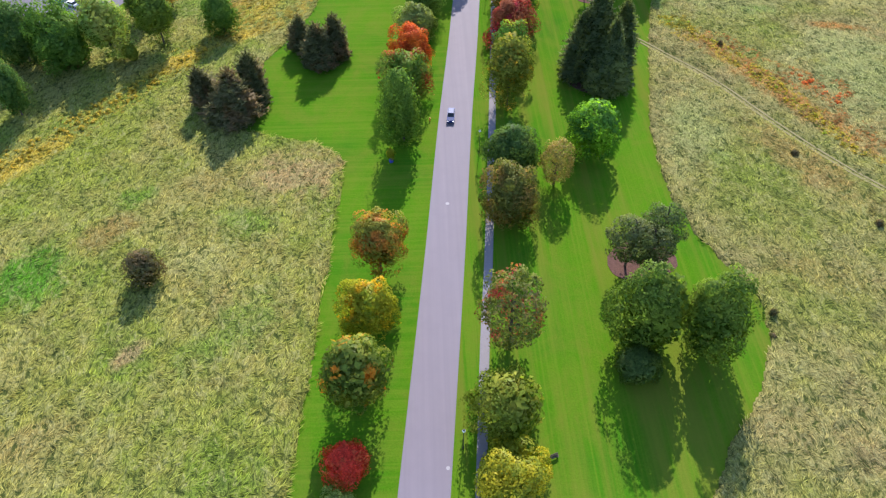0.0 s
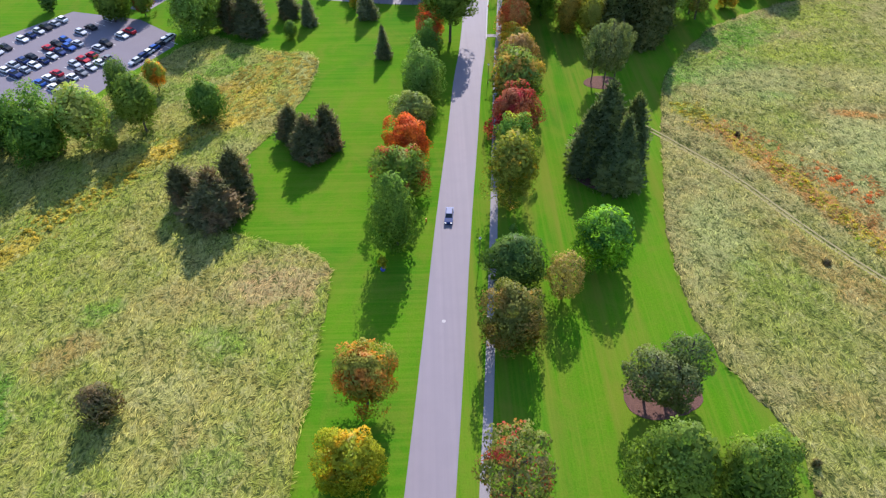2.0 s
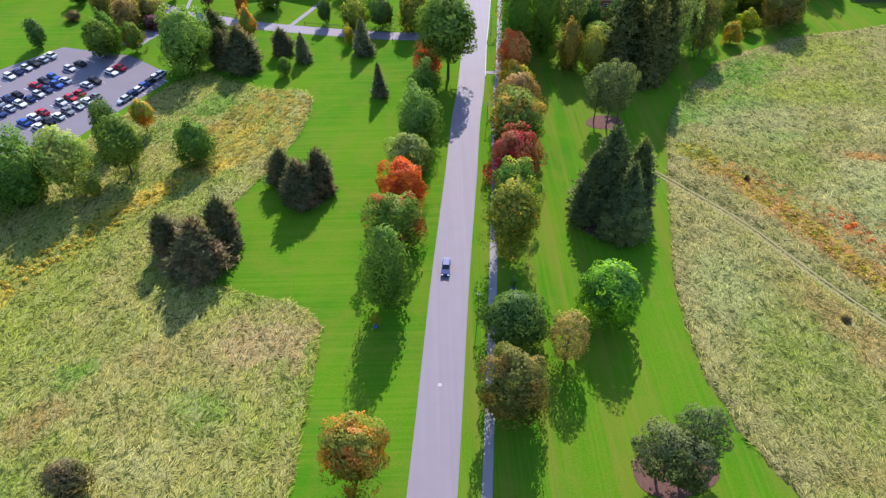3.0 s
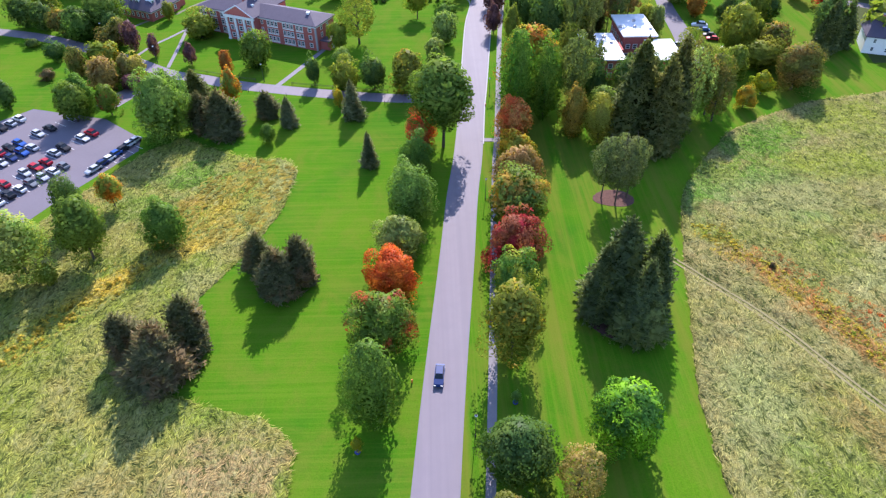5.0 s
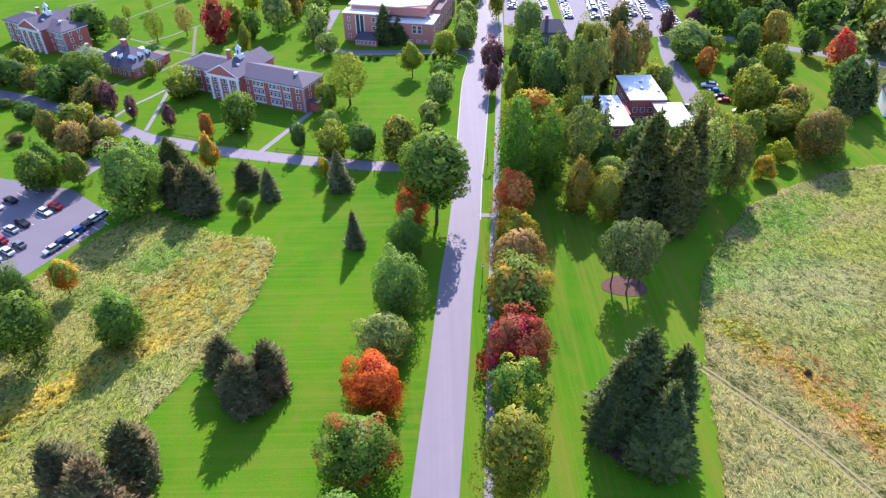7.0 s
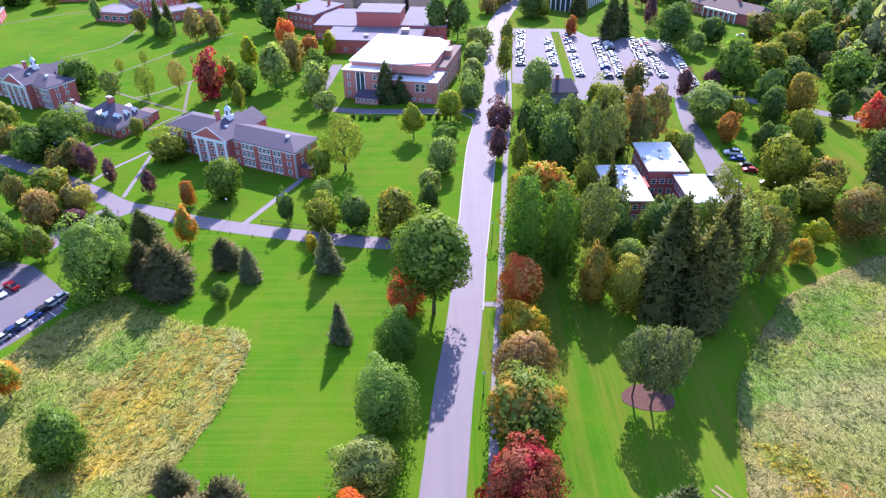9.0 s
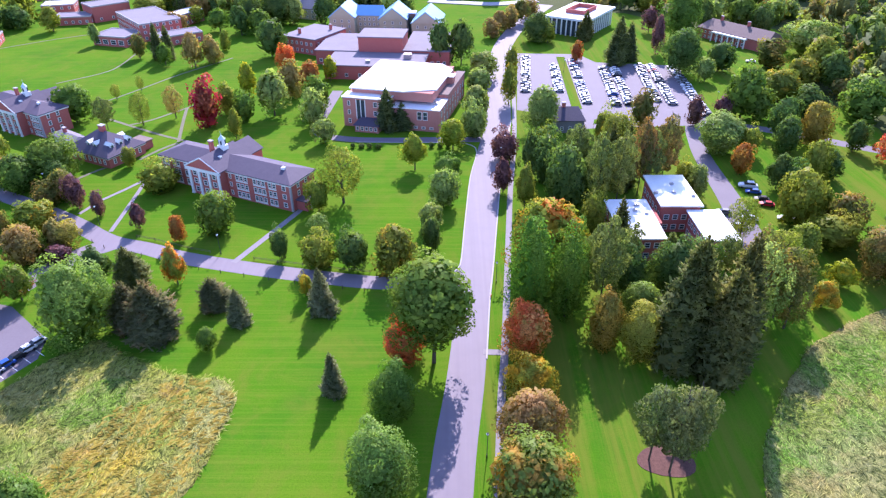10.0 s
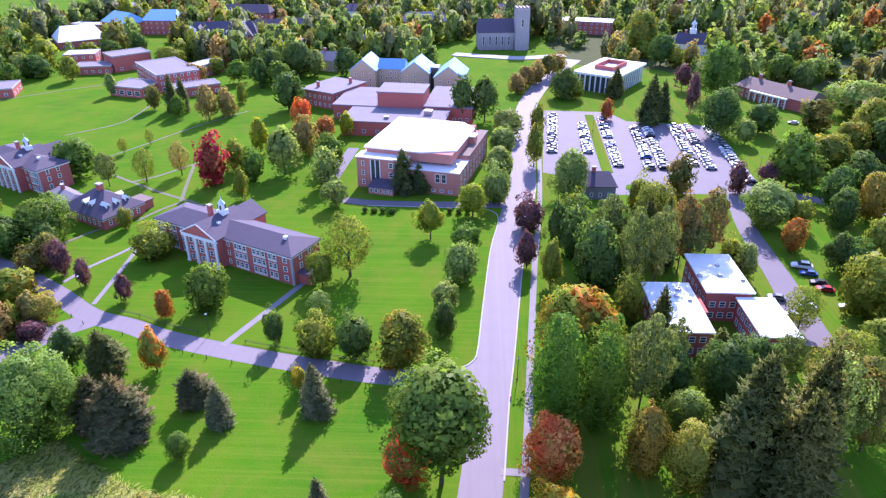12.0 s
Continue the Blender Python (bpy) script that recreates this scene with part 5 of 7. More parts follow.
broadleaf(-169.3, 511.4, 9.2, 12.2, "olive")
broadleaf(-283.9, 594.5, 9.0, 15.9, "dark_green")
broadleaf(-141.4, 480.5, 6.2, 10.2, "tan")
broadleaf(-157.3, 539.2, 11.6, 14.7, "dark_green")
broadleaf(-173.5, 449.6, 2.9, 10.9, "sage")
broadleaf(-140.8, 425.0, 3.6, 11.7, "brown_olive")
broadleaf(-123.7, 413.0, 3.6, 9.8, "green")
broadleaf(-137.6, 500.5, 6.5, 9.2, "olive")
broadleaf(120.7, 563.2, 10.9, 26.0, "olive_gold")
broadleaf(124.6, 529.2, 7.6, 18.4, "dark_green")
broadleaf(153.5, 477.0, 4.5, 17.6, "dark_green")
broadleaf(176.3, 483.2, 8.6, 16.2, "green")
broadleaf(191.8, 527.5, 8.4, 11.2, "rust")
broadleaf(217.3, 562.5, 6.3, 10.1, "rust")
broadleaf(182.1, 471.5, 5.8, 15.8, "dark_green")
broadleaf(187.0, 425.0, 12.6, 16.2, "light_olive")
broadleaf(172.7, 385.7, 7.9, 18.9, "olive")
broadleaf(183.1, 465.0, 3.6, 13.2, "dark_green")
broadleaf(132.5, 525.8, 5.9, 12.6, "olive")
pine(54.0, 231.4, 2.5, 18.0, "pine")
pine(77.5, 232.1, 3.1, 14.0, "pine")
broadleaf(70.5, 230.6, 4.0, 12.5, "dark_green")
thin_tree(88.8, 251.6, 4.5, 13.4, "olive")
thin_tree(88.4, 229.7, 5.2, 16.6, "olive")
thin_tree(79.7, 220.4, 5.2, 22.8, "brown_olive")
thin_tree(84.5, 214.1, 4.8, 16.5, "brown_olive")
broadleaf(-22.1, 313.6, 1.1, 1.8, "dark_green")
broadleaf(-19.1, 313.7, 1.1, 1.8, "dark_green")
broadleaf(-16.2, 313.4, 1.1, 1.8, "dark_green")
broadleaf(-13.2, 313.1, 1.1, 1.8, "dark_green")
broadleaf(5.4, 313.9, 1.1, 1.8, "dark_green")
broadleaf(8.3, 314.0, 1.1, 1.8, "dark_green")
broadleaf(11.2, 314.1, 1.1, 1.8, "dark_green")
broadleaf(37.0, 291.7, 3.6, 14.7, "dark_green")
broadleaf(44.4, 307.1, 3.5, 12.7, "olive")
spruce(52.8, 290.9, 3.7, 17.0, "spruce")
spruce(60.4, 284.6, 3.8, 20.5, "spruce")
spruce(64.4, 281.7, 3.9, 20.9, "spruce")
pine(70.7, 277.7, 3.7, 21.9, "pine")
broadleaf(64.4, 310.6, 4.3, 16.9, "olive_gold")
broadleaf(47.0, 268.0, 5.0, 13.4, "dark_green")
broadleaf(49.7, 254.9, 3.7, 13.1, "olive")
spruce(53.5, 241.3, 3.4, 18.2, "spruce")
broadleaf(53.2, 227.3, 3.9, 13.5, "dark_green")
broadleaf(112.0, 307.4, 3.9, 11.2, "olive")
broadleaf(125.4, 308.7, 4.3, 12.4, "dark_green")
broadleaf(123.5, 284.9, 4.6, 13.8, "olive")
broadleaf(161.3, 376.5, 6.6, 13.0, "olive_gold")
broadleaf(128.2, 339.9, 5.9, 12.0, "green")
broadleaf(171.7, 371.8, 6.0, 16.4, "dark_green")
broadleaf(100.4, 241.3, 4.3, 9.9, "olive")
broadleaf(84.7, 275.3, 3.3, 10.4, "sage")
broadleaf(166.0, 336.8, 7.8, 16.2, "green")
broadleaf(149.3, 309.8, 3.9, 10.7, "dark_green")
broadleaf(156.3, 299.9, 5.5, 13.3, "pink_red")
broadleaf(138.9, 264.0, 5.7, 17.4, "dark_green")
broadleaf(120.9, 240.8, 5.8, 10.9, "brown_olive")
broadleaf(128.8, 288.2, 5.5, 9.7, "dark_green")
broadleaf(114.0, 261.3, 3.4, 10.2, "olive")
broadleaf(116.8, 253.8, 4.7, 12.1, "brown_olive")

# ---------------------------------------------------------------- distant woods and town edge
BUILT_OVER = []


def far_woods(tone, count, seed, outline, label, size=(4.5, 8.0), name="distant_woods", category="woods", squash=1.0):
    """Trees past counting, in one mesh: small crowns scattered over a plan outline."""
    rng = np.random.default_rng(seed)
    unit = head_mesh("crown", seed, 170 if category == "woods" else 50, 0.195 if category == "woods" else 0.2, 30, 0.3, 0.25)
    co = np.zeros(len(unit.vertices) * 3, np.float32)
    unit.vertices.foreach_get("co", co)
    co = co.reshape(-1, 4, 3)
    soft = co.mean(1) + 0.001
    soft /= np.linalg.norm(soft, axis=1)[:, None]
    turned = []
    ox, oy = np.array(outline).T
    out = []
    while len(out) < count:
        x, y = rng.uniform(ox.min(), ox.max()), rng.uniform(oy.min(), oy.max())
        if not inside(np.array([x]), np.array([y]), outline)[0] or any(a < x < b and c < y < d for a, b, c, d in BUILT_OVER):
            continue
        r = rng.uniform(*size) * (1 if category != "woods" else rng.choice((0.7, 1.0, 1.0, 1.15)))
        h = r * (rng.uniform(0.9, 1.75) if category == "woods" else rng.uniform(0.8, 1.25)) * squash
        a = rng.uniform(0, 6.28)
        m = np.array([[math.cos(a) * r, math.sin(a) * r, 0], [-math.sin(a) * r, math.cos(a) * r, 0], [0, 0, h]])
        out.append(co @ m + np.array([x, y, h * 0.9]))
        turned.append(soft @ m)
    soft = np.concatenate(turned)
    tagged(part(name, quads(name, np.concatenate(out), soft / np.linalg.norm(soft, axis=1)[:, None]), LEAVES[tone], None), label, category, "", "stuff")


WEED_BANK = [(-96, 100), (-80, 121), (-66, 140), (-55, 152), (-58, 156), (-69, 145), (-83, 127), (-99, 106)]
WEED_TONGUE = [(-57, 152), (-48, 168), (-42, 182), (-50, 188), (-58, 174), (-64, 160)]
far_woods("weed_gold", 260, 971, WEED_BANK, "golden weed clumps along the field bank", (0.45, 1.2), "weed_clumps", "wildflowers", 0.5)
far_woods("weed_gold", 90, 972, WEED_TONGUE, "golden weed clumps in the rough grass", (0.30, 0.84), "weed_clumps", "wildflowers", 0.5)
far_woods("weed_gold", 300, 973, GOLD_CORE, "yellow goldenrod clumps beside the trail", (0.35, 0.95), "weed_clumps", "wildflowers", 0.5)
far_woods("weed_green", 90, 974, GOLD_CORE, "green weed clumps beside the trail", (0.35, 0.9), "weed_clumps", "wildflowers", 0.5)
far_woods("weed_rust", 240, 975, RUST_BELT, "russet weed clumps in the meadow", (0.25, 0.7), "weed_clumps", "wildflowers", 0.5)
far_woods("red", 34, 976, [(89, 139), (94, 136), (97, 129), (103, 132), (102, 127), (96, 125), (92, 131)], "small scarlet sumac clumps", (0.5, 1.0), "weed_clumps", "wildflowers", 0.5)

# ---------------------------------------------------------------- houses


def wall_window(parent, x, y, z, w, h, turn, material=None):
    """A white sash window set on a wall: (x, y, z) its foot's middle, turn the way it faces (0: towards -y)."""
    key = (round(w, 2), round(h, 2))
    if key not in WINDOW_MESHES:
        f = 0.17
        frame_bm = bmesh.new()
        xs, zs = (-w / 2, -w / 2 + f, w / 2 - f, w / 2), (0, f, h / 2 - 0.05, h / 2 + 0.05, h - f, h)
        vs = [[frame_bm.verts.new((a, 0.1, c)) for a in xs] for c in zs]
        for j in range(5):
            for i in range(3):
                if i != 1 or j in (0, 2, 4):
                    frame_bm.faces.new((vs[j][i], vs[j + 1][i], vs[j + 1][i + 1], vs[j][i + 1]))
        grown = bmesh.ops.extrude_face_region(frame_bm, geom=list(frame_bm.faces))
        bmesh.ops.translate(frame_bm, vec=(0, -0.18, 0), verts=[v for v in grown["geom"] if isinstance(v, bmesh.types.BMVert)])
        bmesh.ops.recalc_face_normals(frame_bm, faces=frame_bm.faces)
        pane_bm = boxed((-w / 2 + 0.05, w / 2 - 0.05, -0.02, 0.05, 0.05, h - 0.05))
        pair = []
        for nm, b, m in (("window", frame_bm, WHITE), ("pane", pane_bm, GLASS)):
            me = bpy.data.meshes.new(nm)
            b.to_mesh(me)
            b.free()
            me.materials.append(m)
            pair.append(me)
        WINDOW_MESHES[key] = pair
    a, b = WINDOW_MESHES[key]
    w_ob = part("window", a, WHITE, parent)
    w_ob.matrix_basis = pose(x, y, z, 0, 0, turn)
    part("pane", b, GLASS, w_ob)
    return w_ob


WINDOW_MESHES = {}


def window_row(parent, x0, y0, x1, y1, z, count, w, h, turn):
    for k in range(count):
        u = (k + 0.5) / count
        wall_window(parent, x0 + (x1 - x0) * u, y0 + (y1 - y0) * u, z, w, h, turn)


def block(parent, x0, x1, y0, y1, z0, z1, material, name="wall"):
    return part(name, boxed((x0, x1, y0, y1, z0, z1)), material, parent)


def hip_roof(parent, x0, x1, y0, y1, z, rise, material, over=0.5, left=1.0, right=1.0, name="roof"):
    """A roof with its ridge along x; left and right: 1 for a hipped end, 0 for a gable."""
    x0, x1, y0, y1 = x0 - over, x1 + over, y0 - over, y1 + over
    half, ym = (y1 - y0) / 2, (y0 + y1) / 2
    bm = bmesh.new()
    low = [bm.verts.new(c) for c in ((x0, y0, z), (x1, y0, z), (x1, y1, z), (x0, y1, z))]
    eave = [bm.verts.new((v.co.x, v.co.y, z + 0.25)) for v in low]
    ra, rb = bm.verts.new((x0 + half * left, ym, z + rise)), bm.verts.new((x1 - half * right, ym, z + rise))
    bm.faces.new(list(reversed(low)))
    for i in range(4):
        bm.faces.new((low[i], low[(i + 1) % 4], eave[(i + 1) % 4], eave[i]))
    bm.faces.new((eave[0], eave[1], rb, ra))
    bm.faces.new((eave[2], eave[3], ra, rb))
    bm.faces.new((eave[1], eave[2], rb))
    bm.faces.new((eave[3], eave[0], ra))
    return part(name, bm, material, parent)


def gable_roof_y(parent, x0, x1, y0, y1, z, rise, material, over=0.5, name="roof"):
    """A roof with its ridge along y."""
    x0, x1 = x0 - over, x1 + over
    xm = (x0 + x1) / 2
    bm = bmesh.new()
    f, b = ([bm.verts.new((x, y, zz)) for x, zz in ((x0, z), (x1, z), (x1, z + 0.25), (xm, z + rise), (x0, z + 0.25))] for y in (y0, y1))
    bm.faces.new(f)
    bm.faces.new(list(reversed(b)))
    for i in range(5):
        j = (i + 1) % 5
        bm.faces.new((f[j], f[i], b[i], b[j]))
    bmesh.ops.recalc_face_normals(bm, faces=bm.faces)
    return part(name, bm, material, parent)


def cornice(parent, x0, x1, y0, y1, z, h=0.45, out=0.35, material=None):
    """A band round the top of a block, as four butted pieces in one mesh."""
    part("cornice", boxed((x0 - out, x1 + out, y0 - out, y0, z - h, z - 0.004), (x0 - out, x1 + out, y1, y1 + out, z - h, z - 0.004),
                          (x0 - out, x0, y0, y1, z - h, z - 0.004), (x1, x1 + out, y0, y1, z - h, z - 0.004)), material or WHITE, parent)


def chimney(parent, x, y, z0, z1, w=1.3, d=0.9):
    c = block(parent, x - w / 2, x + w / 2, y - d / 2, y + d / 2, z0, z1, BRICK, "chimney")
    part("cap", boxed((x - w / 2 - 0.12, x + w / 2 + 0.12, y - d / 2 - 0.12, y + d / 2 + 0.12, z1, z1 + 0.25)), KERB, c)


def cupola(parent, x, y, z, s=1.0):
    bm = boxed((x - 1.1 * s, x + 1.1 * s, y - 1.1 * s, y + 1.1 * s, z - 1.5, z + 0.9 * s))
    base = part("cupola", bm, WHITE, parent, "white octagonal cupola with a pale domed cap")
    lantern = bmesh.new()
    tube(lantern, (x, y, z + 0.9 * s), (x, y, z + 2.7 * s), 0.95 * s, 0.9 * s, 8)
    part("lantern", lantern, WHITE, base)
    for k in range(4):
        a = k * math.pi / 2 + math.pi / 8
        bm = bmesh.new()
        cx, cy = x + 0.9 * s * math.cos(a), y + 0.9 * s * math.sin(a)
        box(bm, cx - 0.16 * s, cx + 0.16 * s, cy - 0.16 * s, cy + 0.16 * s, z + 1.2 * s, z + 2.4 * s)
        part("louvre", bm, GLASS, base)
    dome = bmesh.new()
    for r0, r1, a, b in ((1.05, 0.85, 2.7, 3.0), (0.85, 0.4, 3.0, 3.55), (0.4, 0.1, 3.55, 3.9), (0.07, 0.03, 3.9, 5.2)):
        tube(dome, (x, y, z + a * s), (x, y, z + b * s), r0 * s, r1 * s, 8)
    part("dome", dome, DOME, base)


DOME = plain("pale_copper_dome", (0.50, 0.62, 0.66), 0.4)


def dormer(parent, x, y, z, turn):
    d = part("dormer", boxed((-0.8, 0.8, 0, 2.2, 0, 1.3)), WHITE, parent)
    d.matrix_basis = pose(x, y, z, 0, 0, turn)
    bm = bmesh.new()
    f, b = ([bm.verts.new(c) for c in ((-1.05, yy, 1.3), (1.05, yy, 1.3), (0, yy, 2.2))] for yy in (-0.25, 2.6))
    bm.faces.new(f)
    bm.faces.new(list(reversed(b)))
    for i in range(3):
        bm.faces.new((f[(i + 1) % 3], f[i], b[i], b[(i + 1) % 3]))
    bmesh.ops.recalc_face_normals(bm, faces=bm.faces)
    part("roof", bm, WHITE, d)
    part("pane", boxed((-0.42, 0.42, -0.03, 0.02, 0.25, 1.15)), GLASS, d)


def brick_hall(x, y, turn, label, porch, R=27.0):
    """Two long wings, a pedimented middle with white pilasters, a rear wing, a chimney and a cupola. Origin: the middle's front foot."""
    t = thing("hall", x, y, 0, turn, label, "college hall")
    L, D, H, P = 20.4, 11.4, 8.5, 2.8
    bays = [b for b in ((10.0, 3), (16.5, 3), (22.0, 2)) if b[0] + 4 < R]
    block(t, -L, -6.0, 0, D, 0, H, BRICK)
    block(t, 6.0, R, 0, D, 0, H, BRICK)
    block(t, -6.0, 6.0, -P, D, 0, H + 0.3, BRICK)
    block(t, -5.0, 5.0, D, D + 6.2, 0, H, BRICK)
    cornice(t, -L, -6.0, 0, D, H)
    cornice(t, 6.0, R, 0, D, H)
    hip_roof(t, -L, -2.0, 0, D, H, 2.5, SHINGLE, 0.55, 1.0, 0.0)
    hip_roof(t, 2.0, R, 0, D, H, 2.5, SHINGLE, 0.55, 0.0, 1.0)
    gable_roof_y(t, -6.0, 6.0, -P - 0.5, D - 0.3, H + 0.3, 3.9, SHINGLE, 0.6)
    gable_roof_y(t, -5.0, 5.0, D - 0.2, D + 6.6, H, 3.4, SHINGLE, 0.5)
    # pediment and pilasters
    ped = bmesh.new()
    f, b = ([ped.verts.new(c) for c in ((-6.5, yy, H + 0.6), (6.5, yy, H + 0.6), (0, yy, H + 3.95))] for yy in (-P - 0.58, -P - 0.46))
    ped.faces.new(f)
    ped.faces.new(list(reversed(b)))
    for i in range(3):
        ped.faces.new((f[(i + 1) % 3], f[i], b[i], b[(i + 1) % 3]))
    pd = part("pediment", ped, BRICK, t, "brick pediment with white raking trim")
    rake = bmesh.new()
    for sx in (-1, 1):
        a, c = Vector((sx * 6.7, -P - 0.65, H + 0.55)), Vector((0, -P - 0.65, H + 4.15))
        tube(rake, a, c, 0.2, 0.2, 4)
    part("trim", rake, WHITE, pd)
    part("entablature", boxed((-6.5, 6.5, -P - 0.7, -P, H - 0.4, H + 0.55)), WHITE, t)
    for px_ in (-5.6, -1.9, 1.9, 5.6):
        part("pilaster", boxed((px_ - 0.42, px_ + 0.42, -P - 0.4, -P, 0, H - 0.4), (px_ - 0.55, px_ + 0.55, -P - 0.5, -P, 0, 0.5)), WHITE, t)
    for z in (0.9, 3.6, 6.2):
        for k in (-3.7, 0.0, 3.7):
            wall_window(t, k, -P, z, 1.5, 1.7, 0)
        for x0, n in ((-19.2, 3), (-14.8, 3), (-10.2, 3)):
            for k in range(2):
                wall_window(t, x0 + 1.6 * k, 0, z, 1.25, 1.6, 0)
            part("spandrel", boxed((x0 - 0.7, x0 + 2.3, -0.05, 0.0, z - 0.55, z - 0.13)), WHITE, t)
        for x0, n in bays:
            for k in range(n):
                wall_window(t, x0 + 1.6 * k, 0, z, 1.25, 1.6, 0)
            part("spandrel", boxed((x0 - 0.7, x0 + 1.6 * n - 0.9, -0.05, 0.0, z - 0.55, z - 0.13)), WHITE, t)
        wall_window(t, 7.3, 0, z, 1.0, 1.5, 0)
        wall_window(t, R - 2.4, 0, z, 1.4, 1.6, 0)
        wall_window(t, R, 3.5, z + 0.2, 1.2, 1.7, 90)
        wall_window(t, R, 7.2, z + 0.2, 1.2, 1.7, 90)
        wall_window(t, -L, 5.2, z + 0.2, 1.2, 1.7, -90)
    part("corner_stone", boxed((R - 0.5, R + 0.06, -0.06, 0.5, 0, H - 0.5)), KERB, t, "pale stone corner quoins")
    chimney(t, -2.6, 4.6, H + 1.0, H + 6.0)
    cupola(t, 0.4, 6.2, H + 3.8, 1.05)
    part("hatch", boxed((R - 6.0, R - 4.9, 4.2, 5.2, H + 1.2, H + 2.7)), WHITE, t)
    part("hatch", boxed((2.2, 3.0, 1.6, 2.6, H + 1.5, H + 3.1)), WHITE, t)
    if porch:
        p = part("porch", boxed((R, R + 3.6, 2.0, 6.4, 0, 3.0)), BRICK, t)
        part("roof", boxed((R, R + 4.0, 1.6, 6.8, 3.0, 3.35)), SHINGLE, p)
        part("door", boxed((R + 3.6, R + 3.68, 3.5, 4.9, 0, 2.2)), WHITE, p)
    return t


def hip_house(x, y, turn):
    t = thing("house", x, y, 0, turn, "low brick house under a dark hipped roof with white dormers", "house")
    W, D, H = 19.0, 14.5, 3.6
    block(t, 0, W, 0, D, 0, H, BRICK)
    cornice(t, 0, W, 0, D, H, 0.4, 0.4)
    hip_roof(t, 0, W, 0, D, H, 5.6, SHINGLE, 0.7)
    chimney(t, 9.5, 7.4, H + 4.2, H + 7.2, 2.0, 1.4)
    for k in (4.0, 7.4, 10.8):
        dormer(t, W - 2.0, k, H + 1.5, 90)
    for k in (8.0, 11.0):
        dormer(t, k, 2.0, H + 1.5, 0)
    dormer(t, 12.0, D - 2.0, H + 1.5, 180)
    window_row(t, W, 1.0, W, D - 1.0, 1.0, 5, 1.1, 1.7, 90)
    window_row(t, 1.0, 0, W - 1, 0, 1.0, 7, 1.1, 1.7, 0)
    window_row(t, 0, 1.5, 0, D - 1.5, 1.0, 5, 1.1, 1.7, -90)
    block(t, 11.0, 17.0, D, D + 5.0, 0, 2.8, BRICK, "annex")
    part("annex_roof", boxed((10.6, 17.4, D, D + 5.4, 2.8, 3.1)), ROOF_TAN, t)


def flat_building(name, x, y, turn, w, d, h, wall, roof, label, storeys=2, bays=6, parapet=0.4, win=(1.5, 1.5), category="building"):
    """A flat-roofed block with its parapet and rows of windows; origin at its near left foot."""
    t = thing(name, x, y, 0, turn, label, category)
    block(t, 0, w, 0, d, 0, h, wall)
    part("roof", boxed((0.3, w - 0.3, 0.3, d - 0.3, h, h + 0.12)), roof, t)
    if parapet:
        part("parapet", boxed((-0.15, w + 0.15, -0.15, 0.3, h - 0.3, h + parapet), (-0.15, w + 0.15, d - 0.3, d + 0.15, h - 0.3, h + parapet),
                              (-0.15, 0.3, 0.3, d - 0.3, h - 0.3, h + parapet), (w - 0.3, w + 0.15, 0.3, d - 0.3, h - 0.3, h + parapet)), KERB, t)
    for s in range(storeys):
        z = 1.0 + s * h / storeys
        window_row(t, 0.5, 0, w - 0.5, 0, z, bays, *win, 0)
        n = max(2, int(bays * d / w))
        window_row(t, 0, d - 0.5, 0, 0.5, z, n, *win, -90)
        window_row(t, w, 0.5, w, d - 0.5, z, n, *win, 90)
    return t


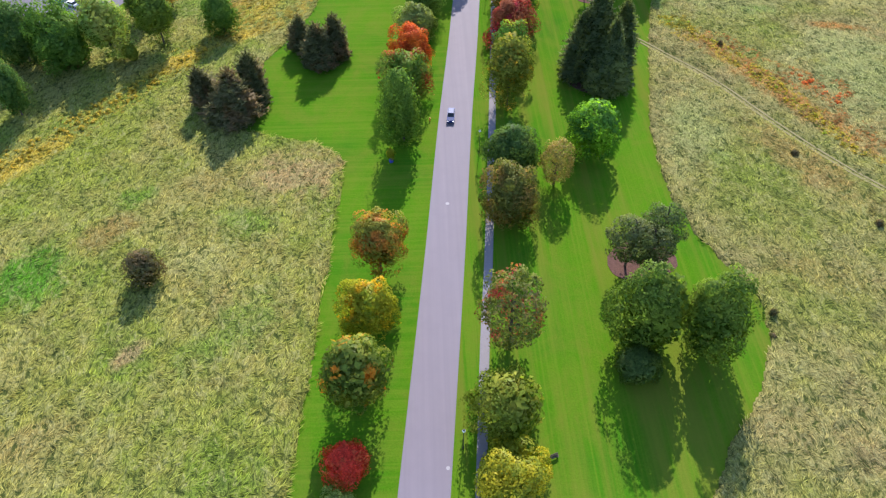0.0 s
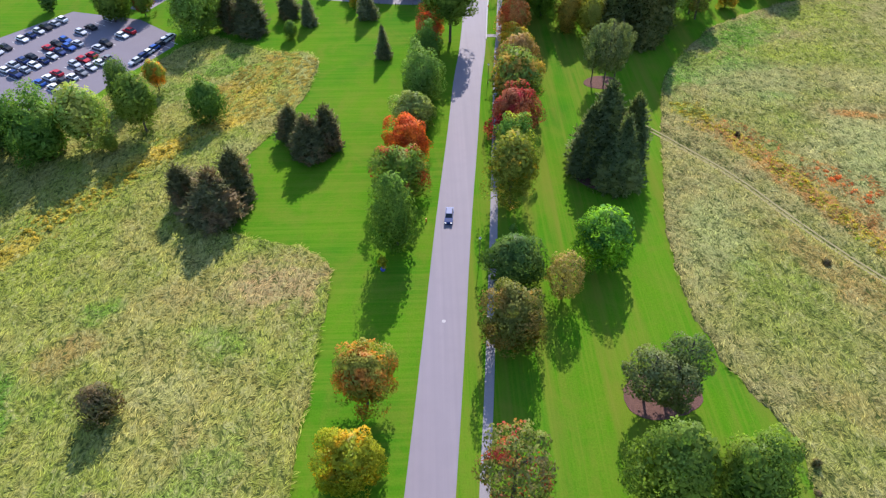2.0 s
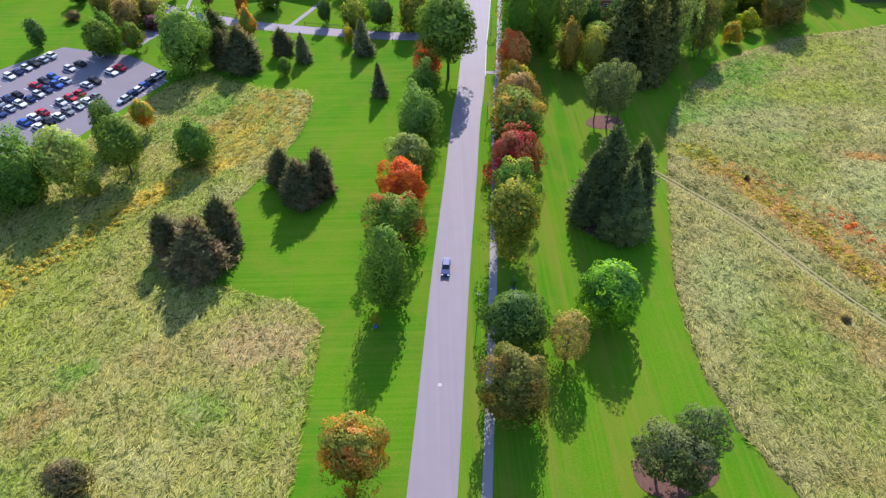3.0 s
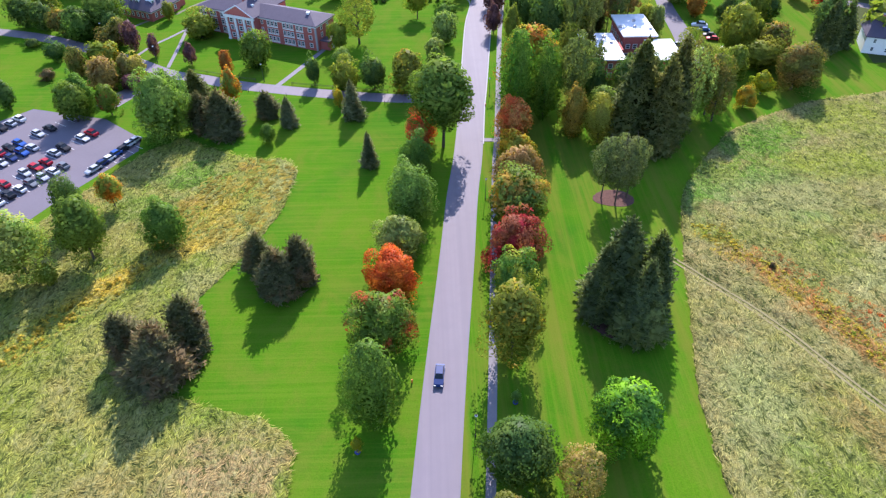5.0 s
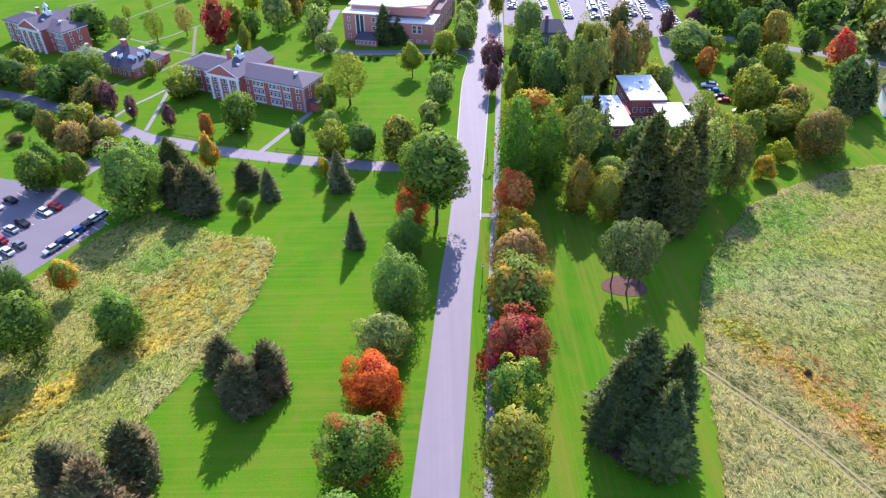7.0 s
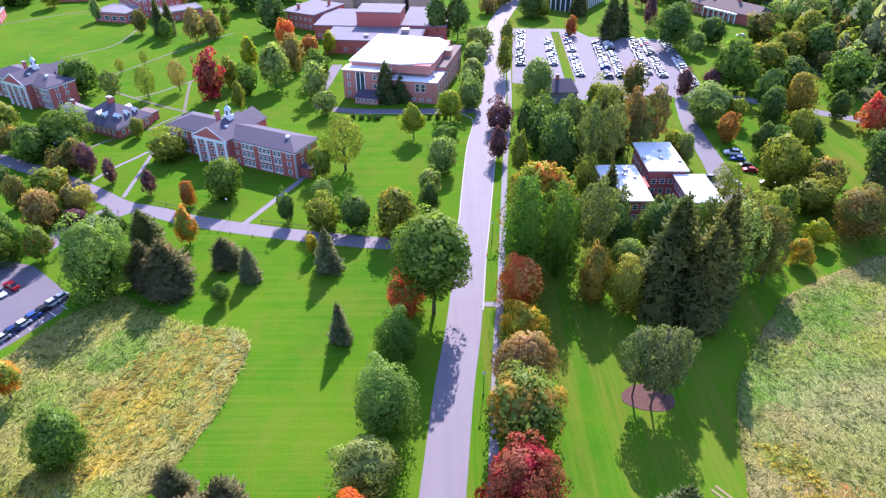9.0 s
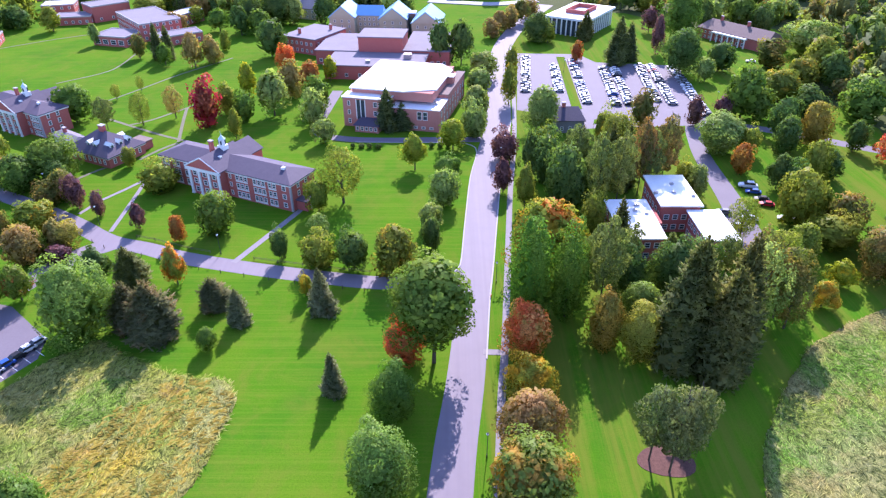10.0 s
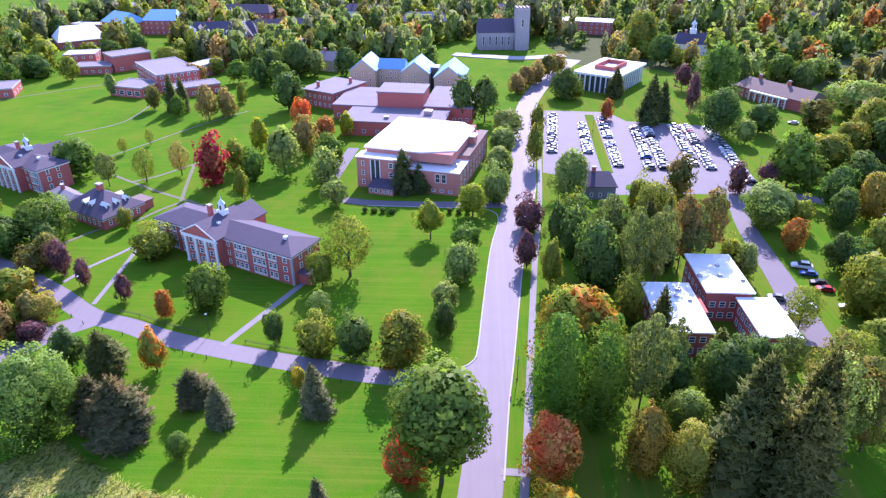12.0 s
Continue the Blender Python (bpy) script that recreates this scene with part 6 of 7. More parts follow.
def science_hall():
    """The big brick block with a white membrane roof in two levels."""
    t = thing("brick_hall", -27.8, 335.0, 0, -13.5, "large brick hall under a bright white flat roof", "building")
    # front left part, three storeys
    block(t, 0, 18.0, 0, 38.0, 0, 11.0, BRICK_PALE)
    block(t, 18.0, 36.5, 1.0, 14.0, 0, 8.2, BRICK_PALE)
    block(t, 18.0, 36.5, 14.0, 44.0, 0, 9.6, BRICK_PALE)
    part("roof", boxed((-0.3, 18.2, -0.4, 6.0, 11.0, 11.35)), ROOF_WHITE, t)
    part("lower_roof", boxed((18.2, 36.8, 0.6, 13.9, 8.2, 8.55)), ROOF_WHITE, t)
    part("back_roof", boxed((33.2, 36.8, 14.1, 44.2, 9.6, 9.95)), ROOF_TAN, t)
    part("upper_wall", boxed((2.0, 33.0, 5.0, 40.0, 9.7, 13.0)), BRICK_PALE, t)
    bm = bmesh.new()
    pts = ((1.2, 4.2), (22.0, 4.0), (33.6, 9.0), (33.8, 34.0), (28.0, 40.6), (1.4, 40.8))
    lo, hi = ([bm.verts.new((a, b, z)) for a, b in pts] for z in (13.0, 13.5))
    bm.faces.new(list(reversed(lo)))
    bm.faces.new(hi)
    for i in range(6):
        bm.faces.new((lo[i], lo[(i + 1) % 6], hi[(i + 1) % 6], hi[i]))
    part("upper_roof", bm, ROOF_WHITE, t, "broad bright white roof deck")
    block(t, 30.5, 35.5, 27.0, 31.0, 9.9, 12.6, BRICK_PALE, "penthouse")
    part("penthouse_roof", boxed((30.2, 35.8, 26.7, 31.3, 12.6, 12.8)), ROOF_WHITE, t)
    for z in (1.2, 4.6, 8.0):
        wall_window(t, 2.3, 0, z, 1.1, 1.8, 0)
        wall_window(t, 12.6, 0, z, 1.6, 1.9, 0)
        wall_window(t, 14.6, 0, z, 1.6, 1.9, 0)
    part("stair_glazing", boxed((5.4, 8.4, -0.06, 0.0, 3.0, 10.4)), GLASS, t)
    for k in (5.2, 6.9, 8.6):
        part("mullion", boxed((k - 0.15, k + 0.15, -0.14, 0.0, 3.0, 10.5)), WHITE, t)
    window_row(t, 20.0, 1.0, 35.0, 1.0, 0.8, 5, 1.5, 1.0, 0)
    for k in (29.0, 31.2):
        wall_window(t, k, 1.0, 4.2, 1.8, 3.2, 0)
    for z in (1.2, 4.8):
        window_row(t, 36.5, 2.0, 36.5, 43.0, z, 9, 1.4, 2.2, 90)
    part("vent", boxed((33.4, 34.6, 6.0, 7.2, 8.55, 9.5)), STEEL, t)
    p = part("porch", boxed((6.0, 15.0, -5.0, 0, 0, 2.6)), BRICK_PALE, t)
    bm = bmesh.new()
    a = [bm.verts.new(c) for c in ((5.4, -5.6, 2.6), (15.6, -5.6, 2.6), (15.6, 0, 2.6), (5.4, 0, 2.6), (7.0, -0.6, 4.2), (14.0, -0.6, 4.2))]
    for f in ((0, 1, 5, 4), (1, 2, 5), (3, 0, 4), (2, 3, 4, 5), (3, 2, 1, 0)):
        bm.faces.new([a[i] for i in f])
    part("porch_roof", bm, SHINGLE, p)
    window_row(t, 6.2, -5.0, 14.8, -5.0, 0.7, 5, 1.2, 1.5, 0)


def white_roof_house():
    """Low brick building under flat white roofs, half hidden in evergreens."""
    t = thing("brick_lodge", 54.0, 240.0, 0, 0, "low brick building with bright white flat roofs", "building")
    for x0, x1, y0, y1, h in ((0.0, 11.5, 0.5, 21.5, 6.6), (13.6, 25.0, 15.0, 34.0, 8.0), (20.5, 29.4, -1.0, 14.95, 6.9)):
        block(t, x0 + 0.6, x1 - 0.6, y0 + 0.6, y1 - 0.6, 0, h, BRICK)
        part("roof", boxed((x0, x1, y0, y1, h, h + 0.4)), ROOF_WHITE, t)
        for z in (0.9, 3.9):
            window_row(t, x0 + 1, y0 + 0.6, x1 - 1, y0 + 0.6, z, 4, 1.5, 1.6, 0)
            window_row(t, x0 + 0.6, y1 - 1, x0 + 0.6, y0 + 1, z, 6, 1.5, 1.6, -90)
    block(t, 11.0, 13.0, 10.0, 18.0, 0, 6.0, BRICK, "link")
    rng = random.Random(5)
    for k in range(9):
        a = (rng.uniform(1.5, 10), rng.uniform(3, 19)) if k < 5 else (rng.uniform(14, 25), rng.uniform(19, 34))
        b = 7.0 if k < 5 else 8.4
        v = bmesh.new()
        box(v, a[0] - 0.5, a[0] + 0.5, a[1] - 0.4, a[1] + 0.4, b, b + 0.6)
        part("roof_vent", v, STEEL, t)


def stone_residence():
    """Tan stone wings with blue metal roofs and a glazed stair tower."""
    t = thing("residence", -53.0, 477.0, 0, -6.0, "tan stone residence with blue metal gable roofs", "building")
    for x0, x1, y0, y1 in ((0, 14.0, -6.0, 14.0), (28.0, 43.0, -8.0, 12.0), (47.0, 62.0, -16.0, 6.0)):
        block(t, x0, x1, y0, y1, 0, 9.0, STONE)
        gable_roof_y(t, x0, x1, y0 - 0.4, y1 + 0.4, 9.0, 6.2, METAL_BLUE, 0.5)
        g = bmesh.new()
        f, b = ([g.verts.new(c) for c in ((x0, yy, 9.0), (x1, yy, 9.0), ((x0 + x1) / 2, yy, 14.6))] for yy in (y0 - 0.5, y0))
        g.faces.new(f)
        g.faces.new(list(reversed(b)))
        for i in range(3):
            g.faces.new((f[(i + 1) % 3], f[i], b[i], b[(i + 1) % 3]))
        part("gable", g, STONE, t)
        for z in (0.9, 3.7, 6.5):
            window_row(t, x0 + 1, y0, x1 - 1, y0, z, 3, 1.1, 1.5, 0)
    block(t, 14.0, 28.0, 0, 11.0, 0, 9.0, STONE)
    hip_roof(t, 14.0, 28.0, 0, 11.0, 9.0, 4.6, METAL_BLUE, 0.4, 0.0, 0.0)
    for z in (0.9, 3.7, 6.5):
        window_row(t, 14.5, 0, 27.5, 0, z, 5, 1.1, 1.5, 0)
    part("stair_tower", boxed((43.0, 47.0, -2.0, 4.0, 0, 11.0)), GLASS, t, "glazed stair tower")
    part("tower_roof", boxed((42.8, 47.2, -2.3, 4.2, 11.0, 11.4)), METAL_BLUE, t)


def theatre():
    t = thing("theatre", -37.0, 383.0, 0, -6.0, "brick theatre block rising from low flat roofs", "building")
    block(t, 3.0, 24.0, 30.0, 46.0, 0, 13.0, BRICK)
    part("roof", boxed((2.6, 24.4, 29.6, 46.4, 13.0, 13.5)), ROOF_GREY, t)
    for x0, x1, y0, y1, h, m in ((-8.0, 36.0, 8.0, 29.9, 6.0, ROOF_GREY), (24.1, 46.0, 30.0, 66.0, 7.2, ROOF_GREY), (-18.0, 2.9, 30.0, 62.0, 6.4, ROOF_GREY)):
        block(t, x0, x1, y0, y1, 0, h, BRICK)
        part("roof", boxed((x0 - 0.4, x1 + 0.4, y0 - 0.4, y1, h, h + 0.45)), m, t)
        window_row(t, x0 + 1, y0, x1 - 1, y0, 1.2, 7, 1.5, 1.6, 0)
    part("unit", boxed((26.0, 29.5, 20.0, 23.0, 6.45, 8.4)), STEEL, t)
    part("unit", boxed((10.0, 12.0, 12.0, 13.5, 6.45, 7.6)), STEEL, t)
    w = thing("brick_wing", -72.0, 438.0, 0, -28.0, "older brick wing with chimneys and grey flat roof", "building")
    block(w, 0, 20.0, 0, 26.0, 0, 7.5, BRICK)
    part("roof", boxed((-0.4, 20.4, -0.4, 26.4, 7.5, 8.0)), ROOF_GREY, w)
    for z in (1.0, 4.4):
        window_row(w, 1, 0, 19, 0, z, 6, 1.2, 1.6, 0)
        window_row(w, 20.0, 1, 20.0, 25, z, 7, 1.2, 1.6, 90)
    chimney(w, 6, 6, 7.9, 10.5)
    chimney(w, 15, 20, 7.9, 10.5)


def pavilion():
    """Modern library: a white overhanging roof on white columns round a dark glass box."""
    t = thing("library", 64.5, 473.0, 0, -33.0, "modern hall with white overhanging roof and tall white columns", "building")
    block(t, 2.0, 23.0, 2.0, 38.0, 0, 8.4, GLASS, "glass_wall")
    part("roof", boxed((0, 25.0, 0, 40.0, 8.4, 9.5)), ROOF_WHITE, t)
    for k in range(9):
        part("column", boxed((0.6 + k * 2.9, 1.2 + k * 2.9, 0.6, 1.2, 0, 8.4)), WHITE, t)
    for k in range(1, 13):
        part("column", boxed((23.8, 24.4, 0.6 + k * 3.0, 1.2 + k * 3.0, 0, 8.4)), WHITE, t)
    for r in ((7.0, 18.0, 11.0, 11.6), (7.0, 18.0, 28.4, 29.0), (7.0, 7.6, 11.6, 28.4), (17.4, 18.0, 11.6, 28.4)):
        part("roof_well", boxed((*r, 9.5, 11.6)), BRICK, t)


def low_residence():
    t = thing("brick_house", 146.0, 464.0, 0, -56.0, "long low brick house with a white columned front", "house")
    block(t, 0, 41.0, 0, 16.0, 0, 5.0, BRICK)
    hip_roof(t, 0, 41.0, 0, 16.0, 5.0, 4.0, SHINGLE_BROWN, 0.5, 0.3, 0.3)
    part("portico", boxed((10.0, 30.0, -2.2, -0.1, 4.3, 5.0)), WHITE, t)
    for k in range(7):
        part("column", boxed((10.0 + 3.25 * k, 10.5 + 3.25 * k, -2.1, -1.6, 0, 4.3)), WHITE, t)
    for z in (0.6, 2.9):
        window_row(t, 10.5, 0, 29.5, 0, z, 6, 1.8, 1.6, 0)
        window_row(t, 1, 0, 9, 0, z, 3, 1.0, 1.3, 0)
    chimney(t, 8, 8, 8, 11)
    chimney(t, 24, 8, 8, 11)


def chapel():
    t = thing("chapel", 15.0, 572.0, 0, 6.0, "grey stone gothic chapel with a square tower", "church")
    block(t, 0, 34.0, 0, 14.0, 0, 11.0, STONE_GREY)
    hip_roof(t, 0, 34.0, 0, 14.0, 11.0, 8.0, SHINGLE, 0.4, 0.0, 0.0)
    block(t, 24.0, 33.0, -3.5, 5.0, 0, 26.0, STONE_GREY, "tower")
    part("battlement", boxed(*[(24.0 + 2.4 * k, 25.4 + 2.4 * k, -3.6, 5.1, 26.0, 27.2) for k in range(4)]), STONE_GREY, t)
    for k in range(6):
        part("buttress", boxed((1.0 + 4.2 * k, 1.9 + 4.2 * k, -1.6, 0, 0, 8.5)), STONE_GREY, t)
        wall_window(t, 3.5 + 4.2 * k, 0, 3.0, 1.4, 6.0, 0)
    wall_window(t, 28.5, -3.5, 15.0, 1.6, 5.0, 0)


def gabled(name, x, y, turn, w, d, h, rise, wall, roof, label, category="house", bays=5, storeys=2, stack=True):
    t = thing(name, x, y, 0, turn, label, category)
    block(t, 0, w, 0, d, 0, h, wall)
    hip_roof(t, 0, w, 0, d, h, rise, roof, 0.5, 0.35, 0.35)
    for s in range(storeys):
        window_row(t, 0.6, 0, w - 0.6, 0, 0.9 + s * h / storeys, bays, 1.1, 1.5, 0)
        window_row(t, w, 0.6, w, d - 0.6, 0.9 + s * h / storeys, max(2, bays // 2), 1.1, 1.5, 90)
    if stack:
        chimney(t, w * 0.3, d / 2, h + rise * 0.6, h + rise + 1.4)
    return t


brick_hall(-60.2, 280.0, -25.7, "three-storey brick hall with white pilasters, slate roof and cupola", True, 29.4)
brick_hall(-147.5, 330.0, -29.0, "brick hall with white pilasters and cupola at the lawn's edge", False, 14.5)
gabled("link_house", -129.0, 319.0, -34.0, 13.0, 5.0, 2.8, 1.4, WHITE, ROOF_GREY, "low white passage building with a grey roof", "house", 4, 1)
hip_house(-116.5, 305.5, -27.0)
science_hall()
white_roof_house()
stone_residence()
theatre()
pavilion()
low_residence()
chapel()
flat_building("classroom_block", -177.0, 486.0, -50.0, 40.0, 22.0, 9.0, BRICK, ROOF_GREY, "brick classroom block with grey flat roof", 3, 12)
flat_building("classroom_wing", -175.0, 450.0, -15.0, 20.0, 16.0, 5.0, BRICK, ROOF_GREY, "low brick wing with large white windows", 1, 4, 0.4, (3.2, 2.4))
flat_building("classroom_annex", -148.0, 474.0, 66.0, 34.0, 10.0, 6.5, BRICK, ROOF_WHITE, "long brick annex with a pale flat roof", 2, 9)
flat_building("lecture_wing", -139.0, 444.0, 36.0, 24.0, 12.0, 4.8, BRICK, ROOF_GREY, "low brick lecture wing with a pale flat roof", 1, 6)
flat_building("gym_block", -196.8, 499.0, 45.0, 22.0, 16.0, 9.0, BRICK, ROOF_GREY, "plain brick gymnasium with grey roof", 1, 3)
flat_building("gym_wing", -217.0, 492.0, 12.0, 20.0, 13.0, 4.5, BRICK, ROOF_GREY, "low brick gymnasium wing", 1, 5)
flat_building("gym_office", -234.0, 512.0, 15.0, 18.0, 14.0, 7.0, BRICK, ROOF_WHITE, "square brick office with a pale roof", 2, 4)
flat_building("studio_block", -245.0, 436.0, 20.0, 24.0, 18.0, 4.5, BRICK, ROOF_GREY, "low brick block with pale flat roof", 1, 4)
gabled("white_house", 50.5, 327.0, 0.0, 10.0, 11.0, 4.5, 3.6, ROOF_GREY, SHINGLE, "small grey house with a dark roof beside the car park", "house", 3, 1)
old_hall = gabled("old_hall", -176.0, 561.0, 14.0, 44.0, 20.0, 8.0, 9.0, BRICK, SHINGLE, "old brick hall under a steep dark slate roof", "college hall", 9)
def old_hall_extras(t):
    for x0, x1 in ((3.0, 12.0), (31.0, 41.0)):
        block(t, x0, x1, -4.5, 0.0, 0, 8.6, BRICK, "gable_wing")
        gable_roof_y(t, x0, x1, -5.0, 10.0, 8.6, 7.4, SHINGLE, 0.4, "gable_roof")
    for x0 in (15.5, 20.0, 24.5):
        dormer(t, x0, 2.2, 10.2, 0)
    bm = bmesh.new()
    tube(bm, (18.0, -6.0, 4.6), (2.0, -3.5, 16.0), 1.3, 1.3, 4)
    part("conveyor_housing", bm, ROOF_WHITE, t, "pale slanting conveyor housing")
    for x0, x1, y0, y1, h in ((14.0, 30.0, -16.0, -8.0, 3.4), (24.0, 38.0, -24.0, -16.4, 3.0)):
        shed = part("shed", boxed((x0, x1, y0, y1, 0, h)), BRICK, t)
        part("shed_roof", boxed((x0 - 0.4, x1 + 0.4, y0 - 0.4, y1 + 0.3, h, h + 0.4)), ROOF_WHITE, shed)


old_hall_extras(old_hall)
stack_ob = thing("chimney_stack", -136.0, 554.0, 0, 14.0, "tall pale chimney stack beside the old hall", "chimney")
part("shaft", boxed((-1.1, 1.1, -1.1, 1.1, 0, 20.0)), WHITE, stack_ob)
part("cap", boxed((-1.3, 1.3, -1.3, 1.3, 20.0, 20.5)), KERB, stack_ob)
gabled("gallery", -266.0, 621.0, -33.0, 28.0, 20.0, 9.0, 7.0, BRICK, METAL_BLUE, "brick gallery with blue-grey metal roof", "college hall", 7, 2, False)
gabled("art_hall", -234.0, 619.0, 0.0, 26.0, 22.0, 10.0, 6.5, BRICK, METAL_BLUE, "brick art hall with blue-grey metal roof", "college hall", 6, 3, False)
flat_building("art_wing", -298.0, 634.0, -10.0, 30.0, 10.0, 5.0, BRICK, ROOF_WHITE, "low brick wing with a white roof", 1, 7)
gabled("field_house", -266.0, 562.0, 38.0, 30.0, 28.0, 4.5, 8.5, BRICK, ROOF_WHITE, "field house under a large bright white hipped roof", "sports hall", 6, 1, False)
flat_building("sports_hall", -330.0, 698.0, 26.0, 58.0, 24.0, 6.5, BRICK, ROOF_GREY, "long sports hall with a grey roof", 1, 10)
gabled("dormitory_hall", -189.0, 662.0, 1.0, 38.0, 16.0, 9.0, 6.0, BRICK, SHINGLE, "brick dormitory with dark roof among trees", "college hall", 8, 3)
gabled("stone_house", -150.0, 615.0, 15.0, 24.0, 12.0, 6.0, 5.0, STONE_GREY, SHINGLE, "grey stone house with slate roof among trees", "house", 5)
gabled("stone_house", -121.0, 623.0, 18.0, 28.0, 12.0, 6.0, 5.0, STONE_GREY, SHINGLE, "long grey stone house with slate roof among trees", "house", 6)
gabled("stone_house", -73.0, 564.0, 10.0, 22.0, 12.0, 4.5, 5.0, STONE_GREY, ROOF_GREY, "grey stone house with pale slate roof", "house", 5)
gabled("stone_house", -82.0, 510.0, -20.0, 16.0, 12.0, 6.0, 4.5, STONE, ROOF_GREY, "small tan stone house with pale roof", "house", 4)
gabled("stone_house", -112.0, 545.0, 6.0, 20.0, 11.0, 5.5, 5.0, STONE, ROOF_WHITE, "tan stone house under a pale slate roof", "house", 5)
gabled("frame_house", 20.0, 690.0, 5.0, 26.0, 14.0, 7.0, 5.5, WHITE, ROOF_GREY, "pale frame house far off among trees", "house", 5)
gabled("frame_house", 120.0, 720.0, -10.0, 24.0, 14.0, 6.5, 5.5, WHITE, SHINGLE, "white frame house far off among trees", "house", 5)
gabled("frame_house", 262.0, 660.0, 14.0, 22.0, 13.0, 6.0, 5.0, WHITE, SHINGLE_BROWN, "white frame house on the wooded slope", "house", 4)
flat_building("workshop", 150.0, 800.0, -4.0, 70.0, 22.0, 6.0, BRICK, ROOF_WHITE, "long workshop with a white roof far off", 1, 8)
gabled("music_hall", -40.0, 626.0, 8.0, 32.0, 16.0, 9.0, 6.0, BRICK, ROOF_GREY, "brick hall with pale slate roof among trees", "college hall", 7)
gabled("frame_house", -95.0, 685.0, 0.0, 22.0, 14.0, 8.0, 5.0, WHITE, SHINGLE, "white frame house among trees", "house", 4)
structure("running_track", ribbon([(-318.0, 760.0), (-290.0, 778.0), (-255.0, 797.0), (-200.0, 815.0), (-150.0, 822.0)], 9.0, -0.05, 0.03), TRACK, "pinkish running track at the sports field", "running track")
structure("terrace", ribbon([(-1.0, 557.0), (20.0, 551.0), (43.0, 547.0), (70.0, 556.0)], 9.0, -0.05, 0.5), KERB, "pale stone terrace before the chapel", "terrace")
gabled("frame_house", 150.0, 258.0, -20.0, 14.0, 11.0, 5.5, 4.5, WHITE, SHINGLE, "white frame house with dark roof", "house", 3)
flat_building("dormitory", 76.0, 637.0, -15.0, 38.0, 18.0, 9.0, BRICK, ROOF_WHITE, "brick dormitory with a white flat roof", 3, 9)
flat_building("long_shed", 210.0, 760.0, 8.0, 60.0, 20.0, 6.0, BRICK, ROOF_WHITE, "long building with a white roof far off", 1, 8)
t_chapel = gabled("meeting_house", 141.0, 562.0, -8.0, 22.0, 13.0, 7.0, 6.0, WHITE, SHINGLE, "white meeting house with a steeple", "church", 4)
cupola(t_chapel, 11.0, 6.5, 14.0, 1.7)
BUILT_OVER += [(-80, 15, 380, 500), (-235, -180, 485, 532), (-180, -112, 430, 515), (-285, -235, 548, 605), (-300, -203, 590, 648), (-335, -265, 685, 755), (-330, -140, 752, 900), (-182, -126, 542, 586),
               (-192, -148, 645, 682), (-152, -90, 600, 642), (-76, -48, 550, 580), (-86, -60, 495, 524), (-44, -4, 610, 648), (-98, -70, 670, 702), (-6, 78, 430, 592), (72, 118, 605, 656), (136, 168, 542, 580),
               (60, 120, 450, 510), (140, 190, 420, 480), (-216, -182, 538, 582), (-470, -330, 640, 830), (-116, -88, 540, 560), (16, 50, 684, 708), (116, 148, 712, 738), (258, 288, 655, 682), (146, 224, 792, 826)]
WOODS_EAST = [(150, 250), (170, 330), (160, 390), (190, 420), (195, 480), (150, 480), (120, 520), (75, 530), (62, 590), (80, 900), (560, 900), (430, 240)]
WOODS_NORTH = [(-60, 520), (-100, 490), (-118, 515), (-175, 520), (-250, 535), (-330, 600), (-420, 900), (80, 900), (72, 600), (-4, 600), (-14, 512)]
WOODS_GYM = [(-320, 465), (-238, 482), (-238, 508), (-262, 545), (-330, 590), (-380, 520)]
WOODS_WEST = [(-150, 300), (-170, 330), (-210, 400), (-260, 470), (-290, 560), (-340, 640), (-480, 640), (-420, 300), (-220, 250), (-150, 235)]
structure("woodland_floor_east", prism(WOODS_EAST, -0.05, 0.008), FLOOR, "floor of the wood, tree shade put into its dark colour", "woodland floor")
for woods, tag_words in ((WOODS_EAST, "east"), (WOODS_NORTH, "north")):
    # sage leads the mix: its pale grey-green puts distance haze into the leaf colour
    for i, (tone, count, words) in enumerate((("dark_green", 270, "distant wood of dark green trees"), ("olive", 230, "distant wood of olive trees"), ("sage", 300, "distant trees greyed with painted haze"),
                                              ("spruce_gray", 110, "distant dark evergreens"), ("tan", 80, "distant tan autumn trees"), ("rust", 26, "distant rust-red autumn trees"),
                                              ("brown_olive", 120, "distant bronzed autumn trees"))):
        far_woods(tone, int(count * 1.15), 900 + 10 * i + len(tag_words), woods, words, (3.6, 7.4), squash=1.5 if tone == "spruce_gray" else 1.0)
for i, (tone, count) in enumerate((("dark_green", 50), ("olive", 50), ("tan", 14))):
    far_woods(tone, count, 960 + i, WOODS_WEST, "distant " + PALETTE[tone][4] + " in a belt of trees")
for i, (tone, count) in enumerate((("dark_green", 26), ("olive", 18), ("sage", 8))):
    far_woods(tone, count, 980 + i, WOODS_GYM, "distant " + PALETTE[tone][4] + " round the gymnasium")


# ---------------------------------------------------------------- cars


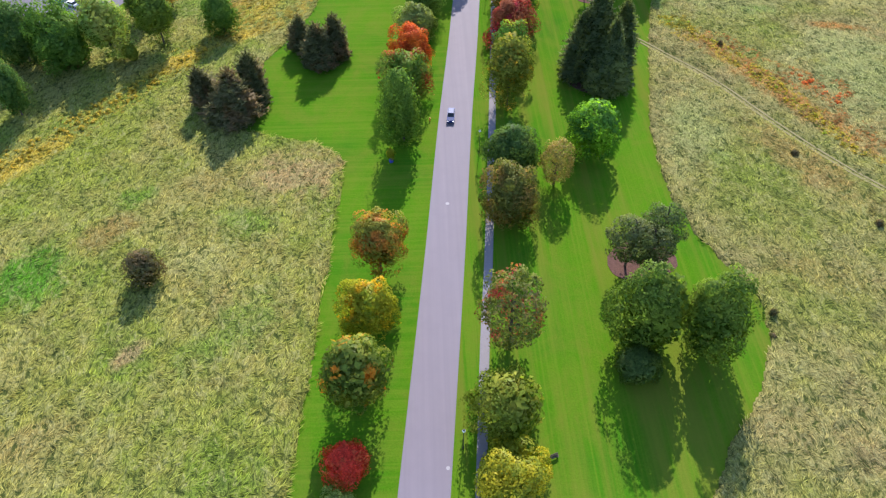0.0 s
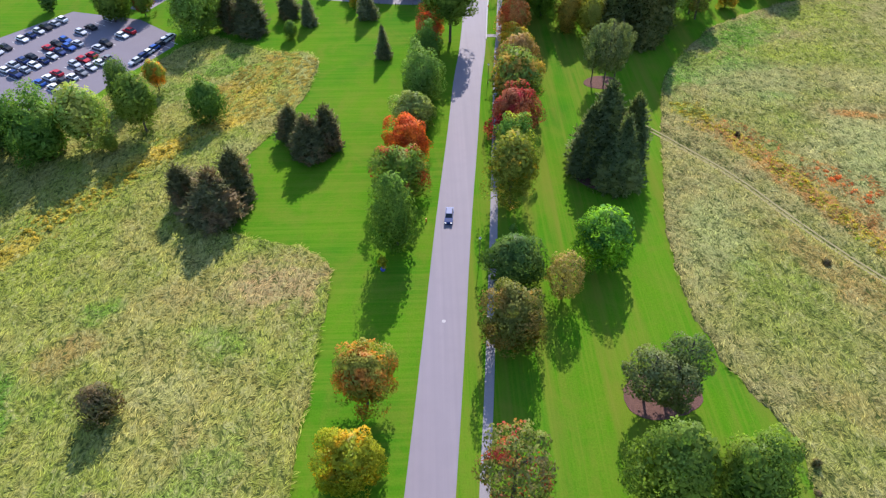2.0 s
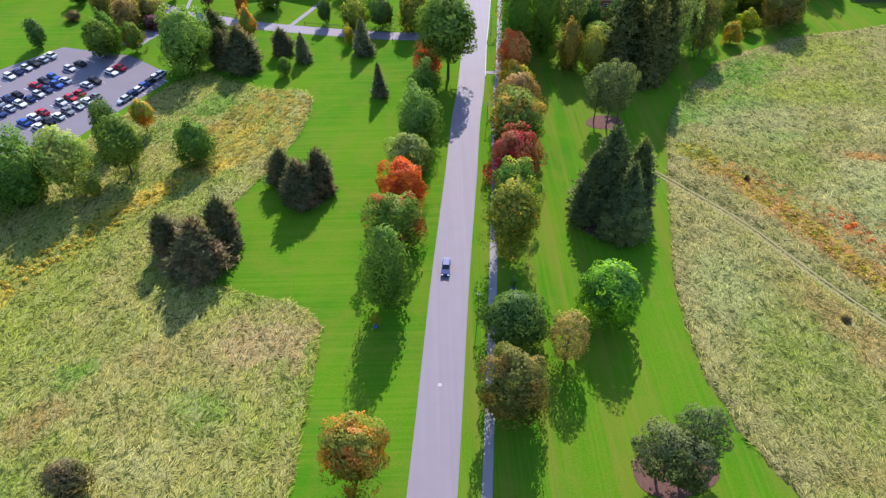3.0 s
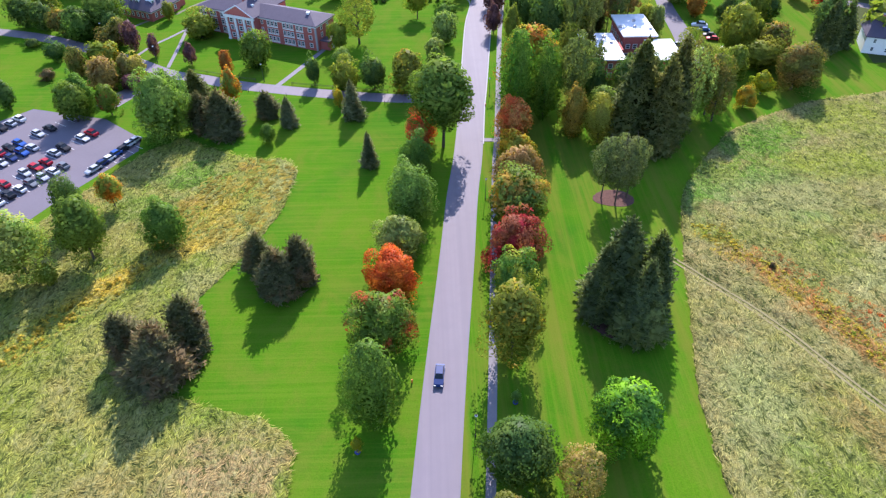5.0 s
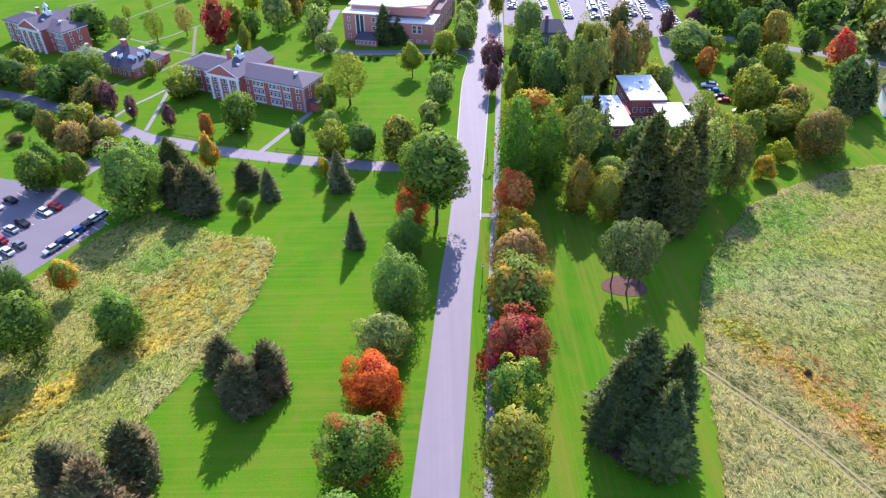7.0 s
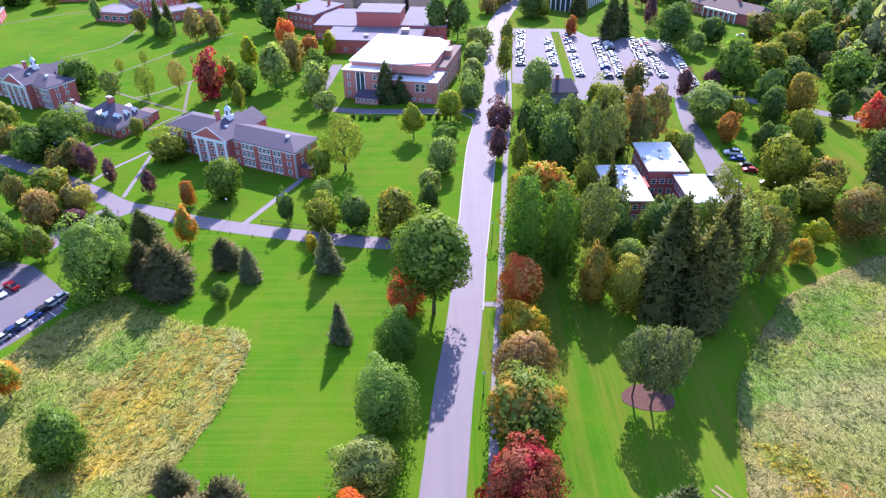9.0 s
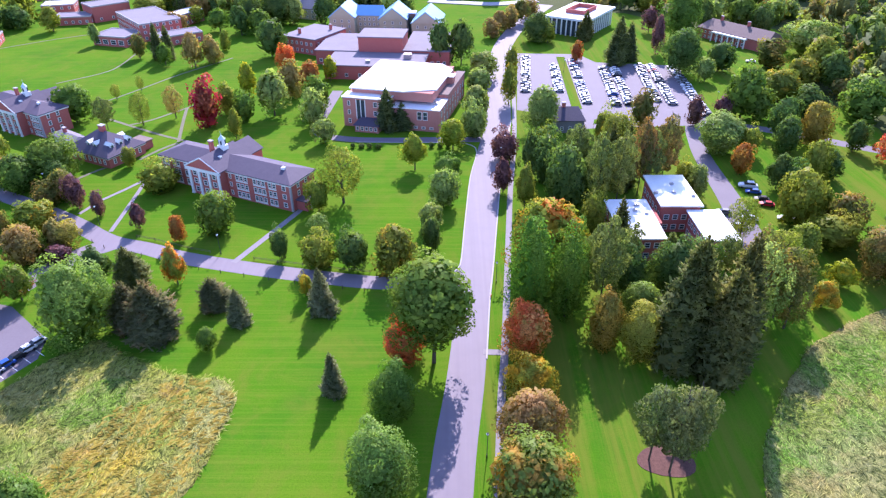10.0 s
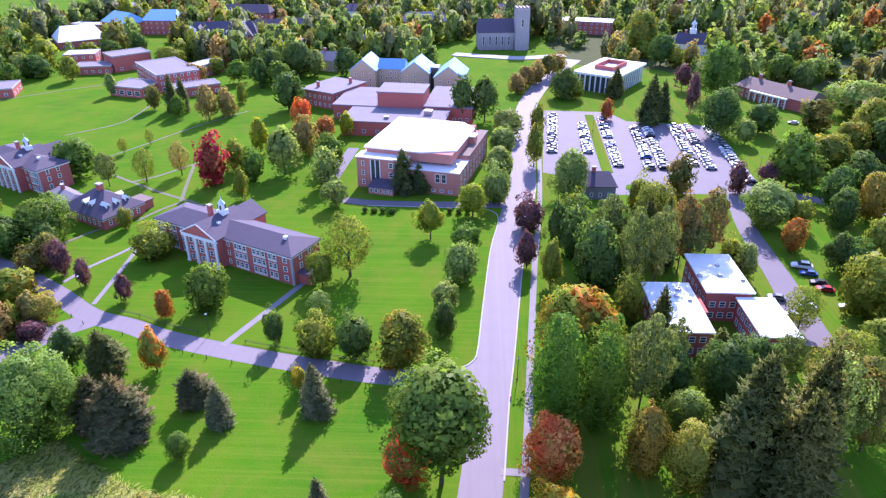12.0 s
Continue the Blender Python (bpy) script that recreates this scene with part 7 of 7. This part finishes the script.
def car_meshes():
    """Meshes of a saloon, nose towards +y: body, glasshouse, roof, wheel, lamps."""
    out = {}
    side = ((-2.25, 0.35), (-2.28, 0.62), (-2.1, 0.9), (-1.2, 0.98), (1.0, 0.95), (2.0, 0.78), (2.26, 0.58), (2.25, 0.35))
    bm = bmesh.new()
    a, b = ([bm.verts.new((sx * (0.9 if z > 0.4 else 0.86) * (0.93 if abs(y) > 2 else 1), y, z)) for y, z in side] for sx in (-1, 1))
    bm.faces.new(a)
    bm.faces.new(list(reversed(b)))
    for i in range(len(side)):
        j = (i + 1) % len(side)
        bm.faces.new((a[j], a[i], b[i], b[j]))
    bmesh.ops.recalc_face_normals(bm, faces=bm.faces)
    bmesh.ops.bevel(bm, geom=[e for e in bm.edges if abs(e.verts[0].co.x - e.verts[1].co.x) < 0.2], offset=0.07, segments=2, affect='EDGES')
    out["body"] = bm
    cab = bmesh.new()
    low = [cab.verts.new(c) for c in ((-0.8, -1.75, 0.93), (0.8, -1.75, 0.93), (0.8, 1.05, 0.93), (-0.8, 1.05, 0.93))]
    top = [cab.verts.new(c) for c in ((-0.62, -1.15, 1.43), (0.62, -1.15, 1.43), (0.62, 0.35, 1.43), (-0.62, 0.35, 1.43))]
    cab.faces.new(top)
    for i in range(4):
        cab.faces.new((low[i], low[(i + 1) % 4], top[(i + 1) % 4], top[i]))
    out["glasshouse"] = cab
    roof = boxed((-0.64, 0.64, -1.2, 0.4, 1.41, 1.47))
    bmesh.ops.bevel(roof, geom=list(roof.edges), offset=0.025, segments=1, affect='EDGES')
    out["roof"] = roof
    wheel = bmesh.new()
    tube(wheel, (-0.1, 0, 0), (0.1, 0, 0), 0.33, 0.33, 12)
    out["wheel"] = wheel
    out["headlamp"] = boxed((-0.2, 0.2, -0.05, 0.05, -0.07, 0.07))
    meshes = {}
    for k, bm in out.items():
        bm.normal_update()
        me = bpy.data.meshes.new(k)
        bm.to_mesh(me)
        bm.free()
        me.materials.append({"glasshouse": AUTO_GLASS, "wheel": RUBBER, "headlamp": WHITE}.get(k, WHITE))
        meshes[k] = me
    return meshes


CAR = car_meshes()
PAINTS = {n: plain("car_paint_" + n, c, 0.45, 0.18, m * 0.4) for n, c, m in (
    ("white", (0.75, 0.75, 0.76), 0.0), ("silver", (0.48, 0.49, 0.52), 0.5), ("grey", (0.18, 0.19, 0.21), 0.4), ("black", (0.02, 0.02, 0.025), 0.0),
    ("blue", (0.03, 0.10, 0.36), 0.2), ("navy", (0.02, 0.04, 0.14), 0.2), ("red", (0.42, 0.02, 0.035), 0.1), ("tan", (0.42, 0.33, 0.2), 0.3))}


def parked_car(x, y, turn, paint, place_words, scale=(1, 1, 1), group=""):
    t = thing("car", x, y, 0.03, turn, paint + " car " + place_words, "car", group)
    for k in ("body", "glasshouse", "roof"):
        o = part(k, CAR[k], PAINTS[paint] if k != "glasshouse" else AUTO_GLASS, t)
        o.scale = scale
    for sx in (-0.8, 0.8):
        for wy in (-1.4, 1.4):
            o = part("wheel", CAR["wheel"], RUBBER, t)
            o.location = (sx * scale[0], wy * scale[1], 0.33)
    return t


def headlamps(t):
    for sx in (-0.62, 0.62):
        o = part("headlamp", CAR["headlamp"], LAMP_WHITE, t)
        o.location = (sx, 2.47, 0.7)


tints = random.Random(4)
MIX_EAST = ["white"] * 9 + ["silver"] * 9 + ["grey"] * 3 + ["black"] * 2 + ["red", "blue", "navy"]
MIX_WEST = ["navy"] * 2 + ["blue"] * 3 + ["red"] * 3 + ["silver"] * 5 + ["white"] * 4 + ["black"] * 2 + ["grey"] * 2


def car_row(x0, y0, x1, y1, mix, words, group, gaps=0.08, turn=0.0):
    n = int(math.hypot(x1 - x0, y1 - y0) / 2.75)
    heading = math.degrees(math.atan2(y1 - y0, x1 - x0)) + turn
    for k in range(n + 1):
        if tints.random() < gaps:
            continue
        u = k / n
        s = tints.choice(((1, 1, 1), (1, 1, 1), (1.03, 1.02, 1.2), (0.97, 0.93, 1.02)))
        parked_car(x0 + (x1 - x0) * u + tints.uniform(-.15, .15), y0 + (y1 - y0) * u, heading + tints.choice((0, 180)) + tints.uniform(-2, 2), tints.choice(mix), words, s, group)


def parking_lines(name, rows, length):
    bm = bmesh.new()
    for x0, y0, x1, y1 in rows:
        v = Vector((x1 - x0, y1 - y0))
        n = int(v.length / 2.75)
        u = v.normalized()
        w = Vector((u.y, -u.x)) * length / 2
        for k in range(n + 2):
            c = Vector((x0, y0)) + u * (2.75 * (k - 0.5))
            bm.faces.new([bm.verts.new((*q, 0.02)) for q in (c - w - u * 0.06, c + w - u * 0.06, c + w + u * 0.06, c - w + u * 0.06)])
    bmesh.ops.recalc_face_normals(bm, faces=bm.faces)
    tagged(part(name, bm, WHITE, None), "worn white parking bay lines on asphalt", "road marking", "", "stuff")


EAST_ROWS = ((49.2, 423.4, 44.2, 373.0), (61.1, 409.2, 58.4, 373.0), (71.1, 418.1, 67.6, 358.5), (83.3, 405.2, 79.0, 356.0), (88.5, 405.4, 84.4, 356.1),
             (100.8, 408.4, 96.4, 360.5), (106.2, 408.6, 101.8, 356.8), (116.0, 407.0, 111.2, 343.4))
WEST_ROWS = ((-127.5, 199.5, -114.8, 222.0), (-119.0, 191.0, -108.5, 208.5), (-114.5, 188.3, -104.0, 206.0), (-106.0, 183.5, -97.0, 198.5),
             (-101.0, 181.0, -91.5, 196.5), (-105.5, 213.5, -100.0, 222.5), (-96.5, 203.0, -90.5, 213.0), (-82.5, 196.0, -75.6, 206.5))
parking_lines("parking_lines", EAST_ROWS, 4.8)
parking_lines("parking_lines", WEST_ROWS, 4.8)
mover = parked_car(5.5, 124.5, 174.5, "navy", "driving along the pale road", (1.0, 1.12, 1.1))
headlamps(mover)
for r in EAST_ROWS:
    car_row(*r, MIX_EAST, "parked in the large car park", "cars in the east car park")
for r in WEST_ROWS[:-1]:
    car_row(*r, MIX_WEST, "parked in the worn car park", "cars in the west car park", 0.12)
for k, paint in enumerate(("silver", "white", "black", "blue", "white", "navy", "silver")):
    parked_car(-77.0 - 0.95 * k, 208.4 - 2.35 * k, 148 + (k % 3), paint, "parked in the worn car park", (1, 1, 1.0 + 0.08 * (k % 2)), "cars in the west car park")
for cx, cy, paint, s in ((103.1, 282.3, "white", (1.15, 1.25, 1.45)), (103.3, 278.6, "blue", (1, 1, 1)), (103.7, 273.6, "black", (1, 1, 1.1)), (104.0, 270.6, "red", (1, 1, 1)),
                         (90.5, 258.0, "silver", (1, 1, 1)), (95.8, 262.2, "white", (1, 1, 1)), (106.0, 262.3, "white", (1, 1, 1)), (89.8, 266.0, "grey", (1, 1, 1))):
    parked_car(cx, cy, 75, paint, "parked along the lane", s)
parked_car(-38.0, 344.0, 10, "white", "standing on the service drive", (1.05, 1.1, 1.3))
parked_car(156.0, 415.0, 70, "white", "parked beside the brick house")

# ---------------------------------------------------------------- street furniture


def lamp_post(x, y, h=6.0):
    t = thing("street_lamp", x, y, 0, 0, "dark iron lamp post with a white globe", "street lamp", "lamps along the roads")
    bm = bmesh.new()
    tube(bm, (0, 0, -0.1), (0, 0, 0.7), 0.16, 0.12)
    tube(bm, (0, 0, 0.7), (0, 0, h - 0.4), 0.075, 0.055)
    part("pole", bm, IRON, t)
    head = bmesh.new()
    bmesh.ops.create_icosphere(head, subdivisions=2, radius=0.27, matrix=Matrix.Translation((0, 0, h - 0.15)))
    part("globe", head, LAMP_WHITE, t)
    cap = bmesh.new()
    tube(cap, (0, 0, h + 0.08), (0, 0, h + 0.22), 0.2, 0.04)
    part("cap", cap, IRON, t)


for lx, ly in ((4.3, 44.0), (11.2, 112.0), (17.6, 178.5), (22.6, 231.5), (-48.1, 244.6), (-86.6, 259.9), (-112.0, 281.0), (110.0, 272.0), (28.4, 300.0), (64.4, 400.0), (118.6, 355.0)):
    lamp_post(lx, ly)


def bollard(x, y):
    t = thing("wooden_post", x, y, 0, 0, "short weathered wooden post at the road's edge", "post", "posts along the side road")
    bm = bmesh.new()
    tube(bm, (0, 0, -0.2), (0, 0, 1.0), 0.1, 0.09, 6)
    part("post", bm, WOOD_POST, t)


edge_line = along(CROSS, 5.0)
for k, p in enumerate(edge_line[3:26]):
    bollard(p.x + 0.6, p.y - 3.9)


def rail_fence(points):
    t = thing("rail_fence", points[0][0], points[0][1], 0, 0, "low dark post-and-rail fence along the side road", "fence")
    x0, y0 = points[0]
    for k, (x, y) in enumerate(points):
        bm = bmesh.new()
        tube(bm, (x - x0, y - y0, -0.2), (x - x0, y - y0, 0.95), 0.09, 0.08, 6)
        part("post", bm, WOOD_POST, t)
        if k:
            px_, py_ = points[k - 1]
            for z in (0.45, 0.8):
                bm = bmesh.new()
                tube(bm, (px_ - x0, py_ - y0, z), (x - x0, y - y0, z), 0.05, 0.05, 5)
                part("rail", bm, WOOD_POST, t)


rail_fence([(p.x + 1.2, p.y + 3.7) for p in edge_line[3:] if -41.5 < p.x < -8])
rail_fence([(p.x + 1.2, p.y + 3.7) for p in edge_line[3:] if -78 < p.x < -46.5])


def road_plate(x, y, r, label):
    t = thing("manhole_cover", x, y, 0.03, 0, label, "manhole cover")
    bm = bmesh.new()
    tube(bm, (0, 0, -0.02), (0, 0, 0.012), r, r, 16)
    part("lid", bm, KERB, t)


road_plate(3.7, 96.3, 0.38, "pale round manhole cover in the road")
road_plate(1.9, 41.0, 0.3, "pale drain cover at the road's edge")


def garden_bench(x, y, turn):
    t = thing("bench", x, y, 0, turn, "small weathered bench on the lawn beside a yellow tree", "bench")
    part("seat", boxed((-0.8, 0.8, -0.22, 0.22, 0.42, 0.48)), WOOD_POST, t)
    part("backrest", boxed((-0.8, 0.8, 0.2, 0.26, 0.55, 0.95)), WOOD_POST, t)
    for sx in (-0.7, 0.7):
        part("leg", boxed((sx - 0.05, sx + 0.05, -0.2, 0.26, 0, 0.42)), STEEL, t)


garden_bench(17.6, 42.0, 20)


def orange_marker(x, y):
    t = thing("road_marker", x, y, 0, 0, "small orange marker post in the verge", "marker")
    bm = bmesh.new()
    tube(bm, (0, 0, -0.1), (0, 0, 0.7), 0.16, 0.12, 8)
    part("post", bm, ORANGE_PAINT, t)
    cap = bmesh.new()
    tube(cap, (0, 0, 0.7), (0, 0, 0.85), 0.2, 0.1, 8)
    part("cap", cap, ORANGE_PAINT, t)


orange_marker(0.6, 123.5)
orange_marker(21.0, 225.5)
